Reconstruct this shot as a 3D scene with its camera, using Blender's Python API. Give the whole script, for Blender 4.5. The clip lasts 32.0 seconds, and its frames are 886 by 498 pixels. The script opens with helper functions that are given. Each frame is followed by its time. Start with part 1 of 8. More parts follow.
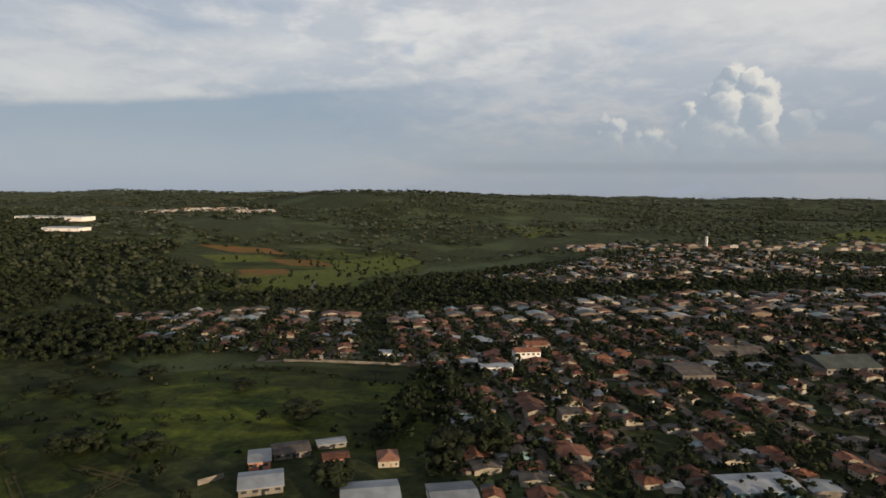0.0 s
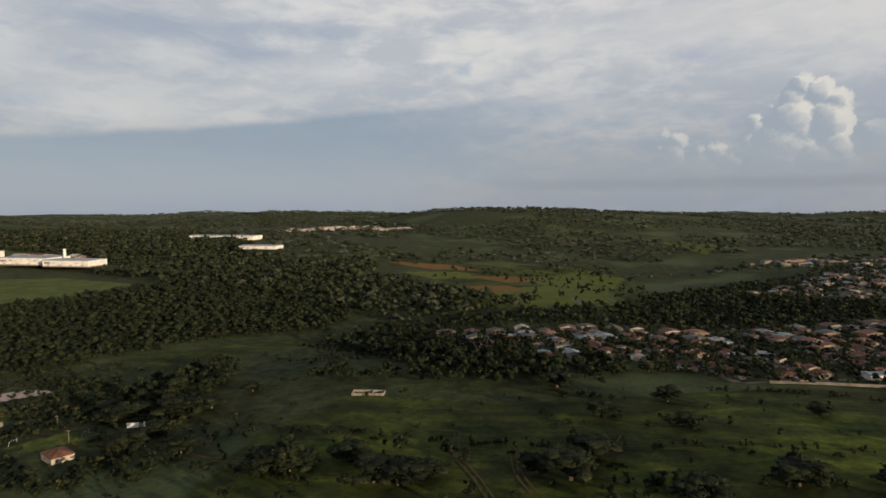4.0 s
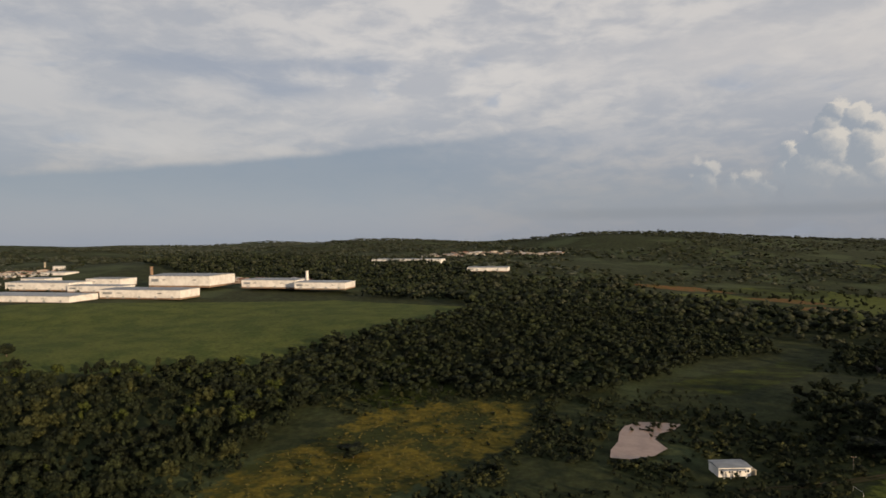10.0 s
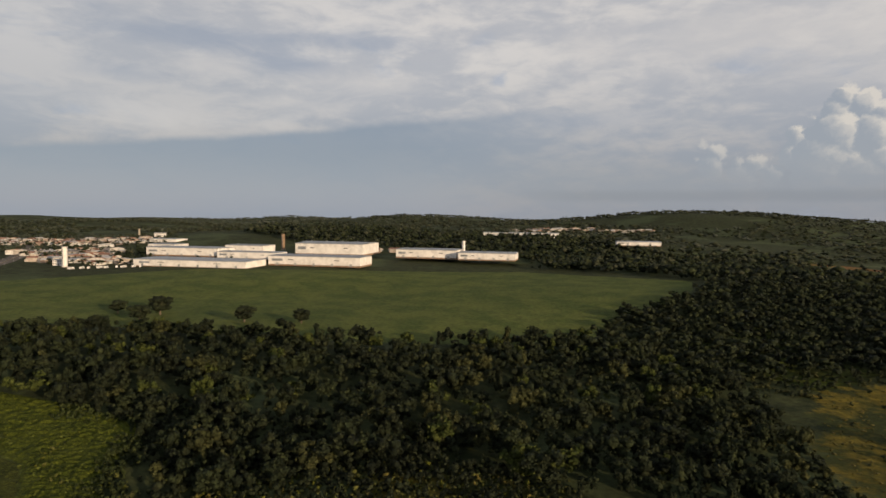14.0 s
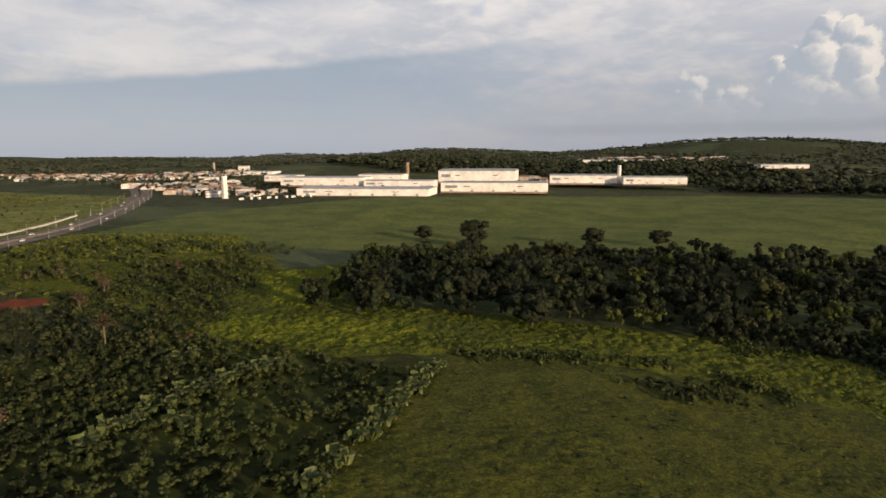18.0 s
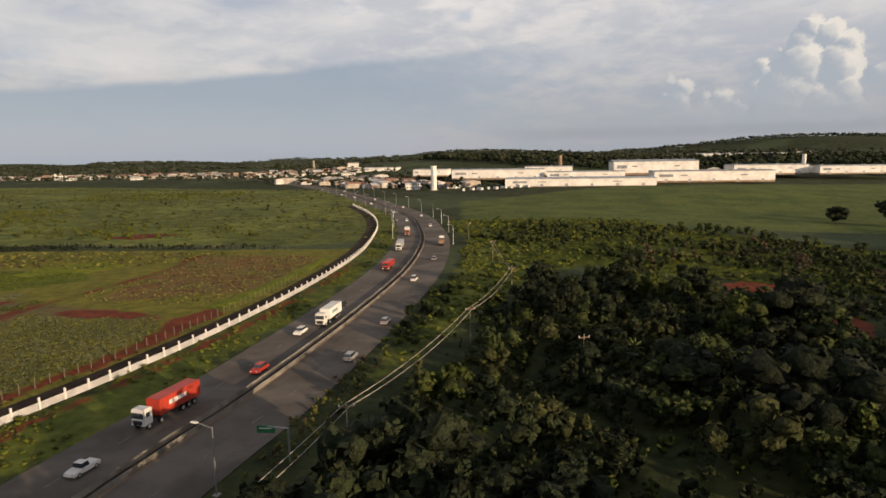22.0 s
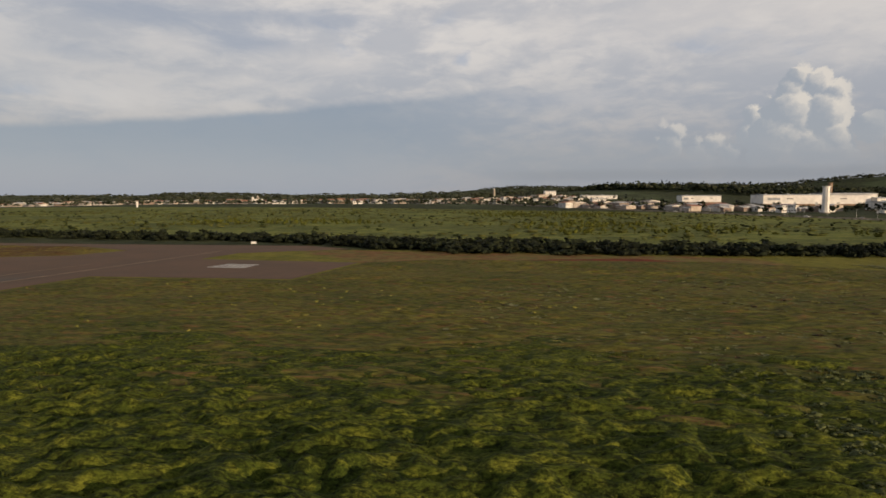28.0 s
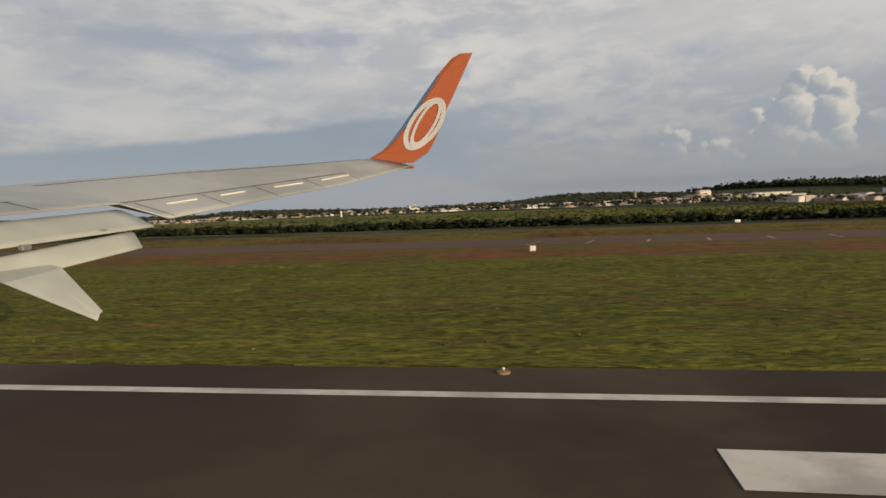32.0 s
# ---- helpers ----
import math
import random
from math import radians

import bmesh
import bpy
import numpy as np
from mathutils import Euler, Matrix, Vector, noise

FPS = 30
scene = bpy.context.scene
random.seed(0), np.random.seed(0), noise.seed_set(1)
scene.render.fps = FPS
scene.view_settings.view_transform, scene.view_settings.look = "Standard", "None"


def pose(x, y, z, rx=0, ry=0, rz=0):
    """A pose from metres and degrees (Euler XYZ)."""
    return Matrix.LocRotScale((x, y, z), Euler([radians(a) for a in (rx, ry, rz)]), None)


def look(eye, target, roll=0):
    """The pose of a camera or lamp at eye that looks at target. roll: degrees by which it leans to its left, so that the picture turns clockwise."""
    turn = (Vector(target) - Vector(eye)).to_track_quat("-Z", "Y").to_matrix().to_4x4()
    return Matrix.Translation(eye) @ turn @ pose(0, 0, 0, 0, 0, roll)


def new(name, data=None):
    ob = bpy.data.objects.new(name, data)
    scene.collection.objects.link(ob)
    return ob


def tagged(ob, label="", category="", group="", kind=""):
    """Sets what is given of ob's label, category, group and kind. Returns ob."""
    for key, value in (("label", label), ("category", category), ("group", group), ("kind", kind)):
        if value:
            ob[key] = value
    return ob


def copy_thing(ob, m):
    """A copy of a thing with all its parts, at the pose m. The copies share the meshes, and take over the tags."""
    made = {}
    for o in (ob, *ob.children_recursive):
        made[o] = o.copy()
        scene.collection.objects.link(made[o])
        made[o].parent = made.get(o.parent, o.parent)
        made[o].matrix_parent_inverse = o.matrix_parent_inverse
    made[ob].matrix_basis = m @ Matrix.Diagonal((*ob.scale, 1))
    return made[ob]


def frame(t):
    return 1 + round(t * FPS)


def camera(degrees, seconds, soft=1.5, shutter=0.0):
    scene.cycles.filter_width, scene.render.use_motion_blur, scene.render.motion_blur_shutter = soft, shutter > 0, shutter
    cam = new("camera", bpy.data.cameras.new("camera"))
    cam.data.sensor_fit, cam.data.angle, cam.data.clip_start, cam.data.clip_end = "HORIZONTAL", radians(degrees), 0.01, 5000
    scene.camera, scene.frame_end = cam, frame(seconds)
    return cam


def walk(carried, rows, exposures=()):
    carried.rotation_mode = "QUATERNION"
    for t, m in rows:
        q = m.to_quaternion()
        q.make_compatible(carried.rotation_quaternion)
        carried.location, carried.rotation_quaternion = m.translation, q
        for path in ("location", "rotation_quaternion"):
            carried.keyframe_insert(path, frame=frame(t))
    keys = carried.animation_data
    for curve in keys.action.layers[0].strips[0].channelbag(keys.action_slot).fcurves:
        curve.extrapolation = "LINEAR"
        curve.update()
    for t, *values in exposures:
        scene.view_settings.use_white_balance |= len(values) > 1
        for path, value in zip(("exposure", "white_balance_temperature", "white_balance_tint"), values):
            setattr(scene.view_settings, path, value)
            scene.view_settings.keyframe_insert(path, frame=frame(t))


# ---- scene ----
cam = camera(70.59, 32.0, soft=1.6)

# seconds, x, y, z, tilt, lean, heading
ROWS = [
    (0, 0.00, 0.00, 63.95, -5.60, -0.59, 4.27),
    (0.5, -18.47, -0.18, 63.43, -5.66, -0.39, 6.07),
    (1, -36.93, -0.36, 62.91, -5.71, -0.39, 7.88),
    (1.5, -55.40, -0.54, 62.38, -5.36, -0.25, 8.12),
    (2, -73.87, -0.72, 61.82, -4.05, 0.30, 8.13),
    (2.5, -92.34, -0.89, 61.24, -3.41, 0.32, 9.18),
    (4.5, -166.22, -1.51, 58.56, -4.27, 0.16, 9.50),
    (5, -184.69, -1.65, 57.79, -4.53, 0.55, 10.25),
    (5.5, -203.16, -1.78, 56.97, -4.01, 1.12, 11.87),
    (6, -221.63, -1.89, 56.12, -3.77, 1.29, 12.73),
    (6.5, -240.11, -1.99, 55.25, -3.75, 1.34, 13.38),
    (7, -258.58, -2.08, 54.36, -3.43, 1.17, 13.66),
    (7.5, -277.06, -2.16, 53.47, -3.22, 0.98, 13.76),
    (8, -295.54, -2.22, 52.56, -2.94, 0.55, 13.47),
    (8.5, -314.02, -2.26, 51.66, -2.78, 0.36, 13.27),
    (9, -332.51, -2.29, 50.75, -2.48, 0.55, 13.60),
    (9.5, -350.99, -2.30, 49.83, -1.95, 0.45, 13.36),
    (10, -369.49, -2.29, 48.90, -1.11, 0.59, 12.12),
    (10.5, -387.99, -2.25, 47.95, -1.20, 0.23, 11.46),
    (11, -406.50, -2.20, 46.98, -1.67, 0.15, 11.90),
    (11.5, -425.01, -2.13, 45.98, -2.44, 0.14, 12.28),
    (12, -443.54, -2.03, 44.94, -2.43, 0.01, 12.45),
    (12.5, -462.08, -1.91, 43.87, -2.42, -0.19, 12.47),
    (13, -480.64, -1.77, 42.76, -2.52, -0.30, 12.61),
    (13.5, -499.20, -1.60, 41.60, -2.46, -0.57, 12.44),
    (15.5, -573.65, -0.64, 36.51, -9.21, 0.36, 11.95),
    (16, -592.31, -0.33, 35.13, -11.00, 0.55, 11.59),
    (16.5, -611.00, 0.02, 33.74, -10.67, 0.47, 11.35),
    (17, -629.70, 0.39, 32.35, -10.22, 0.43, 10.98),
    (17.5, -648.43, 0.78, 30.98, -9.72, 0.35, 10.72),
    (18, -667.18, 1.19, 29.66, -8.75, 0.36, 10.57),
    (18.5, -685.94, 1.60, 28.39, -7.75, 0.39, 10.13),
    (19, -704.73, 2.02, 27.17, -6.86, 0.26, 9.57),
    (19.5, -723.53, 2.45, 25.99, -6.42, 0.15, 8.91),
    (20, -742.36, 2.87, 24.83, -7.75, 0.68, 9.33),
    (20.5, -761.20, 3.27, 23.69, -7.72, 0.54, 9.43),
    (21, -780.06, 3.67, 22.55, -7.91, 0.30, 9.51),
    (21.5, -798.93, 4.04, 21.40, -8.20, 0.19, 9.49),
    (22, -817.82, 4.38, 20.24, -8.33, 0.90, 9.61),
    (22.5, -836.72, 4.70, 19.09, -8.06, 1.01, 9.46),
    (23, -855.64, 4.98, 17.96, -7.71, 1.29, 9.70),
    (23.5, -874.57, 5.22, 16.83, -7.26, 1.33, 9.82),
    (24, -893.51, 5.41, 15.74, -7.13, 1.24, 9.74),
    (24.5, -912.47, 5.55, 14.68, -7.20, 1.11, 9.75),
    (25, -931.44, 5.64, 13.67, -7.12, 1.19, 9.76),
    (25.5, -950.41, 5.69, 12.73, -6.96, 1.47, 9.77),
    (26, -969.40, 5.70, 11.88, -6.52, 1.34, 9.70),
    (26.5, -988.40, 5.66, 11.14, -6.46, 1.63, 9.60),
    (28.5, -1064.46, 5.21, 8.80, -4.22, -0.27, 9.14),
    (29, -1083.49, 5.03, 8.09, -3.91, -0.26, 9.21),
    (29.5, -1102.53, 4.83, 7.32, -3.54, -0.18, 9.53),
    (30, -1121.57, 4.62, 6.56, -3.48, 0.04, 9.51),
    (30.5, -1140.61, 4.39, 5.87, -3.72, 0.37, 9.47),
    (31, -1159.66, 4.16, 5.24, -3.71, 1.23, 9.78),
    (31.5, -1178.70, 3.91, 4.64, -3.84, 1.76, 9.81),
    (32, -1197.75, 3.67, 4.07, -3.53, 2.00, 9.81),
]
walk(cam, [(t, pose(x, y, z, 90 + tilt, lean, turn)) for t, x, y, z, tilt, lean, turn in ROWS],
     [(0, 0.10, 6500, 10), (5, 0.0, 6600, 11), (7.4, 0.06, 6700, 12), (9, -0.12, 6750, 13), (13, -0.10, 6750, 13), (16, 0.08, 6800, 14), (17, 0.38, 6850, 15), (18, 0.26, 6850, 15), (20, 0.15, 6850, 15), (22, 0.20, 6850, 14), (24, 0.10, 6800, 13), (26, 0.08, 6800, 13), (29, -0.10, 6850, 14), (32, -0.12, 6850, 12)])

# ---------------------------------------------------------------- light
SUN_FROM = Vector((0.80, -0.58, 0.17)).normalized()
sun_data = bpy.data.lights.new("sun", "SUN")
sun_data.energy, sun_data.angle, sun_data.color = 5.0, radians(0.6), (1.0, 0.78, 0.52)
sun = new("sun", sun_data)
sun.matrix_world = look((0, 0, 300), Vector((0, 0, 300)) - SUN_FROM)

world = bpy.data.worlds.new("world")
scene.world = world
world.use_nodes = True


class Nodes:
    """A small helper that wires shader nodes."""

    def __init__(self, tree):
        self.tree = tree

    def add(self, kind, **settings):
        n = self.tree.nodes.new(kind)
        for k, v in settings.items():
            setattr(n, k, v)
        return n

    def link(self, a, b):
        self.tree.links.new(a, b)

    def put(self, socket, value):
        if isinstance(value, bpy.types.NodeSocket):
            self.link(value, socket)
        elif value is not None:
            if socket.type == "RGBA" and len(value) == 3:
                value = (*value, 1)
            socket.default_value = value

    def math(self, op, a, b=None, c=None, clamp=False):
        n = self.add("ShaderNodeMath", operation=op, use_clamp=clamp)
        for s, v in zip(n.inputs, (a, b, c)):
            self.put(s, v)
        return n.outputs[0]

    def vec(self, op, a, b=None):
        n = self.add("ShaderNodeVectorMath", operation=op)
        self.put(n.inputs[0], a)
        if b is not None:
            self.put(n.inputs[1], b)
        return n.outputs["Value"] if op in ("LENGTH", "DISTANCE", "DOT_PRODUCT") else n.outputs[0]

    def noise(self, vector, scale, detail=4.0, rough=0.55, distort=0.0, colour=False):
        n = self.add("ShaderNodeTexNoise")
        self.put(n.inputs["Vector"], vector)
        n.inputs["Scale"].default_value, n.inputs["Detail"].default_value = scale, detail
        n.inputs["Roughness"].default_value, n.inputs["Distortion"].default_value = rough, distort
        return n.outputs["Color" if colour else "Fac"]

    def step(self, value, lo, hi, a=0.0, b=1.0, kind="SMOOTHSTEP"):
        n = self.add("ShaderNodeMapRange", interpolation_type=kind)
        for s, v in zip(n.inputs, (value, lo, hi, a, b)):
            self.put(s, v)
        return n.outputs[0]

    def mix(self, fac, a, b, blend="MIX"):
        n = self.add("ShaderNodeMix", data_type="RGBA", blend_type=blend)
        self.put(n.inputs[0], fac)
        self.put(n.inputs[6], a)
        self.put(n.inputs[7], b)
        return n.outputs[2]


def sky_nodes():
    w = Nodes(world.node_tree)
    world.node_tree.nodes.clear()
    out, bg = w.add("ShaderNodeOutputWorld"), w.add("ShaderNodeBackground")
    sky = w.add("ShaderNodeTexSky", sky_type="NISHITA", sun_disc=False)
    sky.sun_elevation = math.asin(SUN_FROM.z)
    sky.sun_rotation = math.atan2(SUN_FROM.x, SUN_FROM.y)
    d = w.add("ShaderNodeTexCoord").outputs["Generated"]
    sep = w.add("ShaderNodeSeparateXYZ")
    w.link(d, sep.inputs[0])
    az = w.math("MULTIPLY", w.math("ARCTAN2", sep.outputs[0], sep.outputs[1]), 57.2958)
    el = w.math("MULTIPLY", w.math("ARCSINE", sep.outputs[2]), 57.2958)
    flat = w.add("ShaderNodeCombineXYZ")
    w.put(flat.inputs[0], az)
    w.put(flat.inputs[1], el)
    p = flat.outputs[0]
    clear = w.mix(1.0, sky.outputs[0], (0.10, 0.10, 0.10), "MULTIPLY")
    # layered stratus, long and flat near the horizon
    lay = w.add("ShaderNodeMapping")
    lay.inputs["Scale"].default_value = (0.055, 0.15, 1.0)
    w.link(p, lay.inputs[0])
    q = lay.outputs[0]
    big, fine = w.noise(q, 1.0, 5.0, 0.5, 0.6), w.noise(q, 4.5, 6.0, 0.6, 0.3)
    body = w.math("ADD", w.math("MULTIPLY", big, 0.60), w.math("MULTIPLY", fine, 0.40))
    low = w.step(el, 1.0, 15.0)
    grey = w.mix(low, (0.34, 0.40, 0.50), (0.60, 0.63, 0.68))
    lit = w.mix(low, (0.47, 0.48, 0.52), (0.86, 0.85, 0.83))
    col = w.mix(w.step(body, 0.42, 0.60), grey, lit)
    gap = w.step(w.noise(q, 1.7, 4.0, 0.55, 0.8), 0.60, 0.74)
    col = w.mix(w.math("MULTIPLY", gap, 0.55), col, (0.40, 0.50, 0.66))
    ragged = w.math("MULTIPLY", w.math("SUBTRACT", w.noise(p, 0.22, 5.0, 0.6), 0.5), 2.6)
    wisps = w.noise(q, 2.6, 6.0, 0.62, 1.2)

    def blob(cx, cy, rx, ry, soft=0.9):
        """A ragged oval patch of sky."""
        d = w.vec("LENGTH", w.vec("MULTIPLY", w.vec("SUBTRACT", p, (cx, cy, 0)), (1 / rx, 1 / ry, 0)))
        return w.step(w.math("ADD", d, w.math("MULTIPLY", w.math("SUBTRACT", wisps, 0.5), 2.4)), 1.0 + soft / 2, 1.0 - soft)

    # blue gaps high on the left, and heaped brighter cloud round them
    for cx, cy, rx, ry, amount in ((-34, 14.6, 7, 1.1, 0.8), (-26.5, 12.9, 4.0, 1.0, 0.8), (-20, 15.2, 6, 0.9, 0.6), (-40, 11.2, 3.5, 0.8, 0.5), (-2, 8.6, 9, 0.9, 0.35), (-44, 16.5, 4, 1.0, 0.5)):
        col = w.mix(w.math("MULTIPLY", blob(cx, cy, rx, ry), amount), col, (0.40, 0.47, 0.59))
    for cx, cy, rx, ry, amount in ((-37, 8.2, 9, 1.3, 0.7), (-20, 11.6, 5.5, 1.2, 0.7), (-32.5, 12.4, 3.2, 0.8, 0.7), (-44, 9.5, 6, 1.4, 0.4), (-27, 9.6, 7, 1.0, 0.5), (16, 14.5, 18, 2.8, 0.7), (26, 12.0, 8, 2.2, 0.8)):
        col = w.mix(w.math("MULTIPLY", blob(cx, cy, rx, ry, 1.2), amount), col, (0.80, 0.79, 0.78))
    veil = w.math("MULTIPLY", w.step(el, 6.0, 11.0), w.step(az, -16.0, -40.0))
    col = w.mix(w.math("MULTIPLY", veil, 0.30), col, (0.44, 0.48, 0.54))
    # the blue-grey bank on the left, its upper edge climbing away to the right, and the paler air under it
    edge = w.math("ADD", w.math("SUBTRACT", el, w.math("MULTIPLY", az, 0.105)), w.math("MULTIPLY", ragged, 0.35))
    bank = w.math("MULTIPLY", w.step(edge, 10.35, 9.55), w.step(az, 6.0, -20.0))
    col = w.mix(w.math("MULTIPLY", bank, 0.88), col, w.mix(w.step(el, 1.0, 6.5), (0.40, 0.47, 0.57), (0.31, 0.39, 0.50)))
    # low grey cloud along the horizon, with one darker bar
    murk = w.math("MULTIPLY", w.step(w.math("ADD", el, ragged), 6.8, 3.0), w.step(az, -16.0, 2.0))
    col = w.mix(w.math("MULTIPLY", murk, 0.6), col, (0.40, 0.45, 0.52))
    bar = w.math("MULTIPLY", w.step(w.math("ABSOLUTE", w.math("SUBTRACT", el, w.math("ADD", 1.9, w.math("MULTIPLY", ragged, 0.15)))), 0.75, 0.1), w.step(az, -8.0, 2.0))
    col = w.mix(w.math("MULTIPLY", bar, 0.45), col, (0.30, 0.35, 0.42))
    # a towering cumulus with a lower row of heads beside it, as heaped balls lit from the right and above
    wob = w.noise(p, 0.85, 6.0, 0.62, 0.0, colour=True)
    bent = w.vec("ADD", p, w.vec("MULTIPLY", w.vec("SUBTRACT", wob, (0.9, 0.5, 0.5)), (1.5, 1.5, 0)))

    def heads(v):
        best = None
        for cx, cy, r in ((19.5, 9.3, 1.1), (20.7, 8.7, 1.2), (22.0, 7.9, 1.1), (19.0, 8.2, 1.3), (17.4, 7.6, 0.6), (16.5, 6.4, 1.1), (19.0, 6.5, 2.1), (21.4, 6.4, 1.8), (18.2, 5.0, 2.2),
                          (21.7, 4.8, 1.6), (20.4, 3.7, 2.0), (16.2, 5.0, 1.3), (24.4, 5.2, 1.3), (25.6, 5.8, 0.7), (22.4, 3.4, 1.3), (18.0, 3.4, 2.2),
                          (9.4, 6.1, 0.55), (10.4, 5.5, 0.9), (9.0, 4.9, 0.5), (10.1, 4.4, 1.1), (12.1, 4.6, 0.7), (13.5, 4.4, 0.9), (14.6, 4.8, 0.45), (12.4, 3.4, 1.2), (14.6, 3.5, 1.0), (29.6, 4.4, 0.9)):
            d = w.vec("DISTANCE", v, (cx, cy, 0))
            h = w.math("SUBTRACT", r * r, w.math("MULTIPLY", d, d))
            best = h if best is None else w.math("MAXIMUM", best, h)
        return best

    here, beside = heads(bent), heads(w.vec("ADD", bent, (0.42, 0.34, 0)))
    tall, next_to = (w.math("SQRT", w.math("MAXIMUM", k, 0.0)) for k in (here, beside))
    shape = w.math("MULTIPLY", w.step(here, -0.10, 0.55), w.step(w.math("ADD", el, w.math("MULTIPLY", ragged, 0.5)), 1.6, 5.4))
    relief = w.math("MULTIPLY", w.math("SUBTRACT", w.noise(bent, 1.3, 5.0, 0.6), 0.5), 0.55)
    light = w.step(w.math("ADD", w.math("SUBTRACT", tall, next_to), relief), -0.12, 0.62)
    light = w.math("MULTIPLY", light, w.step(w.math("ADD", el, w.math("MULTIPLY", relief, 3.0)), 2.6, 6.2))
    light = w.math("MULTIPLY", light, w.step(az, 25.4, 22.6, 0.25, 1.0))
    puff = w.mix(light, (0.41, 0.47, 0.55), (0.92, 0.88, 0.80))
    col = w.mix(w.math("MULTIPLY", shape, w.step(az, 11.0, 18.0, 0.55, 0.88)), col, puff)
    base = w.mix(w.step(el, 0.0, -3.0), col, (0.20, 0.21, 0.20))
    high = w.mix(w.step(el, 22.0, 65.0), (1.0, 1.0, 1.0), (0.34, 0.37, 0.42))
    full = w.mix(1.0, w.mix(0.14, base, clear), high, "MULTIPLY")
    w.link(full, bg.inputs[0])
    bg.inputs[1].default_value = 0.86
    w.link(bg.outputs[0], out.inputs[0])


sky_nodes()

# ---------------------------------------------------------------- the lie of the land
KNOTS = ((-105, 258, -3), (-34, 220, 0), (10, 211, 3), (-40, 129, 4), (-55, 174, 3), (150, 250, 5), (200, 500, 0), (-207, 199, -4),
         (-276, 173, -10), (-331, 172, -14), (-434, 172, -16), (-87, 341, -8), (-75, 627, -15), (-450, 406, -1), (-742, 90, -3),
         (-664, 250, -5), (-560, 60, -10), (-890, 80, 0), (-890, 140, 0), (-1000, 60, 0), (-1150, 60, 0), (-1250, 60, 0), (-1100, 135, 0),
         (-753, 408, 1), (-1246, 590, 3), (-520, 768, 12), (-554, 1178, 12), (-266, 1404, 40), (-900, 850, 18), (-250, 330, -12),
         (-330, 20, -14), (-150, 60, -4))


def lift(x, y):
    """Height of the ground, for arrays."""
    x, y = np.asarray(x, float), np.asarray(y, float)
    total, weight = np.zeros_like(x * y), np.zeros_like(x * y)
    for a, b, c in KNOTS:
        k = 1 / ((x - a) ** 2 + (y - b) ** 2 + 900.0) ** 1.6
        total, weight = total + k * c, weight + k
    h = total / weight
    level = np.clip((-850 - x) / 40, 0, 1) * np.clip((230 - y) / 50, 0, 1)
    h = h * (1 - level)
    # rolling hills in the distance
    far = np.clip((np.hypot(x + 600, y) - 900) / 1500, 0, 1)
    roll = 13 * np.sin(x / 410 + 1.3) * np.sin(y / 370 + x / 900) + 9 * np.sin(x / 173 + y / 260) + 8 * np.sin(y / 141 - x / 307 + 2)
    h = h + far * (roll - 3)
    for cx, cy, r, top in ((-266, 1404, 190, 8), (-60, 1650, 240, 14), (-640, 2100, 330, 10), (240, 1900, 300, 10), (-1100, 2400, 420, 8)):
        h = h + top * np.exp(-((x - cx) ** 2 + (y - cy) ** 2) / (2 * r * r))
    return h


def floor_at(x, y):
    return float(lift(x, y))


def inside(px, py, poly):
    """Signed distance to a closed outline, positive inside."""
    best = np.full(px.shape, 1e9)
    odd = np.zeros(px.shape, bool)
    for (ax, ay), (bx, by) in zip(poly, poly[1:] + poly[:1]):
        ex, ey = bx - ax, by - ay
        s = np.clip(((px - ax) * ex + (py - ay) * ey) / (ex * ex + ey * ey + 1e-9), 0, 1)
        best = np.minimum(best, np.hypot(px - ax - s * ex, py - ay - s * ey))
        with np.errstate(divide="ignore", invalid="ignore"):
            odd ^= ((ay > py) != (by > py)) & (px < ex * (py - ay) / (by - ay + 1e-12) + ax)
    return np.where(odd, best, -best)


def along(px, py, line, half):
    """Signed distance to a broad line, positive on it."""
    best = np.full(px.shape, 1e9)
    for (ax, ay), (bx, by) in zip(line, line[1:]):
        ex, ey = bx - ax, by - ay
        s = np.clip(((px - ax) * ex + (py - ay) * ey) / (ex * ex + ey * ey + 1e-9), 0, 1)
        best = np.minimum(best, np.hypot(px - ax - s * ex, py - ay - s * ey))
    return half - best


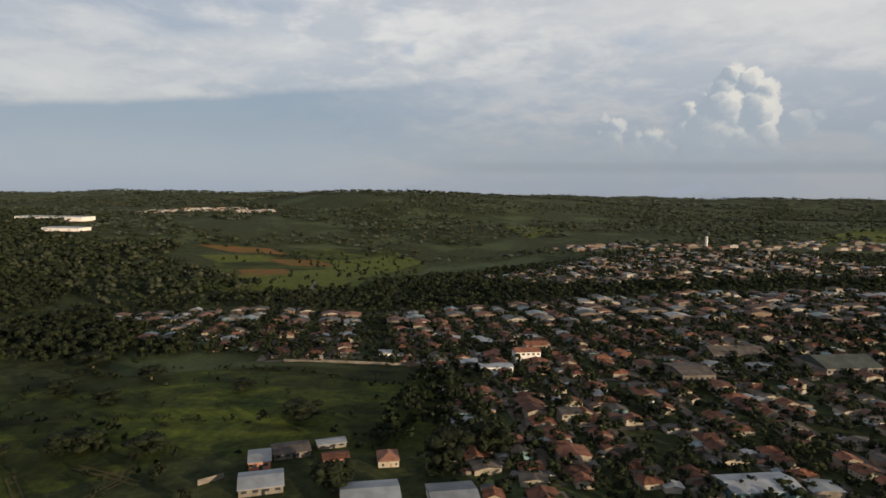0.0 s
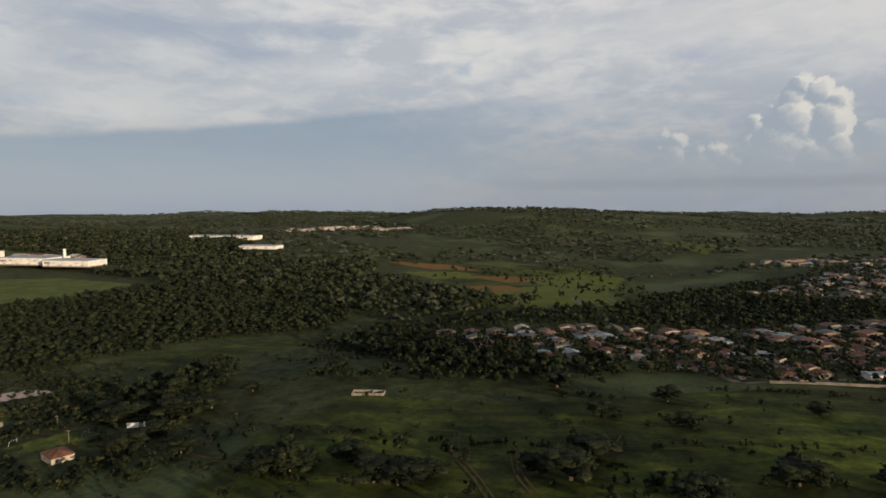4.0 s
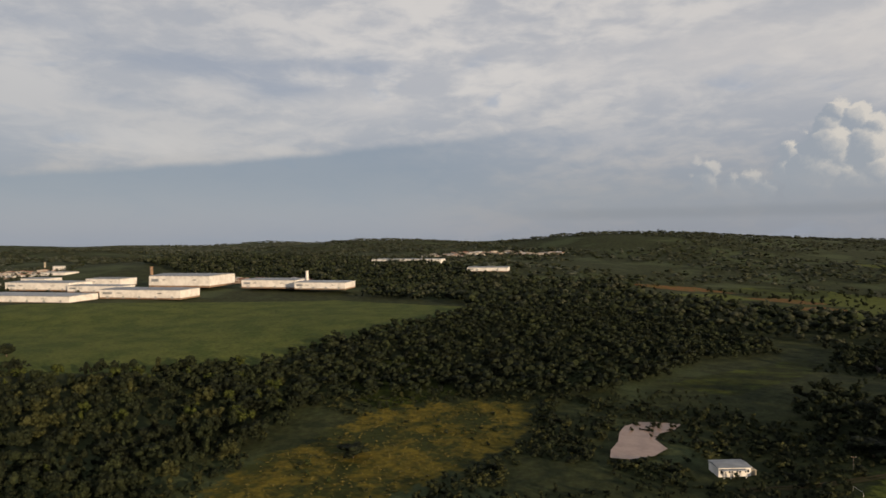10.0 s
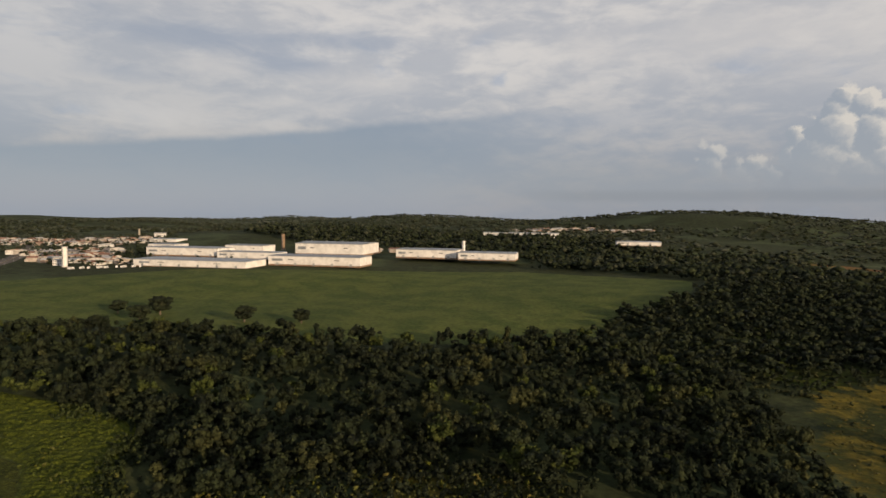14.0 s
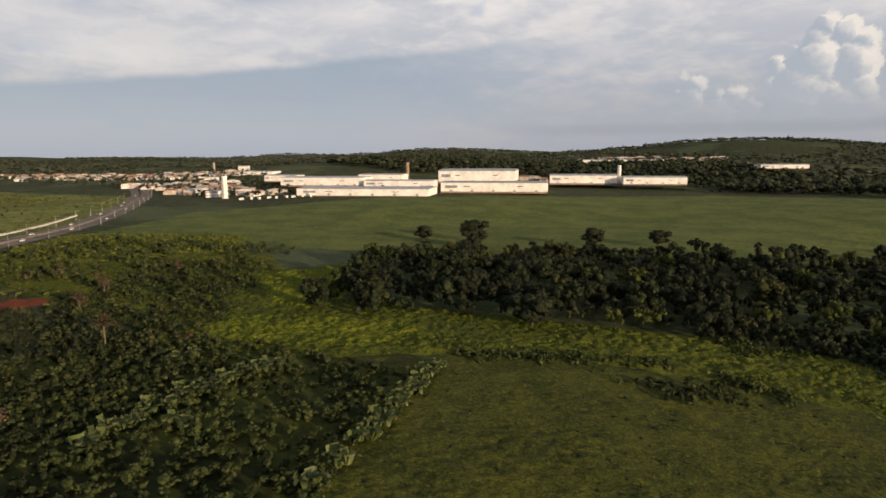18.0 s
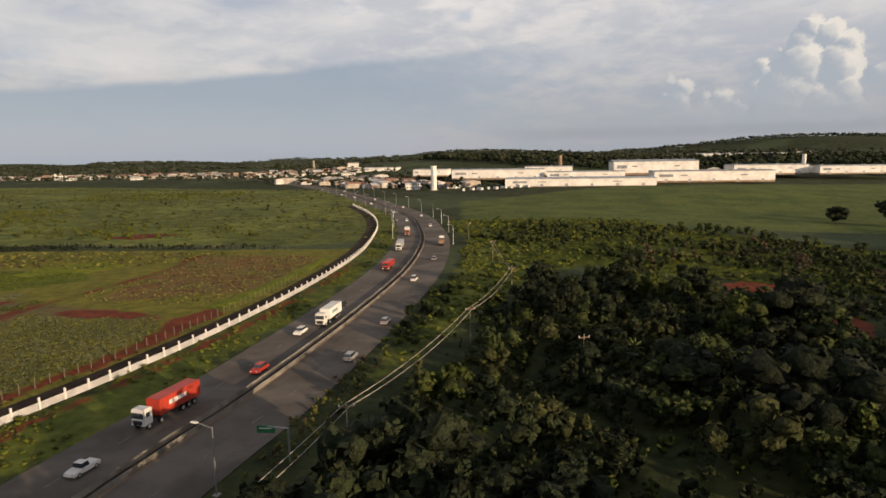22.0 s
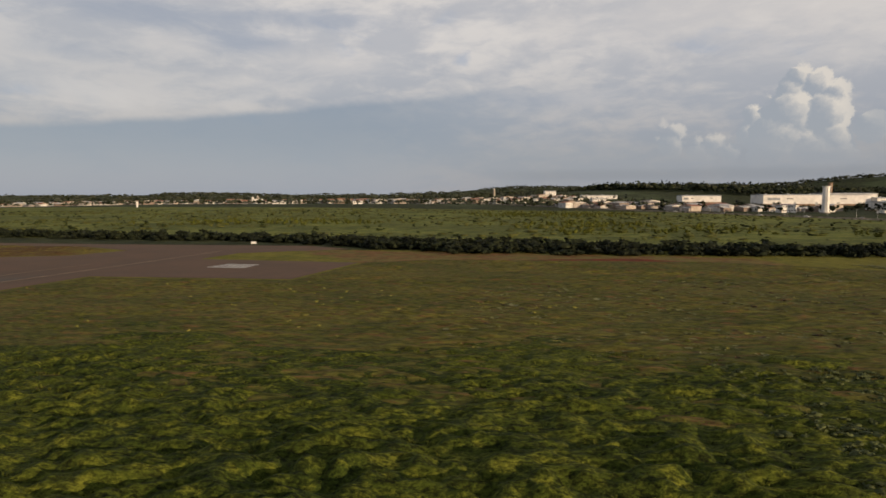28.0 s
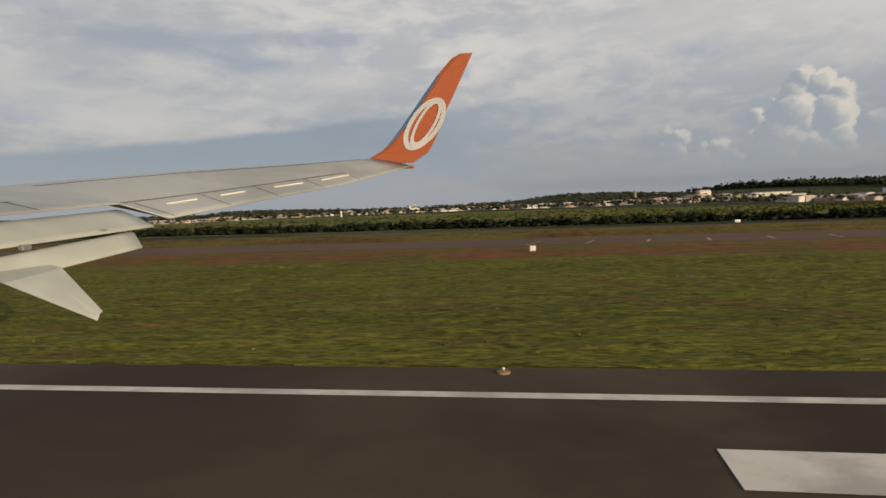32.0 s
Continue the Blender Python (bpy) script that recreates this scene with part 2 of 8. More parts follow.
# bare red earth: tracks and clearings
EARTH_AREAS = [
    [(-992.5, 29), (-991.5, 31.5), (-991.5, 35), (-988, 38.5), (-986, 41.5), (-983.5, 45.5), (-981.5, 51.5), (-980, 58), (-979, 64.5), (-980, 75.5), (-977.5, 79.5), (-972.5, 79.5), (-977, 73.5), (-977.5, 67), (-974, 61.5), (-973, 56), (-973.5, 52.5), (-968.5, 50.5), (-965, 50.5), (-968.5, 49.5), (-972.5, 47.5), (-975, 45), (-977.5, 42), (-979, 40), (-979.5, 38), (-978, 35), (-975.5, 32), (-977.5, 31), (-978, 29.5), (-977, 28), (-978, 27), (-988, 26)],
    [(-990, 37.5), (-990, 33), (-991, 30), (-991, 26.5), (-977.5, 28), (-975, 30.5), (-976, 31.5), (-977, 34), (-978, 36.5), (-978, 39.5), (-979, 43), (-984, 42.5), (-985, 38.5), (-988, 35.5)],
    [(-969.5, 37.5), (-968.5, 39), (-966, 40.5), (-964, 38.5), (-961.5, 36), (-960.5, 35.5), (-964, 33), (-965, 33.5), (-965, 34.5), (-966.5, 34.5), (-966, 33), (-967.5, 32.5), (-968.5, 32.5), (-969.5, 34.5), (-969, 35.5)],
    [(-960, 53), (-957.5, 56.5), (-954, 57.5), (-949.5, 60), (-942, 63.5), (-943, 61), (-949, 57), (-953, 54), (-956.5, 52.5), (-954, 49.5), (-951, 48.5), (-955.5, 49), (-958, 51.5)],
    [(-953.5, 64.5), (-950.5, 67.5), (-946.5, 65), (-950.5, 62.5)],
    [(-952, 59), (-945.5, 61.5), (-939.5, 67.5), (-933, 69), (-924.5, 71.5), (-915.5, 75), (-909.5, 78), (-903, 81), (-896, 84), (-895.5, 80), (-902, 76), (-910, 73.5), (-902, 72.5), (-896.5, 71), (-897.5, 64), (-897, 59), (-900, 60), (-905, 62), (-915.5, 61), (-927, 62), (-938.5, 60.5), (-948.5, 57.5)],
    [(-937, 84), (-926.5, 86.5), (-914, 85.5), (-907.5, 82), (-916, 81.5), (-928.5, 83)],
    [(-894.5, 127), (-889.5, 112), (-890, 95.5), (-890.5, 83.5), (-893, 66.5), (-895, 62), (-895, 55.5), (-893.5, 50.5), (-894, 46), (-894, 40), (-894.6, 34), (-894.8, 24), (-895.2, 14), (-893, 14), (-892.2, 24), (-892, 34.8), (-891.8, 40), (-891.8, 46.4), (-891, 56), (-889.5, 61), (-885, 64.5), (-889, 64.5), (-889, 71.5), (-889, 78.5), (-889.5, 86.5), (-888, 100.5), (-888.5, 115), (-892, 128.5)],
    [(-885.5, 79), (-877, 80), (-872, 79), (-867, 77.5), (-871.5, 76), (-881.5, 75.5)],
    [(-863.5, 84), (-860.8, 80), (-861.4, 66), (-862.6, 58), (-864.4, 48), (-866.6, 38), (-867, 41), (-865.8, 50), (-864.4, 58), (-864, 64), (-864.6, 72), (-866, 76)],
    [(-789, 116), (-783, 123), (-778, 119), (-780, 111), (-786, 109)],
    [(-788, 97), (-781, 101), (-775.5, 98.5), (-775.5, 92), (-778, 87), (-783, 89), (-787, 92)],
    [(-938, 154), (-930, 166), (-918, 164), (-926, 152)],
    [(-1056, 94), (-1044, 101), (-1032, 104), (-1019, 94), (-1024, 88), (-1034, 92), (-1044, 86), (-1040, 76), (-1048, 82)],
    [(-1030, 84), (-1022, 86), (-1014, 82), (-1020, 78), (-1027, 79)],
    [(-998, 63), (-996, 67), (-990.6, 65.4), (-992, 61.5), (-994.3, 60)],
    [(-557, 90), (-554.6, 92.4), (-552.6, 94.2), (-551.1, 92.2), (-553, 90), (-555.3, 88.8)],
]
EARTH_LINES = [([(-859, 40), (-856.2, 62), (-854.8, 80), (-854.5, 98), (-855.8, 122)], 0.45)]
EARTH_FAR = [[(-330, 668), (-250, 690), (-215, 660), (-270, 640)], [(-225, 610), (-180, 640), (-150, 600), (-185, 575)], [(-215, 520), (-180, 545), (-165, 500), (-195, 480)]]
# worn tracks in the grass
TRACKS = [([(-201, 170), (-201, 159), (-192, 146)], 0.5), ([(-172, 168), (-170, 153), (-163, 138), (-159, 128)], 0.5), ([(-156, 157), (-154, 142), (-150, 132)], 0.5), ([(-145, 160), (-140, 144), (-128, 135)], 0.5),
          ([(-244, 166), (-242, 155), (-234, 148), (-221, 145)], 0.5), ([(-260, 159), (-234, 150), (-209, 143), (-183, 135)], 0.6), ([(-129, 156), (-110, 154)], 0.4), ([(-102, 122), (-90, 110)], 0.5), ([(-90, 126), (-71, 118)], 0.5),
          ([(-80, 133), (-75, 119), (-78, 112)], 0.5), ([(-331, 160), (-300, 168), (-276, 176), (-240, 190)], 0.8)]
# tilled red soil under the crops
SOIL = [[(-1046, 16), (-990, 14), (-872, 14), (-864, 40), (-868, 78), (-900, 84), (-936, 90), (-985, 93), (-1046, 92)]]
# wild green meadow
MEADOW = [
    [(-717, 112), (-692, 116), (-662, 119), (-635, 124), (-617, 121), (-606, 93), (-590, 74), (-593, 20), (-760, 20), (-750, 90)],
    [(-748, 155), (-733, 168), (-721, 166), (-730, 132), (-706, 104), (-679, 109), (-646, 121), (-640, 90), (-700, 70), (-745, 100)],
    [(-159, 195), (-72, 212), (-17, 207), (-11, 139), (-67, 130), (-110, 100), (-230, 100), (-230, 165), (-212, 200)],
    [(-308, 157), (-297, 172), (-283, 162), (-293, 152)], [(-336, 256), (-321, 272), (-296, 294), (-265, 330), (-258, 314), (-286, 270), (-312, 244)],
    [(-180, 738), (-110, 740), (-66, 628), (-62, 500), (-80, 425), (-106, 405), (-150, 420), (-230, 470), (-262, 600), (-230, 690)], [(22, 1029), (121, 1013), (57, 858)],
    [(386, 831), (691, 1145), (488, 806)], [(-480, 262), (-440, 215), (-415, 240), (-440, 300)],
]
# bright, lush grass in the open
LUSH = [
        [(-717, 112), (-692, 116), (-662, 119), (-635, 123), (-612, 112), (-596, 80), (-604, 78), (-622, 98), (-645, 104), (-668, 104), (-692, 99), (-712, 98), (-742, 98)], [(-830, 130), (-800, 180), (-760, 190), (-735, 150), (-730, 128), (-712, 104), (-745, 106), (-775, 118), (-805, 130)],
        [(-100, 520), (-69, 656), (-110, 735), (-129, 676), (-165, 640), (-150, 560), (-190, 500), (-236, 450), (-182, 410), (-124, 415), (-90, 430)], [(-288, 600), (-250, 560), (-215, 600), (-230, 640)], [(22, 1029), (121, 1013), (57, 858)], [(386, 831), (691, 1145), (488, 806)], [(-304, 158), (-297, 170), (-285, 162), (-293, 153)],
        [(-862, 30), (-857.4, 62), (-855.8, 80), (-855.4, 99), (-856.7, 126), (-860, 151), (-869, 190), (-884, 232), (-877, 232), (-862, 186), (-854.6, 150), (-850.8, 116), (-850, 85), (-850.4, 66), (-851.4, 50), (-853, 36)],
        [(-834, 58), (-834, 120), (-838, 160), (-852, 210), (-790, 230), (-770, 190), (-800, 150), (-820, 114)], [(-975, 92), (-950, 93), (-925, 92), (-905, 90), (-897, 100), (-905, 108), (-935, 104), (-975, 100)]]
# flat crop land
CROP = [
    [(-860, 300), (-786, 395), (-700, 418), (-562, 476), (-444, 435), (-460, 350), (-499, 305), (-511, 262), (-551, 229), (-600, 212), (-650, 218), (-714, 210), (-760, 206), (-800, 196), (-845, 200)],
]
# yellow, flowering grass
YELLOW = [[(-461, 110), (-462, 165), (-440, 219), (-411, 232), (-387, 227), (-386, 190), (-405, 160), (-425, 120)],
          [(-560, 100), (-545, 118), (-520, 110), (-540, 70)]]
# dry, reddish grass by the taxiways
DRY = [[(-1300, 52), (-1122, 52), (-1125, 68), (-1300, 68)], [(-1300, 82), (-1150, 86), (-1120, 100), (-1130, 111), (-1300, 111)],
       [(-1075, 62), (-1030, 58), (-1030, 80), (-1070, 76)]]
# sparse brown plots where the soil shows
STUBBLE = [[(-1052, 70), (-1012, 86), (-986, 62), (-987, 43), (-1009, 41), (-1030, 42), (-1052, 52)], [(-1091, 112), (-1015, 107), (-1006, 76), (-1050, 70)], [(-893, 128), (-865, 129), (-862, 95), (-884, 84), (-886, 98)]]


def region(px, py, areas, lines=()):
    d = np.full(px.shape, -60.0)
    for poly in areas:
        d = np.maximum(d, inside(px, py, poly))
    for line, half in lines:
        d = np.maximum(d, along(px, py, line, half))
    return np.clip(d, -60, 60)


def steps(*spans):
    """Breaks of a grid: (start, end, step) one after another."""
    got = []
    for a, b, s in spans:
        got += list(np.arange(a, b, s))
    return np.array(got + [spans[-1][1]])


GX = steps((-6000, -2200, 200), (-2200, -1320, 40), (-1320, -1000, 6), (-1000, -850, 1.2), (-850, -560, 4), (-560, -330, 6), (-330, -60, 3.2), (-60, 140, 6), (140, 600, 20), (600, 1600, 60), (1600, 5000, 200))
GY = steps((-3000, -200, 200), (-200, 0, 20), (0, 90, 1.5), (90, 180, 2.5), (180, 320, 5), (320, 700, 10), (700, 2000, 40), (2000, 4900, 120))


def sheet(name, gx, gy, z, material):
    x, y = np.meshgrid(gx, gy)
    nx, ny = len(gx), len(gy)
    co = np.stack([x.ravel(), y.ravel(), z(x, y).ravel()], -1)
    i = (np.arange(ny - 1)[:, None] * nx + np.arange(nx - 1)[None, :]).ravel()
    quads = np.stack([i, i + 1, i + 1 + nx, i + nx], -1)
    me = bpy.data.meshes.new(name)
    me.vertices.add(len(co))
    me.vertices.foreach_set("co", co.ravel())
    me.loops.add(quads.size)
    me.loops.foreach_set("vertex_index", quads.ravel())
    me.polygons.add(len(quads))
    me.polygons.foreach_set("loop_start", np.arange(0, quads.size, 4))
    me.polygons.foreach_set("use_smooth", np.ones(len(quads), bool))
    me.update(calc_edges=True)
    me.materials.append(material)
    return new(name, me), x.ravel(), y.ravel()


def stock(name):
    m = bpy.data.materials.new(name)
    m.use_nodes = True
    n = Nodes(m.node_tree)
    return m, n, m.node_tree.nodes["Principled BSDF"]


def ground_material():
    m, n, b = stock("ground")
    g = n.add("ShaderNodeNewGeometry").outputs["Position"]
    fine, mid, wide = n.noise(g, 1.6, 5.0, 0.65), n.noise(g, 0.16, 5.0, 0.6), n.noise(g, 0.012, 4.0, 0.55)
    tuft = n.noise(g, 0.55, 6.0, 0.7)

    def mask(attr, width, swing, soft=0.6):
        a = n.add("ShaderNodeAttribute", attribute_name=attr).outputs["Fac"]
        w = n.math("ADD", n.math("MULTIPLY", n.math("SUBTRACT", mid, 0.5), swing), n.math("MULTIPLY", n.math("SUBTRACT", tuft, 0.5), width))
        return n.step(n.math("ADD", a, w), -soft, soft)

    scrub = n.mix(n.step(mid, 0.35, 0.65), (0.022, 0.030, 0.012), (0.050, 0.058, 0.022))
    # broad paler tone, lifted and blued to carry far haze
    scrub = n.mix(n.step(wide, 0.50, 0.62), scrub, (0.064, 0.082, 0.036))
    meadow = n.mix(n.step(mid, 0.30, 0.70), (0.025, 0.036, 0.010), (0.056, 0.069, 0.016))
    # broad dark patches: cloud shade put into the pasture's colour
    meadow = n.mix(n.step(n.noise(g, 0.022, 4.0, 0.6), 0.40, 0.60), n.mix(1.0, meadow, (0.55, 0.55, 0.6), "MULTIPLY"), n.mix(1.0, meadow, (1.2, 1.2, 1.0), "MULTIPLY"))
    # long light and dark bands, imitating low-sun shadows by colour
    bands = n.noise(n.vec("MULTIPLY", g, (0.016, 0.085, 0)), 1.0, 4.0, 0.6, 0.5)
    meadow = n.mix(n.step(bands, 0.50, 0.60), meadow, n.mix(1.0, meadow, (1.55, 1.5, 1.1), "MULTIPLY"))
    meadow = n.mix(n.step(bands, 0.42, 0.34), meadow, n.mix(1.0, meadow, (0.6, 0.62, 0.75), "MULTIPLY"))
    crop = n.mix(n.step(n.noise(g, 0.06, 5.0, 0.6), 0.35, 0.65), (0.064, 0.088, 0.021), (0.106, 0.124, 0.031))
    lush = n.mix(n.step(mid, 0.32, 0.68), (0.066, 0.084, 0.015), (0.112, 0.128, 0.024))
    yellow = n.mix(n.step(mid, 0.35, 0.62), (0.046, 0.050, 0.011), (0.160, 0.122, 0.018))
    yellow = n.mix(n.step(n.noise(g, 0.05, 5.0, 0.7), 0.40, 0.54), (0.038, 0.046, 0.012), yellow)
    dry = n.mix(n.step(mid, 0.36, 0.62), (0.110, 0.098, 0.020), (0.185, 0.078, 0.032))
    earth = n.mix(n.step(mid, 0.30, 0.72), (0.118, 0.027, 0.013), (0.172, 0.044, 0.021))
    stubble = n.mix(n.step(n.noise(g, 0.16, 5.0, 0.7), 0.42, 0.58), (0.150, 0.120, 0.038), (0.176, 0.092, 0.038))
    soil = n.mix(n.step(mid, 0.35, 0.65), (0.128, 0.118, 0.048), (0.145, 0.092, 0.040))
    verge = n.mix(n.step(mid, 0.3, 0.7), (0.125, 0.122, 0.020), (0.185, 0.165, 0.028))
    plain = n.mix(n.step(mid, 0.32, 0.66), (0.094, 0.116, 0.026), (0.195, 0.205, 0.046))
    plain = n.mix(n.step(n.noise(g, 0.028, 5.0, 0.65), 0.44, 0.58), n.mix(1.0, plain, (0.66, 0.68, 0.74), "MULTIPLY"), plain)
    col = n.mix(mask("plain", 6, 10, 3), scrub, plain)
    col = n.mix(mask("verge", 3, 4), col, verge)
    col = n.mix(mask("crop", 4, 8, 1.5), col, crop)
    col = n.mix(mask("meadow", 5, 10, 1.5), col, meadow)
    col = n.mix(mask("lush", 5, 10, 1.5), col, lush)
    col = n.mix(mask("yellow", 9, 22, 2.5), col, yellow)
    col = n.mix(mask("dry", 5, 9, 2.5), col, dry)
    col = n.mix(mask("soil", 3, 5, 1.2), col, soil)
    col = n.mix(mask("stubble", 4, 6, 1.5), col, stubble)
    col = n.mix(n.math("MULTIPLY", mask("track", 0.5, 0.6, 0.7), 0.85), col, (0.125, 0.122, 0.045))
    col = n.mix(mask("earth", 4.5, 4.0, 0.45), col, earth)
    # tuft hollows darker and tops lighter, shading painted over all ground tones
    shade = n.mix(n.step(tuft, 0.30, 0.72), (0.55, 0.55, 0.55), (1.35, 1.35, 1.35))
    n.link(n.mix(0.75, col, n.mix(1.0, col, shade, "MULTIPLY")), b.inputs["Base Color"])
    b.inputs["Roughness"].default_value = 0.95
    b.inputs["Specular IOR Level"].default_value = 0.1
    bump = n.add("ShaderNodeBump")
    bump.inputs["Strength"].default_value, bump.inputs["Distance"].default_value = 0.9, 0.35
    n.link(n.math("ADD", n.math("MULTIPLY", tuft, 0.7), n.math("MULTIPLY", fine, 0.3)), bump.inputs["Height"])
    n.link(bump.outputs[0], b.inputs["Normal"])
    return m


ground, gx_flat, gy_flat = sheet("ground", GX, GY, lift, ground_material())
for key, value in (("lush", region(gx_flat, gy_flat, LUSH)), ("soil", region(gx_flat, gy_flat, SOIL)), ("stubble", region(gx_flat, gy_flat, STUBBLE)), ("track", region(gx_flat, gy_flat, [], TRACKS)), ("earth", region(gx_flat, gy_flat, EARTH_AREAS, EARTH_LINES)), ("meadow", region(gx_flat, gy_flat, MEADOW)),
                   ("crop", region(gx_flat, gy_flat, CROP)), ("yellow", region(gx_flat, gy_flat, YELLOW)), ("dry", region(gx_flat, gy_flat, DRY + EARTH_FAR)),
                   ("plain", region(gx_flat, gy_flat, [[(-872, 145), (-858, 160), (-885, 260), (-960, 400), (-1150, 430), (-1600, 430), (-1600, 140), (-1000, 135)]])),
                   ("verge", region(gx_flat, gy_flat, [[(-1300, -60), (-995, -60), (-872, -60), (-862, 40), (-857.6, 100), (-860, 140), (-1080, 112), (-1300, 112)]]))):
    at = ground.data.attributes.new(key, "FLOAT", "POINT")
    at.data.foreach_set("value", value.astype(np.float32))
tagged(ground, "rolling green and red-earth land with fields and scrub", "ground", kind="structure")

# ---------------------------------------------------------------- kit
def paint(name, colour, rough=0.6, metal=0.0, dirt=0.25, grain=0.6, scale=1.0, each=0.0, bump=0.0, spec=0.4):
    """A surface with two scales of stain and grain; each: spread of tone from object to object."""
    m, n, b = stock(name)
    g = n.add("ShaderNodeTexCoord").outputs["Object"]
    broad, small = n.noise(g, 0.35 * scale, 4.0, 0.6, 0.4), n.noise(g, 3.0 * scale, 5.0, 0.65)
    dark = tuple(c * (1 - dirt) * 0.8 for c in colour)
    col = n.mix(n.step(broad, 0.32, 0.66), dark, colour)
    col = n.mix(n.math("MULTIPLY", n.step(small, 0.52, 0.74), dirt * grain * 1.6, clamp=True), col, tuple(c * 0.55 for c in colour))
    if each:
        r = n.add("ShaderNodeObjectInfo").outputs["Random"]
        col = n.mix(1.0, col, n.mix(r, (1 - each,) * 3, (1 + each,) * 3), "MULTIPLY")
    n.link(col, b.inputs["Base Color"])
    b.inputs["Roughness"].default_value, b.inputs["Metallic"].default_value = rough, metal
    b.inputs["Specular IOR Level"].default_value = spec
    if bump:
        k = n.add("ShaderNodeBump")
        k.inputs["Strength"].default_value, k.inputs["Distance"].default_value = 0.6, bump
        n.link(small, k.inputs["Height"])
        n.link(k.outputs[0], b.inputs["Normal"])
    return m


def leafy(name, dark, light, tip, patch=0.05, dim=0.45, relief=1.0, vary=0.6):
    """Foliage: tone changes from clump to clump, and from tree to tree."""
    m, n, b = stock(name)
    g = n.add("ShaderNodeNewGeometry")
    isle, where = g.outputs["Random Per Island"], g.outputs["Position"]
    tree = n.noise(where, patch, 3.0, 0.6)
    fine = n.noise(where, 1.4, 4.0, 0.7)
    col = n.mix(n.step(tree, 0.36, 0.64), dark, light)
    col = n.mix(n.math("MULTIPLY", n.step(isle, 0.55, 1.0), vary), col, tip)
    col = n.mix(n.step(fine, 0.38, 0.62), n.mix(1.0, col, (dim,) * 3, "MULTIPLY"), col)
    n.link(col, b.inputs["Base Color"])
    b.inputs["Roughness"].default_value = 0.8
    b.inputs["Specular IOR Level"].default_value = 0.1
    k = n.add("ShaderNodeBump")
    k.inputs["Strength"].default_value, k.inputs["Distance"].default_value = relief, 0.7
    n.link(n.noise(where, 1.5, 4.0, 0.7), k.inputs["Height"])
    n.link(k.outputs[0], b.inputs["Normal"])
    return m


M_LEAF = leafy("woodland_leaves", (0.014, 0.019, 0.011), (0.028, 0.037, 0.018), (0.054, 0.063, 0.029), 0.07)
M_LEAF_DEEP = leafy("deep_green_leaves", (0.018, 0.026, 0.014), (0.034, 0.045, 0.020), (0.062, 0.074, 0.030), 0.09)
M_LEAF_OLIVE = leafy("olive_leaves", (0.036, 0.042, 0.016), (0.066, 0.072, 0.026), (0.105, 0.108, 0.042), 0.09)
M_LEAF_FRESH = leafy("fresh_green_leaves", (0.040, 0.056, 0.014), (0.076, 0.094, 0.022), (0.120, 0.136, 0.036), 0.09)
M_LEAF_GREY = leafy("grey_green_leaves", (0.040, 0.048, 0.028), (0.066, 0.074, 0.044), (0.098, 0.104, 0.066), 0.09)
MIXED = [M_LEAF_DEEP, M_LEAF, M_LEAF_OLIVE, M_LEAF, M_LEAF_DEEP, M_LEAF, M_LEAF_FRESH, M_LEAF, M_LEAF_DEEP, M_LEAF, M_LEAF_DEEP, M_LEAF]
# mix of the darkest leaves; cloud shade over woods put into colour
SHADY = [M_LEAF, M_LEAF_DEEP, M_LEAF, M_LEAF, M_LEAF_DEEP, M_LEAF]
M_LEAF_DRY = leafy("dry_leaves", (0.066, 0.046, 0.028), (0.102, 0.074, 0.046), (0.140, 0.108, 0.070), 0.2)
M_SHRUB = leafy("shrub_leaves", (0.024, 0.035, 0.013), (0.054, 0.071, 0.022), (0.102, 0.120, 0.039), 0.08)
THICKETS = [M_SHRUB, M_LEAF_DEEP, M_LEAF_FRESH, M_LEAF_OLIVE, M_LEAF_DEEP, M_LEAF]
M_LIME = leafy("meadow_leaves", (0.082, 0.104, 0.018), (0.125, 0.145, 0.027), (0.170, 0.180, 0.045), 0.06, 0.75, 0.4, 0.3)
M_LUSH = leafy("lush_grass", (0.055, 0.064, 0.011), (0.098, 0.106, 0.015), (0.145, 0.145, 0.027), 0.35, 0.7, 0.3, 0.35)
M_VERGE = leafy("verge_grass", (0.085, 0.102, 0.014), (0.130, 0.142, 0.020), (0.190, 0.190, 0.036), 0.35, 0.7, 0.3, 0.35)
# paler and bluer leaves: distance haze put into the base colour
M_HILL_HAZED = leafy("hazed_hill_leaves", (0.056, 0.068, 0.052), (0.094, 0.110, 0.082), (0.120, 0.132, 0.100), 0.02)
M_BROAD = leafy("broad_fronds", (0.062, 0.082, 0.024), (0.105, 0.125, 0.042), (0.170, 0.185, 0.085), 0.3, 0.8, 0.2)
M_BLOOM = leafy("flowering_grass", (0.085, 0.078, 0.021), (0.130, 0.108, 0.027), (0.175, 0.140, 0.042), 0.08, 0.8, 0.2, 0.3)
M_GREENCROP = leafy("young_crop_leaves", (0.125, 0.128, 0.050), (0.165, 0.165, 0.065), (0.220, 0.215, 0.100), 0.05, 0.85, 0.2, 0.3)
M_CROP_BUSH = leafy("bushy_crop_leaves", (0.066, 0.082, 0.032), (0.096, 0.112, 0.042), (0.130, 0.144, 0.058), 0.2, 0.7, 0.4, 0.4)
M_CANE = leafy("crop_leaves", (0.140, 0.142, 0.060), (0.188, 0.186, 0.086), (0.250, 0.240, 0.132), 0.05, 0.85, 0.2, 0.3)
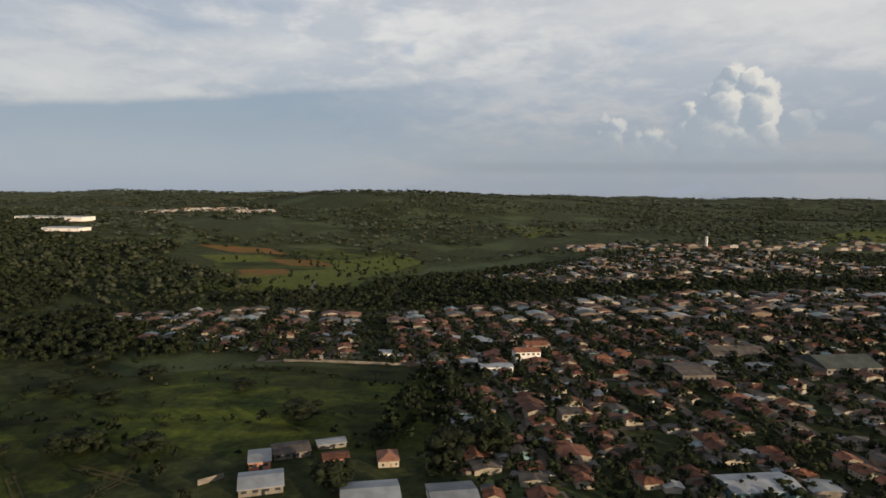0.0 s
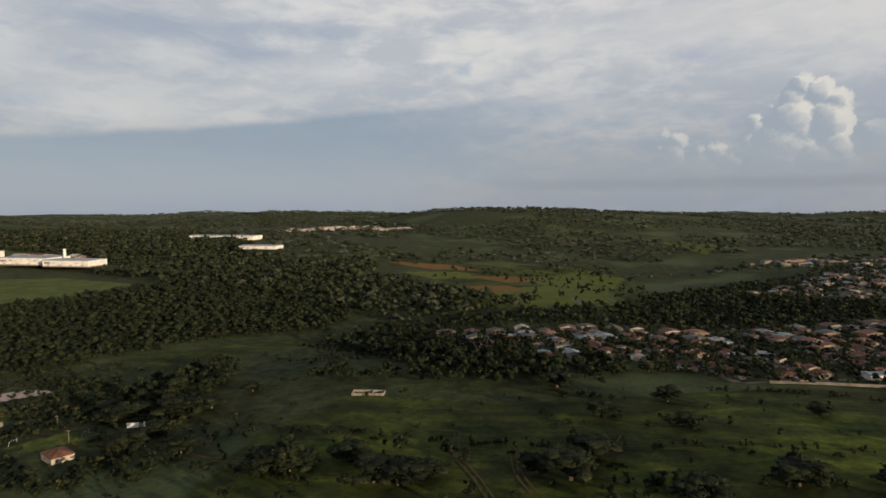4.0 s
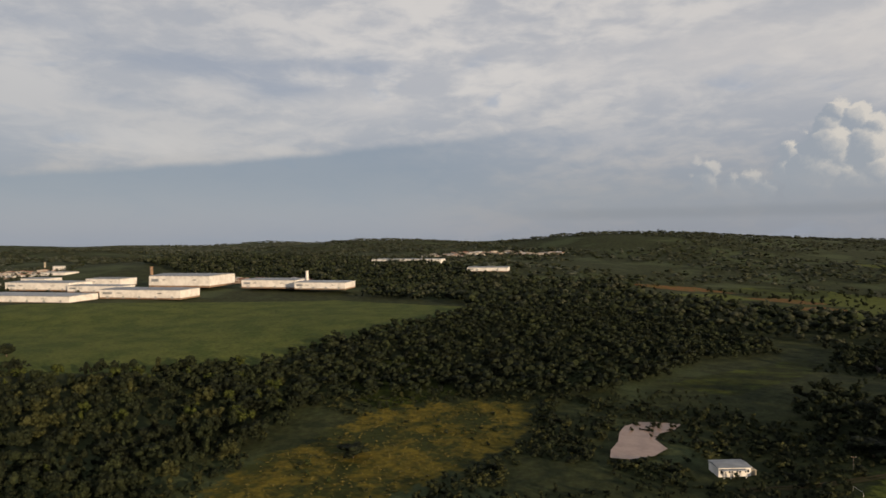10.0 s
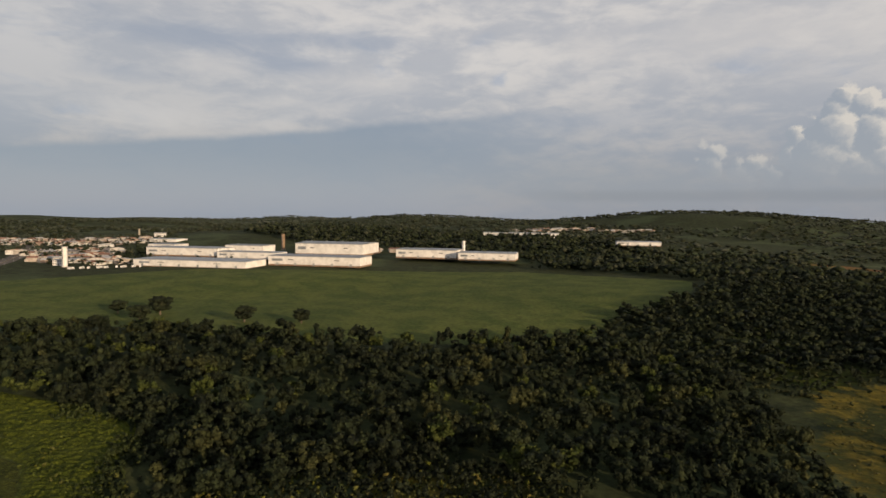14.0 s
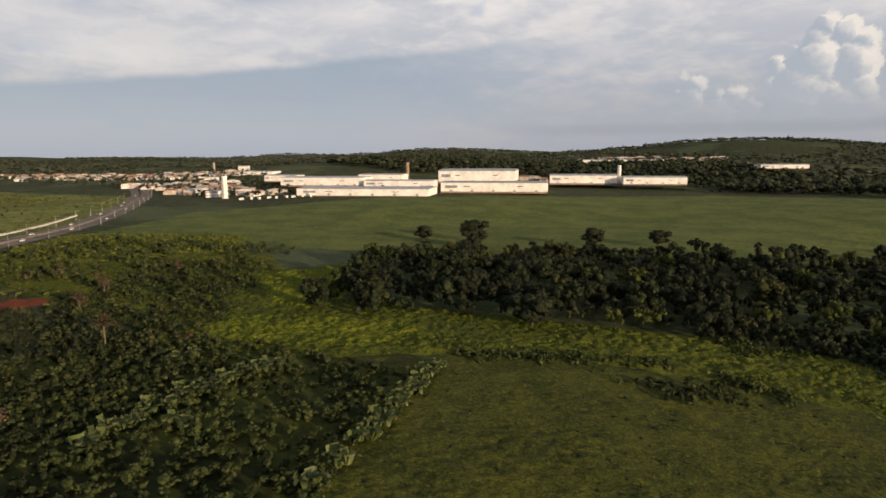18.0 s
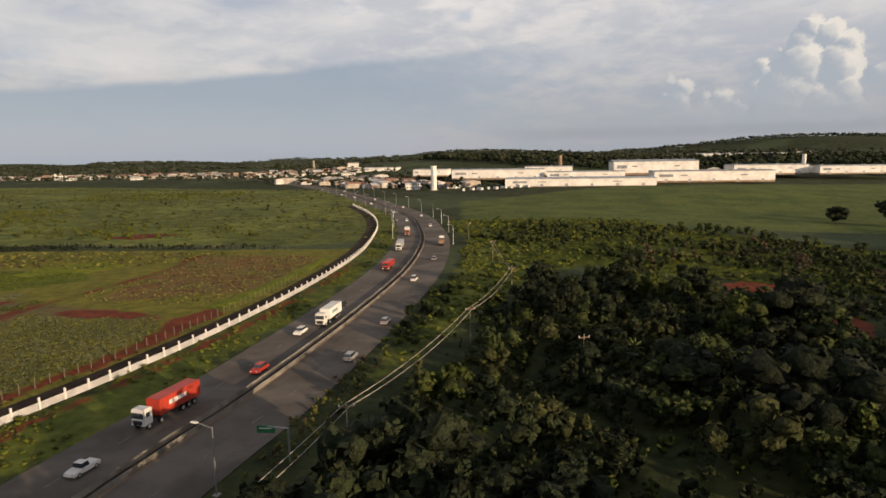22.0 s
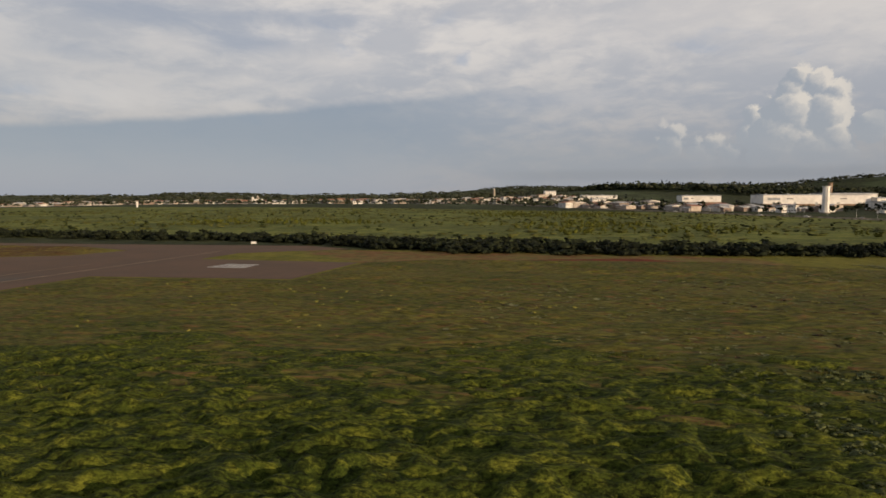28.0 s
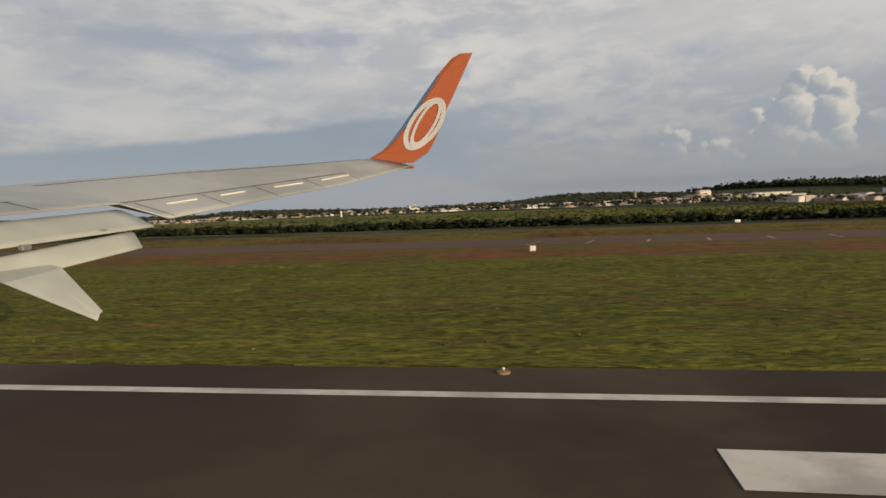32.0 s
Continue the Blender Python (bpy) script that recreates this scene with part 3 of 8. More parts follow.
M_TUFT = leafy("grass_blades", (0.150, 0.148, 0.030), (0.195, 0.180, 0.042), (0.240, 0.210, 0.068), 0.05, 0.85, 0.2, 0.3)
M_MEADOW = leafy("pasture_blades", (0.065, 0.074, 0.018), (0.105, 0.108, 0.027), (0.140, 0.132, 0.045), 0.03, 0.8, 0.3, 0.3)
M_BARK = paint("bark", (0.16, 0.12, 0.085), 0.9, dirt=0.5, scale=3, bump=0.05)
M_WHITE = paint("white_wall", (0.80, 0.77, 0.73), 0.8, dirt=0.05, scale=0.5)
M_CREAM = paint("cream_wall", (0.40, 0.35, 0.27), 0.85, dirt=0.3, scale=0.6, each=0.25)
M_PLASTER = paint("faded_plaster", (0.24, 0.21, 0.175), 0.9, dirt=0.35, scale=0.8, each=0.35)
M_TEAL = paint("painted_plaster", (0.22, 0.38, 0.40), 0.85, dirt=0.3, scale=0.8, each=0.3)
M_TILE = paint("clay_tile", (0.175, 0.070, 0.040), 0.9, dirt=0.5, scale=1.5, each=0.6, bump=0.06)
M_FIBRE = paint("fibre_cement_roof", (0.12, 0.10, 0.085), 0.9, dirt=0.45, scale=1.2, each=0.35, bump=0.05)
M_METAL = paint("metal_roof", (0.30, 0.32, 0.34), 0.5, 0.2, dirt=0.2, scale=0.5, each=0.2)
M_DARKROOF = paint("dark_green_roof", (0.060, 0.072, 0.062), 0.8, dirt=0.35, scale=0.8)
M_DARK = paint("dark_opening", (0.025, 0.027, 0.030), 0.35, dirt=0.2)
M_GLASS = paint("window_glass", (0.04, 0.05, 0.06), 0.12, dirt=0.2, spec=0.7)
M_ASPHALT = paint("asphalt", (0.150, 0.126, 0.106), 0.9, dirt=0.35, scale=0.35, bump=0.02, spec=0.2)
M_TARMAC = paint("runway_asphalt", (0.090, 0.072, 0.050), 0.92, dirt=0.42, scale=0.25, bump=0.02, spec=0.15)


def taxi_asphalt():
    """Earth-stained asphalt with rubbed-in tyre streaks and a darker sealed strip."""
    m, n, b = stock("earth_stained_asphalt")
    g = n.add("ShaderNodeNewGeometry").outputs["Position"]
    sep = n.add("ShaderNodeSeparateXYZ")
    n.link(g, sep.inputs[0])
    x, y = sep.outputs[0], sep.outputs[1]
    broad, small = n.noise(g, 0.10, 5.0, 0.6, 0.4), n.noise(g, 1.2, 5.0, 0.7)
    shoulder = n.mix(n.step(broad, 0.34, 0.66), (0.092, 0.070, 0.052), (0.134, 0.086, 0.060))
    shoulder = n.mix(n.math("MULTIPLY", n.step(y, 34, 60), 0.5), shoulder, (0.138, 0.084, 0.056))
    middle = n.mix(n.step(broad, 0.34, 0.66), (0.076, 0.067, 0.056), (0.104, 0.086, 0.068))
    pale = n.mix(n.step(broad, 0.34, 0.66), (0.098, 0.082, 0.066), (0.118, 0.094, 0.076))
    right = n.math("SUBTRACT", n.math("ADD", n.math("MULTIPLY", y, 0.085), -1110.5), x)
    left = n.math("SUBTRACT", x, n.math("ADD", n.math("MULTIPLY", y, 0.075), -1124.0))
    bend = n.math("MAXIMUM", n.math("SUBTRACT", 30.0, y), 0.0)
    left = n.math("ADD", left, n.math("MULTIPLY", n.math("MULTIPLY", bend, bend), 0.1))
    wear = n.math("MULTIPLY", n.math("SUBTRACT", small, 0.5), 0.5)
    inner = n.math("MULTIPLY", n.step(n.math("ADD", right, wear), -0.15, 0.15), n.step(n.math("ADD", left, wear), -0.3, 0.3))
    inner = n.math("MULTIPLY", inner, n.step(y, 74, 66))
    col = n.mix(inner, shoulder, n.mix(n.step(n.math("ADD", right, wear), 3.6, 3.2), middle, pale))
    col = n.mix(n.math("MULTIPLY", n.step(small, 0.50, 0.75), 0.6), col, (0.066, 0.054, 0.046))

    def band(at, slope, half, soft, y0, y1):
        d = n.math("ABSOLUTE", n.math("SUBTRACT", x, n.math("ADD", n.math("MULTIPLY", y, slope), at)))
        d = n.math("ADD", d, n.math("MULTIPLY", n.math("SUBTRACT", small, 0.5), half * 1.4))
        k = n.step(d, half + soft, half)
        return n.math("MULTIPLY", k, n.math("MULTIPLY", n.step(y, y0, y0 + 8), n.step(y, y1 + 5, y1 - 5)))

    for at, slope, half, soft, y0, y1, amount in ((-1121.2, 0.091, 0.15, 0.7, 16, 54, 0.75), (-1125.1, 0.0915, 0.2, 0.9, 14, 50, 0.6), (-1119.3, 0.03, 0.1, 0.8, 10, 40, 0.3)):
        col = n.mix(n.math("MULTIPLY", band(at, slope, half, soft, y0, y1), amount), col, (0.040, 0.034, 0.030))
    n.link(col, b.inputs["Base Color"])
    b.inputs["Roughness"].default_value = 0.92
    b.inputs["Specular IOR Level"].default_value = 0.15
    k = n.add("ShaderNodeBump")
    k.inputs["Strength"].default_value, k.inputs["Distance"].default_value = 0.6, 0.02
    n.link(small, k.inputs["Height"])
    n.link(k.outputs[0], b.inputs["Normal"])
    return m


M_TARRED = taxi_asphalt()
M_OIL = paint("oil_film", (0.026, 0.024, 0.022), 0.7, dirt=0.4)
M_WALL_SHADE = paint("wall_shaded_earth", (0.070, 0.044, 0.028), 0.95, dirt=0.5, spec=0.1)
M_OLD_POST = paint("weathered_post", (0.17, 0.145, 0.115), 0.9, dirt=0.4, spec=0.2)
M_SMEAR = paint("smeared_tar", (0.088, 0.058, 0.041), 0.9, dirt=0.35, spec=0.15)
M_RUBBER = paint("tyre_rubber", (0.018, 0.017, 0.016), 0.85, dirt=0.3)
M_LINE = paint("road_paint", (0.72, 0.70, 0.64), 0.8, dirt=0.22, scale=1.5)
M_FAINT = paint("worn_road_paint", (0.30, 0.28, 0.25), 0.9, dirt=0.5, scale=2.0)
M_OCHRE = paint("faded_yellow_paint", (0.40, 0.28, 0.17), 0.85, dirt=0.5, scale=1.5)
M_CONCRETE = paint("concrete", (0.42, 0.38, 0.33), 0.9, dirt=0.35, scale=1.0, bump=0.03)
M_STEEL = paint("galvanised_steel", (0.45, 0.46, 0.46), 0.45, 0.7, dirt=0.25)
M_RED = paint("red_paint", (0.52, 0.045, 0.030), 0.4, dirt=0.2)
M_ORANGE = paint("orange_paint", (0.54, 0.150, 0.060), 0.35, dirt=0.12, scale=0.4)
M_BRICK = paint("brown_render", (0.30, 0.20, 0.13), 0.9, dirt=0.3)
M_PINK = paint("pink_render", (0.46, 0.20, 0.13), 0.9, dirt=0.3)
M_TRUCK = paint("truck_red", (0.50, 0.055, 0.030), 0.5, dirt=0.2)
M_BLUE = paint("blue_sheen", (0.10, 0.22, 0.40), 0.5, dirt=0.2)
M_SILVER = paint("silver_paint", (0.50, 0.50, 0.49), 0.35, 0.4, dirt=0.15, each=0.3)
M_BLACK = paint("black_plastic", (0.022, 0.022, 0.024), 0.5, dirt=0.2)
M_LAMP = paint("lamp_glass", (0.75, 0.74, 0.68), 0.15, dirt=0.05)


def part(name, bm, material, parent=None, label="", smooth=False):
    """One mesh object from a bmesh, under a thing or a part."""
    me = bpy.data.meshes.new(name)
    if smooth:
        for face in bm.faces:
            face.smooth = True
    bm.to_mesh(me)
    bm.free()
    me.materials.append(material)
    ob = new(name, me)
    ob.parent = parent
    return tagged(ob, label)


def share(name, like, parent, m):
    """Another part on the same mesh."""
    ob = new(name, like.data)
    ob.parent = parent
    ob.matrix_basis = m
    return ob


def thing(name, label, category, at=(0, 0, 0), turn=0.0, group="", kind=""):
    ob = new(name)
    ob.empty_display_size = 0.2
    ob.matrix_basis = pose(*at, rz=turn)
    return tagged(ob, label, category, group, kind)


def bm_box(w, d, h, at=(0, 0, 0), bevel=0.0, bm=None, taper=1.0):
    """A box with its base centre at the place given."""
    bm = bm or bmesh.new()
    got = bmesh.ops.create_cube(bm, size=1.0)["verts"]
    for v in got:
        k = taper if v.co.z > 0 else 1.0
        v.co = Vector((v.co.x * w * k + at[0], v.co.y * d * k + at[1], (v.co.z + 0.5) * h + at[2]))
    if bevel:
        bmesh.ops.bevel(bm, geom=list({e for v in got for e in v.link_edges}), offset=bevel, segments=2, affect="EDGES")
    return bm


def bm_rod(r, h, at=(0, 0, 0), top=None, n=10, bm=None, axis=None):
    bm = bm or bmesh.new()
    m = Matrix.Translation(at) @ (axis.to_track_quat("Z", "Y").to_matrix().to_4x4() if axis else Matrix()) @ Matrix.Translation((0, 0, h / 2))
    bmesh.ops.create_cone(bm, cap_ends=True, segments=n, radius1=r, radius2=r if top is None else top, depth=h, matrix=m)
    return bm


def bm_poly(points, z=0.0, thick=0.0, bm=None):
    """A flat outline, or a slab of it."""
    bm = bm or bmesh.new()
    f = bm.faces.new([bm.verts.new((x, y, z)) for x, y in points])
    if f.normal.z < 0:
        f.normal_flip()
    f.normal_update()
    if f.normal.z < 0:
        f.normal_flip()
    if thick:
        got = bmesh.ops.extrude_face_region(bm, geom=[f])
        bmesh.ops.translate(bm, verts=[v for v in got["geom"] if isinstance(v, bmesh.types.BMVert)], vec=(0, 0, thick))
    return bm


def bm_profile(outline, width, bm=None):
    """A side outline (y, z) drawn out along x."""
    bm = bm or bmesh.new()
    a = [bm.verts.new((-width / 2, y, z)) for y, z in outline]
    b = [bm.verts.new((width / 2, y, z)) for y, z in outline]
    bm.faces.new(a), bm.faces.new(b[::-1])
    for i in range(len(a)):
        j = (i + 1) % len(a)
        bm.faces.new((a[j], a[i], b[i], b[j]))
    bmesh.ops.recalc_face_normals(bm, faces=bm.faces)
    return bm


def smooth_line(points, step=4.0):
    """A Catmull-Rom line through the points, in even steps."""
    got = []
    pts = [Vector((*q, 0)) for q in points]
    pts = [2 * pts[0] - pts[1]] + pts + [2 * pts[-1] - pts[-2]]
    for a, b, c, d in zip(pts, pts[1:], pts[2:], pts[3:]):
        n = max(1, int((c - b).length / step))
        for i in range(n):
            s = i / n
            got.append(0.5 * ((2 * b) + (c - a) * s + (2 * a - 5 * b + 4 * c - d) * s * s + (3 * b - a - 3 * c + d) * s ** 3))
    return got + [pts[-2]]


def ribbon(line, left, right, z, bm=None, height=None):
    """A strip along a line, between two offsets to its right-hand side."""
    bm = bm or bmesh.new()
    rows = []
    for i, q in enumerate(line):
        d = (line[min(i + 1, len(line) - 1)] - line[max(i - 1, 0)]).normalized()
        side = Vector((d.y, -d.x, 0))
        a, b = q + side * left, q + side * right
        za = floor_at(a.x, a.y) if height is None else height
        zb = floor_at(b.x, b.y) if height is None else height
        rows.append((bm.verts.new((a.x, a.y, za + z)), bm.verts.new((b.x, b.y, zb + z))))
    for (a, b), (c, d) in zip(rows, rows[1:]):
        f = bm.faces.new((a, b, d, c))
        f.normal_update()
        if f.normal.z < 0:
            f.normal_flip()
    return bm


class Soup:
    """Many copies of small templates gathered into one mesh."""

    def __init__(self):
        self.co, self.loops, self.sizes, self.count, self.slots = [], [], [], 0, []

    def add(self, template, place, size, turn, slot=None):
        """template: (verts, faces of equal corner count); place n x 3; size n x 3; turn n; slot n: which material."""
        v, f = template
        n = len(place)
        if not n:
            return
        c, s = np.cos(turn), np.sin(turn)
        w = v[None] * size[:, None, :]
        x = w[..., 0] * c[:, None] - w[..., 1] * s[:, None]
        y = w[..., 0] * s[:, None] + w[..., 1] * c[:, None]
        co = np.stack([x, y, w[..., 2]], -1) + place[:, None, :]
        self.co.append(co.reshape(-1, 3))
        self.loops.append((f[None] + (np.arange(n) * len(v))[:, None, None] + self.count).ravel())
        self.sizes.append(np.full(n * len(f), f.shape[1]))
        self.slots.append(np.repeat(np.zeros(n, int) if slot is None else slot, len(f)))
        self.count += n * len(v)

    def build(self, name, material, smooth=True):
        co, loops, sizes = np.concatenate(self.co), np.concatenate(self.loops), np.concatenate(self.sizes)
        me = bpy.data.meshes.new(name)
        me.vertices.add(len(co))
        me.vertices.foreach_set("co", co.ravel().astype(np.float32))
        me.loops.add(len(loops))
        me.loops.foreach_set("vertex_index", loops.astype(np.int32))
        me.polygons.add(len(sizes))
        me.polygons.foreach_set("loop_start", np.concatenate([[0], np.cumsum(sizes)[:-1]]).astype(np.int32))
        me.polygons.foreach_set("use_smooth", np.full(len(sizes), smooth))
        many = material if isinstance(material, (list, tuple)) else [material]
        me.polygons.foreach_set("material_index", (np.concatenate(self.slots) % len(many)).astype(np.int32))
        me.update(calc_edges=True)
        for m in many:
            me.materials.append(m)
        return new(name, me)


rng = np.random.default_rng(7)


def sphere(level):
    bm = bmesh.new()
    bmesh.ops.create_icosphere(bm, subdivisions=level, radius=1.0)
    v = np.array([q.co[:] for q in bm.verts])
    f = np.array([[q.index for q in k.verts] for k in bm.faces])
    bm.free()
    return v, f


ICO1, ICO2 = sphere(1), sphere(2)
OCTA = (np.array([(1, 0, 0), (0, 1, 0), (-1, 0, 0), (0, -1, 0), (0, 0, 1), (0, 0, -1)], float), np.array([(0, 1, 4), (1, 2, 4), (2, 3, 4), (3, 0, 4), (1, 0, 5), (2, 1, 5), (3, 2, 5), (0, 3, 5)]))


def crown(lobes, cards, card, spread=1.0, level=1, tall=1.0, low=0.35, lobe=(0.17, 0.30)):
    """A crown one high and about one wide: uneven lobes, with loose sprays of leaves standing off them."""
    base = (OCTA, ICO1, ICO2)[level]
    vs, fs, n = [], [], 0
    mids = []
    for i in range(lobes):
        a, r = rng.uniform(0, 6.283), rng.uniform(0.0, 0.30) * spread
        c = np.array([math.cos(a) * r, math.sin(a) * r, rng.uniform(low, 0.80)])
        k = rng.uniform(*lobe)
        q = base[0] * (1 + rng.uniform(-0.45, 0.25, (len(base[0]), 1))) * np.array([k, k, k * 0.8 * tall]) * 0.92 + c
        vs.append(q), fs.append(base[1] + n)
        n += len(q)
        mids.append((c, k))
    tri = np.concatenate(fs)
    qs, qf = [], []
    for i in range(cards):
        c, k = mids[rng.integers(len(mids))]
        d = rng.normal(size=3) + np.array([0, 0, 0.35])
        d /= np.linalg.norm(d)
        p = c + d * k * rng.uniform(0.78, 1.22) * np.array([1, 1, 0.8 * tall])
        u = np.cross(d, rng.normal(size=3))
        u /= np.linalg.norm(u)
        w = np.cross(d, u) + d * rng.uniform(-1.4, 1.4)
        e = card * rng.uniform(0.6, 1.3)
        qs += [p - u * e, p + w * e * 0.5, p + u * e, p - w * e * 0.8]
        qf.append([n, n + 1, n + 2, n + 3])
        n += 4
    return (np.concatenate(vs), tri), (np.array(qs), np.array(qf) - len(np.concatenate(vs)))


def scatter(poly, gap, seed, keep=1.0, glades=None):
    """Places inside an outline, on a jittered grid."""
    r = np.random.default_rng(seed)
    p = np.array(poly, float)
    (x0, y0), (x1, y1) = p.min(0), p.max(0)
    gx, gy = np.meshgrid(np.arange(x0, x1, gap), np.arange(y0, y1, gap))
    x, y = gx.ravel() + r.uniform(-0.5, 0.5, gx.size) * gap, gy.ravel() + r.uniform(-0.5, 0.5, gx.size) * gap
    wave = np.sin(x * 0.9 / gap ** 0.5 + 1.3 * np.sin(y * 0.6 / gap ** 0.5)) + np.sin(y * 1.1 / gap ** 0.5 - x * 0.35)
    ok = (inside(x, y, list(poly)) + wave * min(1.6, gap) * 0.7 > 0) & (r.uniform(size=x.size) < keep)
    if glades:
        wave = np.sin(x / glades + 0.7 * np.sin(y / glades / 0.7)) + np.sin(y / glades / 0.8 + 1.3 * np.sin(x / glades / 1.9 + 2)) + 0.6 * np.sin((x + y) / glades * 2.3)
        ok &= wave < 0.75
    return np.stack([x[ok], y[ok]], -1)


def fill(soup, kinds, xy, size, seed, squash=(0.9, 1.3), sink=0.06, spread=(0.65, 1.35)):
    """Put plants of the given kinds at the places."""
    r = np.random.default_rng(seed)
    if not len(xy):
        return
    which = r.integers(len(kinds), size=len(xy))
    s = size * r.uniform(spread[0], spread[1], len(xy))
    for k, pair in enumerate(kinds):
        m = which == k
        if not m.any():
            continue
        q = xy[m]
        h = s[m]
        wide = h * r.uniform(squash[0], squash[1], len(h))
        place = np.stack([q[:, 0], q[:, 1], lift(q[:, 0], q[:, 1]) - h * sink], -1)
        turn, slot = r.uniform(0, 6.283, len(h)), r.integers(12, size=len(h))
        for piece in pair:
            soup.add(piece, place, np.stack([wide, wide, h], -1), turn, slot)


def tuft(blades, wide=1.0, stiff=0.6, thin=1.0):
    """A tuft one high and about one wide: bent blades that fan out from the root."""
    qs, qf = [], []
    for i in range(blades):
        a = 6.283 * (i + rng.uniform(-0.4, 0.4)) / blades
        d, e = np.array([math.cos(a), math.sin(a), 0]), np.array([-math.sin(a), math.cos(a), 0])
        r, h, w = rng.uniform(0.25, 0.55) * wide, rng.uniform(0.55, 1.0), rng.uniform(0.10, 0.20) * wide * thin
        root, knee = d * 0.06, d * r * stiff + np.array([0, 0, h])
        tip = d * r + np.array([0, 0, h * rng.uniform(0.45, 0.95)])
        n = len(qs)
        qs += [root - e * w * 0.6, root + e * w * 0.6, knee + e * w, knee - e * w, tip + e * w * 0.3, tip - e * w * 0.3]
        qf += [[n, n + 1, n + 2, n + 3], [n + 3, n + 2, n + 4, n + 5]]
    return (np.array(qs), np.array(qf)),


def clump(lobes, cards):
    """A low lump of rank growth, one high and about one wide."""
    return crown(lobes, cards, 0.13, 1.3, tall=1.3, low=0.10, lobe=(0.20, 0.38))


def rows_in(poly, gap, plant, turn, seed, keep=1.0):
    """Places in planted rows inside an outline."""
    r = np.random.default_rng(seed)
    p = np.array(poly, float)
    mid, reach = p.mean(0), np.abs(p - p.mean(0)).max() * 1.5
    u, v = np.meshgrid(np.arange(-reach, reach, plant), np.arange(-reach, reach, gap))
    u, v = u.ravel() + r.uniform(-0.4, 0.4, u.size) * plant, v.ravel() + r.uniform(-0.22, 0.22, u.size) * gap
    v = v + 0.5 * np.sin(u / 9.0)
    c, s = math.cos(turn), math.sin(turn)
    x, y = mid[0] + u * c - v * s, mid[1] + u * s + v * c
    bare = np.sin(x / 3.1 + 1.7 * np.sin(y / 4.3)) + np.sin(y / 2.7 + 1.3 * np.sin(x / 5.9 + 1)) > 1.45
    edge = inside(x, y, list(poly)) + 0.8 * np.sin(x * 1.1 + y * 0.7) + 0.5 * np.sin(x * 2.9 - y * 1.7)
    bald = region(x, y, EARTH_AREAS, EARTH_LINES) + 1.1 * (r.uniform(size=x.size) - 0.5)
    ok = (edge > 0) & (bald < -0.15) & (r.uniform(size=x.size) < keep) & ~(bare & (r.uniform(size=x.size) < 0.3))
    return np.stack([x[ok], y[ok]], -1)


def turf(name, dark, light, tip, fine=9.0, streak=1.0, deep=0.45, worn=None):
    """Standing grass seen from above: tone in patches, clumps and blades, with shade painted into the hollows."""
    m, n, b = stock(name)
    g = n.add("ShaderNodeNewGeometry").outputs["Position"]
    g = n.vec("MULTIPLY", g, (1 / streak, 1, 1))
    wide, clumps, blades = n.noise(g, 0.16, 5.0, 0.65), n.noise(g, 1.5, 5.0, 0.7), n.noise(g, fine, 4.0, 0.7)
    col = n.mix(n.step(wide, 0.38, 0.62), dark, light)
    col = n.mix(n.step(clumps, 0.48, 0.70), col, tip)
    if worn:
        bare = n.math("MULTIPLY", n.step(n.noise(g, 0.42, 5.0, 0.7, 0.4), 0.52, 0.66), n.step(n.noise(g, 0.05, 2.0, 0.5), 0.40, 0.60, 0.35, 1.0))
        col = n.mix(n.math("MULTIPLY", bare, 0.8), col, worn)
    # low spots between blades and clumps darkened as painted hollow shade
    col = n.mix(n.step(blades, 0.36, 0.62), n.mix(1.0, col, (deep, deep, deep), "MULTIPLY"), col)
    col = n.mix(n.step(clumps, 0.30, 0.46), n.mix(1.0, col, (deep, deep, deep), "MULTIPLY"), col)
    n.link(col, b.inputs["Base Color"])
    b.inputs["Roughness"].default_value = 0.9
    b.inputs["Specular IOR Level"].default_value = 0.1
    k = n.add("ShaderNodeBump")
    k.inputs["Strength"].default_value, k.inputs["Distance"].default_value = 1.0, 0.2
    n.link(n.math("ADD", n.math("MULTIPLY", clumps, 0.6), n.math("MULTIPLY", blades, 0.4)), k.inputs["Height"])
    n.link(k.outputs[0], b.inputs["Normal"])
    return m


def lumps(x, y, size, seed):
    """Smooth random heights, 0 to 1, with bumps of the given size."""
    table = np.random.default_rng(seed).uniform(size=(256, 256))
    u, v = x / size, y / size
    i, j = np.floor(u).astype(int), np.floor(v).astype(int)
    a, b = u - i, v - j
    a, b = a * a * (3 - 2 * a), b * b * (3 - 2 * b)
    p = table[i % 256, j % 256] * (1 - a) + table[(i + 1) % 256, j % 256] * a
    q = table[i % 256, (j + 1) % 256] * (1 - a) + table[(i + 1) % 256, (j + 1) % 256] * a
    return p * (1 - b) + q * b


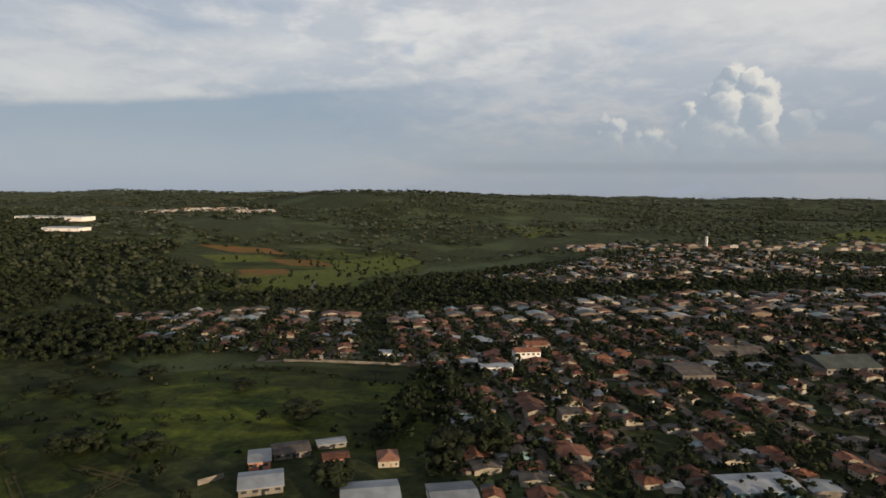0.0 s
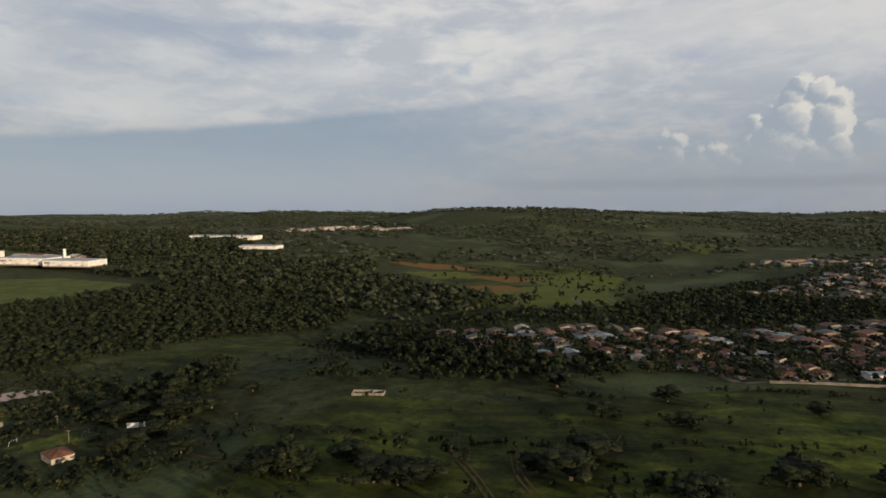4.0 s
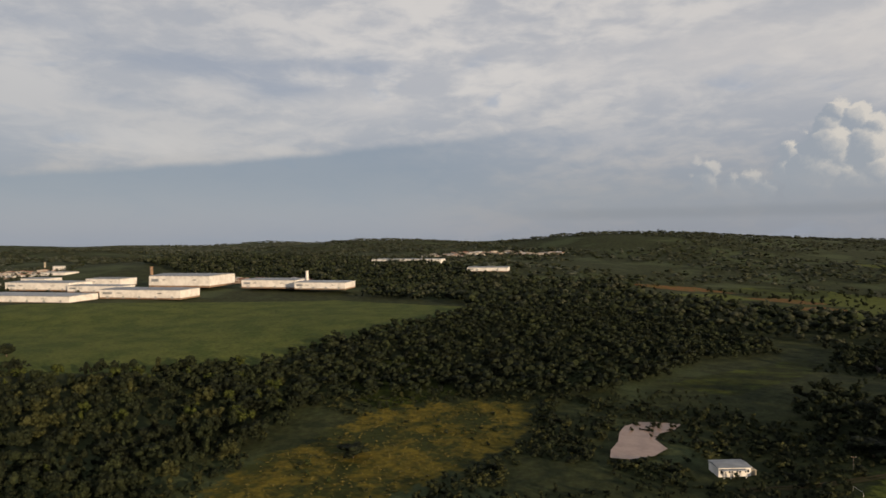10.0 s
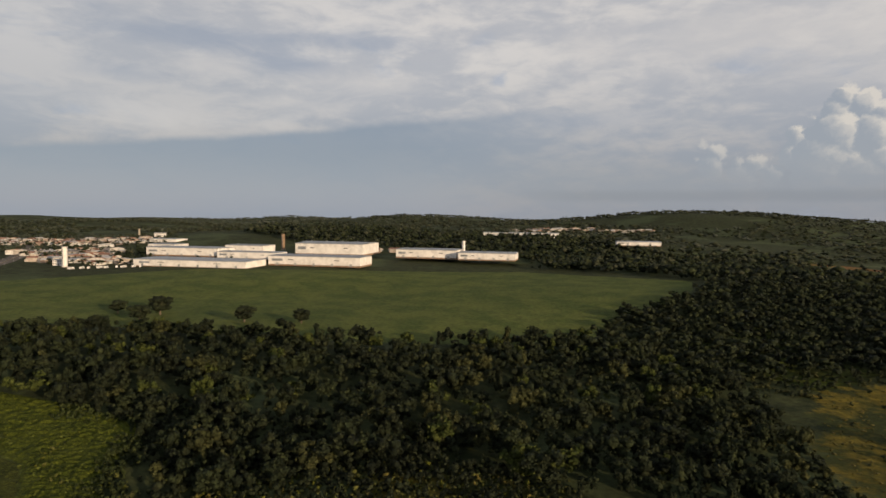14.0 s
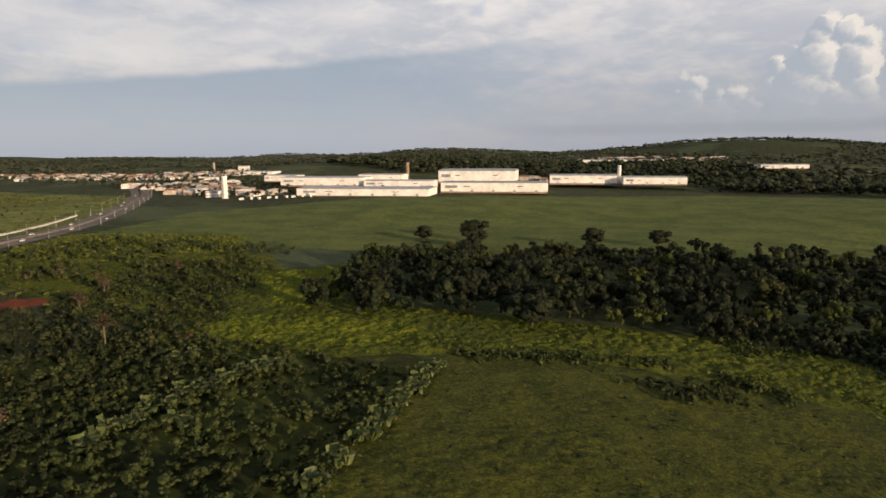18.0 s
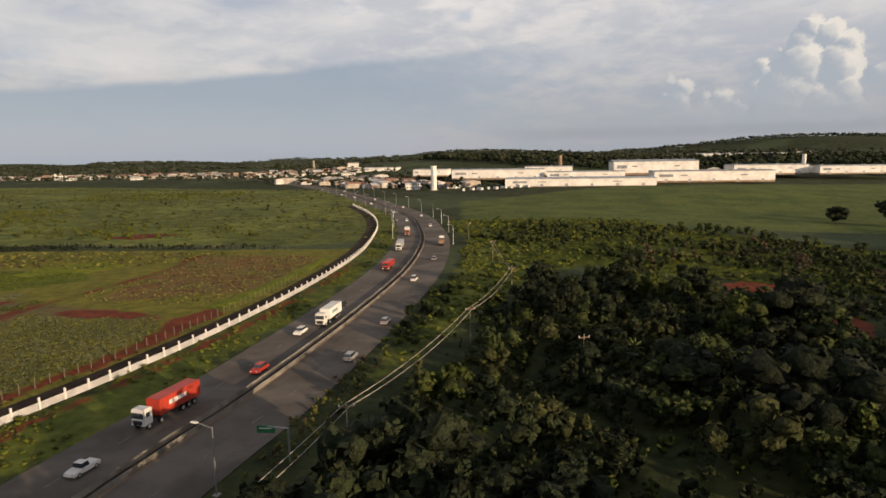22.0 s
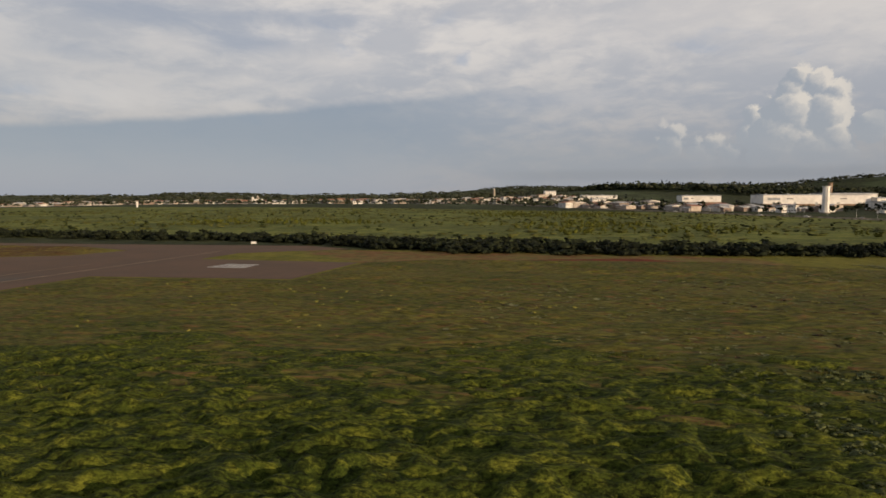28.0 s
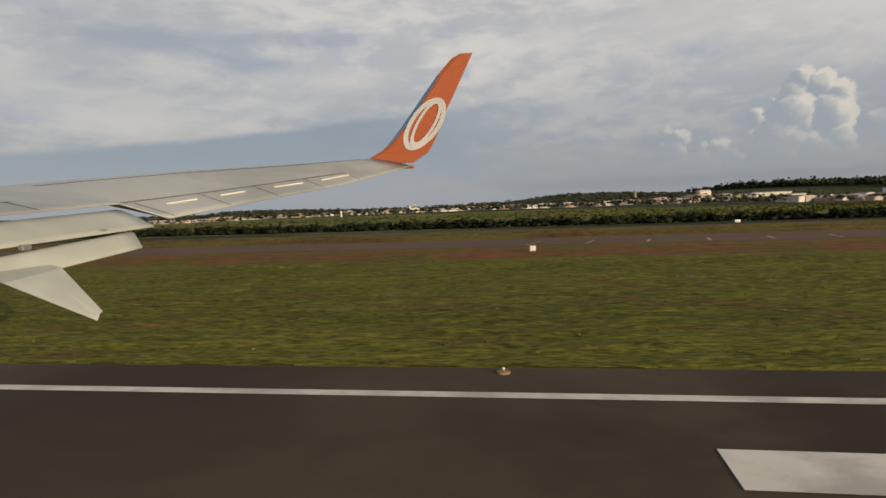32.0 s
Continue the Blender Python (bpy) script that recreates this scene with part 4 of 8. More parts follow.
def sward(name, label, poly, step_x, step_y, height, long, material, base=0.03, ragged=0.0):
    """A lumpy carpet of grass inside an outline."""
    p = np.array(poly, float)
    gx, gy = np.arange(p[:, 0].min(), p[:, 0].max(), step_x), np.arange(p[:, 1].min(), p[:, 1].max(), step_y)
    x, y = np.meshgrid(gx, gy)
    near = inside(x, y, list(poly)) + 0.5 * (lumps(x, y, 1.3, 5) - 0.5)
    if ragged:
        near = near + ragged * (0.6 * lumps(x / 2.2, y, 3.6, 6) + 0.4 * lumps(x / 2.2, y, 1.4, 7) - 0.62) * np.clip((y - 26) / 14, 0, 1)
    h = 0.25 * lumps(x / long, y, 1.5, 1) + 0.37 * lumps(x / long, y, 0.75, 2) + 0.38 * lumps(x / long, y, 0.36, 3)
    tall = height(x, y) * np.clip(near / 1.8, 0, 1)
    z = lift(x, y) + base + tall * np.clip((h - 0.28) * 2.4, 0, 1.3) - np.where(near < 0, 0.1, 0)
    nx = len(gx)
    keep = (near[:-1, :-1] > -0.2).ravel()
    i = (np.arange(len(gy) - 1)[:, None] * nx + np.arange(nx - 1)[None, :]).ravel()[keep]
    s = Soup()
    quads = np.stack([i, i + 1, i + 1 + nx, i + nx], -1)
    used, at = np.unique(quads, return_inverse=True)
    co = np.stack([x.ravel(), y.ravel(), z.ravel()], -1)[used]
    s.add((co, at.reshape(quads.shape)), np.zeros((1, 3)), np.ones((1, 3)), np.zeros(1))
    return tagged(s.build(name, material), label, "grass", kind="stuff")


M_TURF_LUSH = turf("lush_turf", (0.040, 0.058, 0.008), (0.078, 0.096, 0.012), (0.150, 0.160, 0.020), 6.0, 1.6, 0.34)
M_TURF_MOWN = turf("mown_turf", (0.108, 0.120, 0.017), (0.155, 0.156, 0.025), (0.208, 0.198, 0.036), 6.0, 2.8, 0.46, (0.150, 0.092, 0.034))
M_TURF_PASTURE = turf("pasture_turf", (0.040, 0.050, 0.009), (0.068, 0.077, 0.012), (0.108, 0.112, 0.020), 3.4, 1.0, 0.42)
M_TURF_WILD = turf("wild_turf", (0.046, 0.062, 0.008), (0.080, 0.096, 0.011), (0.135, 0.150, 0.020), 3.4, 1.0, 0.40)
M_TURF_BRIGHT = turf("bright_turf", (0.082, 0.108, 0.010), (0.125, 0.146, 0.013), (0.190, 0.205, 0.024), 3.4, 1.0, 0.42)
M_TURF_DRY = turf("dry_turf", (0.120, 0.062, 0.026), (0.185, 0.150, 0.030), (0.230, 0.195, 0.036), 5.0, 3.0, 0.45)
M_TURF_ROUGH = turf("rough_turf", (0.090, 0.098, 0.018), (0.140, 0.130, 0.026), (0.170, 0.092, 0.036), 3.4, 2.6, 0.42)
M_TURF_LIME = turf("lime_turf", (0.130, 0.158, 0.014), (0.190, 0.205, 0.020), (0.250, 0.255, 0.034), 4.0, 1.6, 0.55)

# ---------------------------------------------------------------- woods and scrub
NEAR = [crown(int(rng.integers(9, 20)), 420, 0.042, rng.uniform(1.2, 1.7), tall=rng.uniform(0.9, 1.5), low=rng.uniform(0.2, 0.45), lobe=(0.06, 0.17)) for _ in range(10)]
MID = [crown(6, 100, 0.090, 1.4, lobe=(0.09, 0.21)) for _ in range(8)]
FARK = [crown(4, 28, 0.110, 1.3, lobe=(0.11, 0.24), low=0.3) for _ in range(9)]
TINY = [crown(2, 4, 0.18, 1.1, level=0, lobe=(0.24, 0.42)) for _ in range(10)]
SMALL = [clump(1, 5) for _ in range(6)]
GARDEN = [crown(4, 34, 0.10, 1.3, lobe=(0.12, 0.26)) for _ in range(7)]
LOW = [crown(3, 20, 0.13, 1.2, tall=1.2, low=0.15) for _ in range(5)]
BUSHY = [crown(5, 62, 0.090, 1.35, low=0.15, lobe=(0.09, 0.22)) for _ in range(6)]
RANK = [clump(2, 12) for _ in range(6)]
LEAFY = [tuft(7, 1.3, 0.75) for _ in range(6)]


def woods(name, label, kinds, size, gap, polys, seed, keep=1.0, material=M_LEAF, glades=None, clear=(), **more):
    s = Soup()
    for i, poly in enumerate(polys):
        xy = scatter(poly, gap, seed + i, keep, glades)
        if len(clear):
            xy = xy[region(xy[:, 0], xy[:, 1], clear) < -0.8]
        fill(s, kinds, xy, size, seed + i, **more)
    return tagged(s.build(name, material), label, "woodland", kind="stuff")


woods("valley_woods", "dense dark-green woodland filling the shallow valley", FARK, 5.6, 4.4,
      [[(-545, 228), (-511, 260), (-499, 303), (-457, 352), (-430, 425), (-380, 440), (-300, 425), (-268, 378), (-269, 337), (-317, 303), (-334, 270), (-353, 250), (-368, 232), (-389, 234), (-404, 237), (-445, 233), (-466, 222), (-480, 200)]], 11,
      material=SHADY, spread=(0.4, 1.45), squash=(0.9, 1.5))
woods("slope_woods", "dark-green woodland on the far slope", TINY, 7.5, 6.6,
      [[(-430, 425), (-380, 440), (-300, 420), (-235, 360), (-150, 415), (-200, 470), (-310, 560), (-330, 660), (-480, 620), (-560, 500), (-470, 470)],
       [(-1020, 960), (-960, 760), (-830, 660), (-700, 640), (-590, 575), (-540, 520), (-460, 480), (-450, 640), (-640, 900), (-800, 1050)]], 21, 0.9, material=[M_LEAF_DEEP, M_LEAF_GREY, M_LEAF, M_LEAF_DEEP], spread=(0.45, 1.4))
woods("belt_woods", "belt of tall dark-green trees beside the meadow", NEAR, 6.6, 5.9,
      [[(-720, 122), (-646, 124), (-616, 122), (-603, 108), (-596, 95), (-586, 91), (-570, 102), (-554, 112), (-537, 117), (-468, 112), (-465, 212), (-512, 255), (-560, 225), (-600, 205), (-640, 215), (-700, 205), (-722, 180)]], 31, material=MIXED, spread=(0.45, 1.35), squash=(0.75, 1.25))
woods("field_woods", "clumps of dark trees between the pasture and the farm", MID, 5.6, 4.8,
      [[(-286, 190), (-300, 200), (-299, 237), (-286, 251), (-273, 238), (-264, 198)], [(-250, 214), (-225, 226), (-190, 240), (-130, 252), (-118, 228), (-160, 216), (-200, 212)],
       [(-256, 320), (-240, 345), (-190, 300), (-150, 262), (-185, 240), (-222, 262)], [(-222, 148), (-218, 142), (-203, 141), (-206, 148)]], 41, 0.85, material=SHADY, spread=(0.4, 1.4))
woods("field_edge_scrub", "low dark scrub along the strip of field below the woods", LOW, 1.8, 3.2,
      [[(-368, 230), (-352, 246), (-330, 250), (-318, 240), (-290, 214), (-320, 205), (-340, 214)], [(-262, 312), (-240, 300), (-215, 262), (-240, 246), (-275, 262), (-286, 272)]], 46, 0.6, SHADY, glades=17.0, spread=(0.3, 1.7))
HUT_YARD = [[(-792, 86), (-792, 126), (-774, 126), (-772, 86), (-778, 82), (-786, 82)]]
CABLE_STRIP = [[(-838.5, 10), (-833.8, 44), (-828.8, 73), (-825.4, 100), (-821.6, 100), (-824.6, 73), (-829.6, 44), (-834.5, 10)]]
THICKET = [(-831, 24), (-831.5, 50), (-828.5, 70), (-825, 92), (-821, 106), (-812, 115), (-800, 120), (-790, 120), (-775, 120), (-772, 100), (-790, 84), (-778, 80), (-762, 95), (-752, 60), (-760, 20), (-835, 6)]
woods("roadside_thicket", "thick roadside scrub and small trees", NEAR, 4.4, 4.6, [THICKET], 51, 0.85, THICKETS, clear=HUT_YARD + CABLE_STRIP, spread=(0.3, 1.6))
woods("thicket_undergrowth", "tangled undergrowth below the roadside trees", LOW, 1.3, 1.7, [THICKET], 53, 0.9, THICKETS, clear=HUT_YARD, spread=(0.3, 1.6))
woods("yard_growth", "weeds and low bushes round the hut's clearing", RANK, 0.8, 1.5,
      [[(-794, 80), (-794, 128), (-772, 128), (-770, 80)]], 57, 0.8, [M_SHRUB, M_MEADOW, M_LEAF_DEEP], clear=EARTH_AREAS[-7:-5], squash=(1.2, 2.4), spread=(0.3, 1.6))
woods("roadside_bushes", "dark bushes between the carriageway and the power cables", LOW, 1.5, 1.3, [[(-836.4, 46), (-836, 56), (-834.6, 58), (-834.8, 47)], [(-835.5, 66), (-835, 100), (-831, 100), (-832, 80)]], 55, 0.6, M_SHRUB, spread=(0.4, 1.5))
woods("shade_trees", "large dark spreading trees above the thicket", NEAR, 8.0, 6.5,
      [[(-776, 62), (-768, 88), (-757, 92), (-748, 76), (-739, 60), (-740, 35), (-768, 40)], [(-826, 15), (-800, 40), (-790, 24), (-805, 6)], [(-834, -14), (-833, 20), (-824, 22), (-822, -14)]], 61, 0.85, material=SHADY, squash=(0.9, 1.3), spread=(0.5, 1.3))
woods("palm_scrub", "dark and rusty bushes round the dry palm", LOW, 1.3, 1.5,
      [[(-759, 94), (-742, 99), (-726, 99), (-722, 82), (-721, 60), (-734, 46), (-744, 50), (-748, 72)], [(-771, 105), (-780, 133), (-778, 159), (-758, 176), (-744, 147), (-734, 120), (-730, 101), (-740, 91), (-754, 90)]], 64, 0.85, [M_LEAF_DEEP, M_SHRUB, M_LEAF, M_LEAF_OLIVE, M_SHRUB], spread=(0.3, 1.7))
woods("wood_floor", "dark low growth on the floor of the thicket", LOW, 1.2, 1.5, [[(-792, 61), (-782, 64), (-748, 61), (-747, 52), (-781, 47)]], 63, 0.9, [M_LEAF_DEEP, M_LEAF, M_SHRUB], spread=(0.3, 1.7))
woods("rusty_bushes", "rust-brown drying bushes in the scrub", LOW, 1.7, 1.6,
      [[(-739, 96), (-731, 99), (-730, 96), (-737, 93.5)], [(-776, 99), (-771, 102), (-769, 99), (-773, 96.5)]], 65, 0.9, [M_LEAF_DRY, M_LEAF_DRY, M_LEAF_OLIVE], spread=(0.5, 1.4))
# mostly unseen trees, added to throw shade over the carriageway
woods("kerbside_trees", "close-set tall trees added beside the highway to shade it", NEAR, 7.2, 3.8, [[(-833.6, -34), (-833.4, 14), (-829.5, 40), (-818, 42), (-810, -34)]], 66, 1.0, SHADY, squash=(0.9, 1.3), spread=(0.6, 1.2))
woods("roadside_weeds", "ochre weeds between the carriageway and the cables", RANK, 0.5, 0.8, [[(-838.2, 40), (-838, 49), (-837.4, 66), (-834.4, 66), (-834.8, 40)]], 67, 0.9, [M_BLOOM, M_LEAF_DRY, M_MEADOW], spread=(0.4, 1.4))
woods("meadow_thicket", "dark clump of bushes in the meadow's hollow", LOW, 1.6, 1.3, [[(-661, 99), (-650, 91.5), (-640, 93), (-637, 102), (-644, 99), (-652, 97)]], 76, 0.9, M_SHRUB, spread=(0.4, 1.3))
woods("meadow_hedge", "dark tangled hedge along the meadow's low side", LOW, 1.5, 1.2,
      [[(-684, 101), (-664, 107), (-648, 106), (-662, 103), (-682, 97)], [(-640, 118), (-617, 119), (-604, 92), (-588, 73), (-586, 76), (-600, 97), (-612, 124), (-636, 125)], [(-642, 104), (-634, 96), (-631, 97), (-637, 106)]], 77, 0.9, M_SHRUB, spread=(0.4, 1.3))
woods("bank_scrub", "dark tangled scrub on the bank beyond the pond", LOW, 1.6, 1.7,
      [[(-590, 60), (-586, 74), (-566, 74), (-566, 92), (-590, 96), (-600, 108), (-570, 124), (-520, 122), (-505, 70), (-540, 40), (-585, 40)]], 78, 0.85, M_LEAF, glades=12.0, spread=(0.3, 1.5))
woods("bank_growth", "rough olive growth over the bank", RANK, 0.6, 1.5,
      [[(-590, 60), (-586, 74), (-566, 74), (-566, 92), (-590, 96), (-600, 108), (-570, 124), (-520, 122), (-505, 70), (-540, 40), (-585, 40)]], 79, 0.8, M_MEADOW, squash=(1.4, 2.6), spread=(0.4, 1.6))
woods("bush_field", "head-high bushes on the slope below the meadow", BUSHY, 2.0, 1.9,
      [[(-738, 98), (-712, 97), (-690, 88), (-688, 40), (-735, 20), (-745, 70)]], 81, 0.85, M_SHRUB)
HIGHWAY_SIDE = [(-835, 58), (-834, 120), (-838, 160), (-852, 210), (-790, 230), (-770, 190), (-800, 150), (-820, 114), (-826, 90)]
woods("highway_bushes", "dark bushes strewn through the roadside scrub", BUSHY, 1.3, 4.6, [HIGHWAY_SIDE], 93, 0.5, M_SHRUB, spread=(0.4, 1.4))
woods("highway_scrub", "low green scrub between highway and crop land", RANK, 0.7, 1.7,
      [HIGHWAY_SIDE], 91, 0.85, [M_LUSH, M_VERGE, M_LUSH, M_LIME], squash=(1.6, 3.0), spread=(0.4, 1.5))
PLAIN = [[(-872, 150), (-860, 160), (-885, 260), (-960, 400), (-1150, 420), (-1400, 330), (-1400, 165), (-1100, 150), (-1000, 142)]]
woods("plain_scrub", "patchy green scrub on the plain behind the airfield fence", SMALL, 0.45, 3.4, PLAIN, 101, 0.4, M_MEADOW, glades=26.0, squash=(3.0, 8.0), spread=(0.3, 1.8))
woods("plain_bushes", "darker bushes strewn over the plain", LOW, 0.9, 8.0, PLAIN, 106, 0.5, M_SHRUB, glades=21.0, squash=(1.4, 2.8), spread=(0.3, 1.4))
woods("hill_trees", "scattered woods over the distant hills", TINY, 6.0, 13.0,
      [[(-2400, 700), (-1300, 760), (-1050, 980), (-620, 930), (-440, 660), (-300, 650), (-190, 760), (-60, 640), (150, 700), (900, 1000), (1500, 1900), (-600, 2300), (-2400, 1700)]], 111, 0.75, material=[M_HILL_HAZED, M_LEAF_GREY, M_LEAF_DEEP], glades=75.0, squash=(1.3, 2.4), spread=(0.4, 1.4))
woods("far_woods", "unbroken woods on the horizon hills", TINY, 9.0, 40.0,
      [[(-3000, 1700), (-600, 2300), (1500, 1900), (3000, 2600), (3000, 4600), (-3200, 4600)]], 121, 0.8, material=M_HILL_HAZED, glades=140.0, squash=(2.4, 4.5))
woods("town_edge_trees", "dark garden trees between the houses", GARDEN, 3.7, 3.8,
      [[(-250, 330), (-197, 262), (-100, 232), (-73, 220), (-24, 214), (-16, 187), (-2, 121), (30, 100), (170, 100), (170, 300), (-123, 330)]], 131, 0.8, SHADY, spread=(0.35, 1.4))
woods("town_far_trees", "dark trees scattered through the far town", TINY, 4.6, 5.8,
      [[(-123, 330), (170, 300), (170, 100), (420, 100), (700, 700), (141, 690), (-7, 510), (-60, 420), (-123, 366)]], 136, 0.7, spread=(0.4, 1.3))
woods("town_border_wood", "dark belt of trees between the town and the fields", FARK, 6.0, 5.4,
      [[(-242, 330), (-123, 350), (-4, 352), (120, 398), (330, 450), (600, 470), (560, 550), (250, 462), (80, 425), (-20, 462), (60, 560), (20, 570), (-60, 470), (-110, 410), (-250, 350)], [(-150, 222), (-100, 235), (-200, 268), (-250, 330), (-262, 300), (-200, 240)],
       [(-16, 200), (-6, 200), (4, 140), (-8, 135)]], 141, 0.85, material=SHADY, spread=(0.4, 1.4))
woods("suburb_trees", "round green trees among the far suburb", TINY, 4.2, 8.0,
      [[(-900, 430), (-960, 620), (-1100, 820), (-1700, 820), (-1700, 560), (-1180, 520), (-1060, 480)]], 151, 0.6, material=[M_LEAF_DEEP, M_HILL_HAZED, M_LEAF_GREY])
woods("bend_trees", "dark trees among the buildings by the highway bend", FARK, 5.0, 7.5,
      [[(-905, 378), (-870, 392), (-862, 440), (-890, 520), (-960, 560), (-1040, 540), (-985, 470), (-940, 420)], [(-860, 392), (-846, 402), (-800, 470), (-870, 475)]], 156, 0.45, material=SHADY, spread=(0.4, 1.3))
woods("fence_hedge", "dark dense hedge along the airfield boundary", LOW, 2.0, 1.5,
      [[(-1500, 160), (-1500, 172), (-1100, 135), (-1075, 129), (-1000, 118), (-968, 129), (-968, 120), (-1000, 110), (-1060, 108), (-1100, 128)]], 161, 0.9, M_LEAF, squash=(1.3, 2.2), spread=(0.7, 1.05))
woods("fence_scrub", "thin low scrub behind the boundary's posts", LOW, 0.75, 1.3,
      [[(-968, 129), (-935, 138.5), (-905, 141), (-880, 142), (-880, 139), (-930, 134), (-968, 122)]], 163, 0.7, M_LEAF, squash=(1.0, 1.8), spread=(0.3, 1.5))


def planted(name, label, kinds, size, gap, plant, turn, polys, seed, material, keep=1.0, **more):
    s = Soup()
    for i, poly in enumerate(polys):
        fill(s, kinds, rows_in(poly, gap, plant, turn, seed + i, keep), size, seed + i, **more)
    return tagged(s.build(name, material), label, "crop", kind="stuff")


planted("crop_rows", "knee-high pale olive crop planted in rough rows", LEAFY, 0.14, 0.60, 0.31, 0.25,
        [[(-986, 14), (-984, 36), (-980, 46), (-966, 48), (-962, 53), (-940, 60), (-916, 60.5), (-896.5, 61), (-896, 44), (-895, 36), (-893.5, 16)]], 171, [M_CANE, M_CANE, M_GREENCROP], squash=(2.0, 3.7), spread=(0.5, 1.4))
planted("crop_plot", "pale crop plot between track and wall", LEAFY, 0.20, 0.64, 0.27, 1.42,
        [[(-891.8, 14), (-891.6, 30), (-891.4, 44), (-890.8, 56), (-890, 61), (-889.5, 72), (-886, 75.5), (-868, 75.5), (-864.2, 72), (-863.8, 60), (-865, 44), (-867, 34), (-872, 22)]], 174, [M_GREENCROP, M_GREENCROP, M_TUFT], squash=(1.8, 3.2))
planted("crop_far", "pale green crop beyond the red track", LEAFY, 0.14, 0.75, 0.55, 0.05,
        [[(-976, 92), (-976, 64), (-974, 52), (-963, 50), (-955, 54), (-943, 60), (-930, 68), (-912, 71), (-897, 72), (-897, 88), (-936, 91)]], 181, M_CANE, squash=(2.8, 4.8))
planted("crop_west", "pale crop rows beside the overgrown ditch", LEAFY, 0.15, 0.9, 0.5, 1.5,
        [[(-1003, 98), (-985, 100), (-986, 50), (-994, 50)]], 186, M_CANE, 0.85, squash=(2.8, 4.8))
planted("crop_sparse", "sparse crop with brown soil showing through", LEAFY, 0.13, 1.1, 0.9, 0.1,
        [[(-1052, 68), (-1004, 92), (-994, 52), (-987, 42), (-1052, 42)]], 187, [M_CANE, M_GREENCROP, M_TUFT, M_CANE, M_LEAF_DRY], 0.8, squash=(2.8, 5.2))
planted("crop_tall", "dense bushy green crop with a straight edge", BUSHY, 0.42, 0.7, 0.55, 0.9,
        [[(-1036, 41), (-990.5, 41.5), (-991, 34), (-991.5, 26), (-993, 17), (-1036, 16)]], 188, M_CROP_BUSH, 0.95, squash=(1.6, 2.8), spread=(0.5, 1.3))
woods("rough_strip", "rough grassy waste strip below the boundary hedge", RANK, 0.5, 1.3,
      [[(-975, 101), (-935, 105), (-905, 109), (-893, 118), (-884, 132), (-930, 128), (-985, 110)]], 190, 0.7, [M_MEADOW, M_TUFT, M_LEAF_DRY, M_MEADOW], squash=(1.5, 2.6), spread=(0.3, 1.5))
woods("ochre_weeds", "low ochre weeds over the sparse plot", RANK, 0.22, 0.85,
      [[(-889, 86), (-877, 84), (-866.5, 84), (-864.6, 98), (-864.4, 128), (-875, 131), (-890, 128), (-887.6, 108)]], 191, 0.9, [M_BLOOM, M_LEAF_DRY, M_TUFT, M_TUFT], squash=(1.4, 2.6), spread=(0.3, 1.6))
sward("wild_meadow", "bright wild growth along the meadow's far side", [(-735, 122), (-715, 134), (-692, 130), (-662, 127), (-635, 126), (-613, 121), (-604, 97), (-588, 76), (-592, 66), (-604, 78), (-622, 97), (-645, 103), (-668, 104), (-692, 99), (-705, 93), (-740, 96)], 0.42, 0.36,
      lambda x, y: 0.35 + 0.5 * lumps(x, y, 7.0, 11), 1.0, M_TURF_WILD, 0.06)
sward("clearing_growth", "bright wild growth in the clearing by the trees", [(-830, 130), (-800, 180), (-760, 190), (-735, 150), (-730, 128), (-712, 108), (-745, 104), (-775, 118), (-805, 130)], 0.55, 0.45,
      lambda x, y: 0.35 + 0.5 * lumps(x, y, 7.0, 12), 1.0, M_TURF_WILD, 0.08)
sward("meadow_grass", "smooth olive pasture grass on the rise", [(-702, 95), (-690, 98), (-668, 103.5), (-645, 102.5), (-622, 96.5), (-604, 77.5), (-593, 62), (-598, 30), (-692, 30), (-692, 88)], 0.5, 0.4,
      lambda x, y: 0.12 + 0.25 * lumps(x, y, 8.0, 13), 1.3, M_TURF_PASTURE, 0.06)
sward("lime_strip", "bright lush grass strip beyond the crop", [(-975, 92), (-950, 93), (-925, 92), (-905, 90), (-897, 100), (-905, 108), (-935, 104), (-975, 100)], 0.36, 0.24,
      lambda x, y: 0.10 + 0.25 * lumps(x, y, 4.0, 14), 1.8, M_TURF_BRIGHT)
sward("lime_margin", "vivid green grass margin beside the wall's dark strip", [(-864.6, 126), (-862.4, 126), (-861.4, 112), (-861.2, 98), (-862.4, 83), (-865.4, 83), (-864, 98), (-864, 112)], 0.36, 0.24,
      lambda x, y: 0.10 + 0.25 * lumps(x, y, 4.0, 16), 1.8, M_TURF_LIME, 0.06)
sward("lime_patch", "vivid lime-green grass patch by the bend of the track", [(-916, 99), (-915.5, 112), (-909, 119), (-900.5, 115), (-902.5, 105.5), (-909.5, 100.5)], 0.36, 0.24,
      lambda x, y: 0.10 + 0.25 * lumps(x, y, 4.0, 15), 1.8, M_TURF_LIME, 0.06)
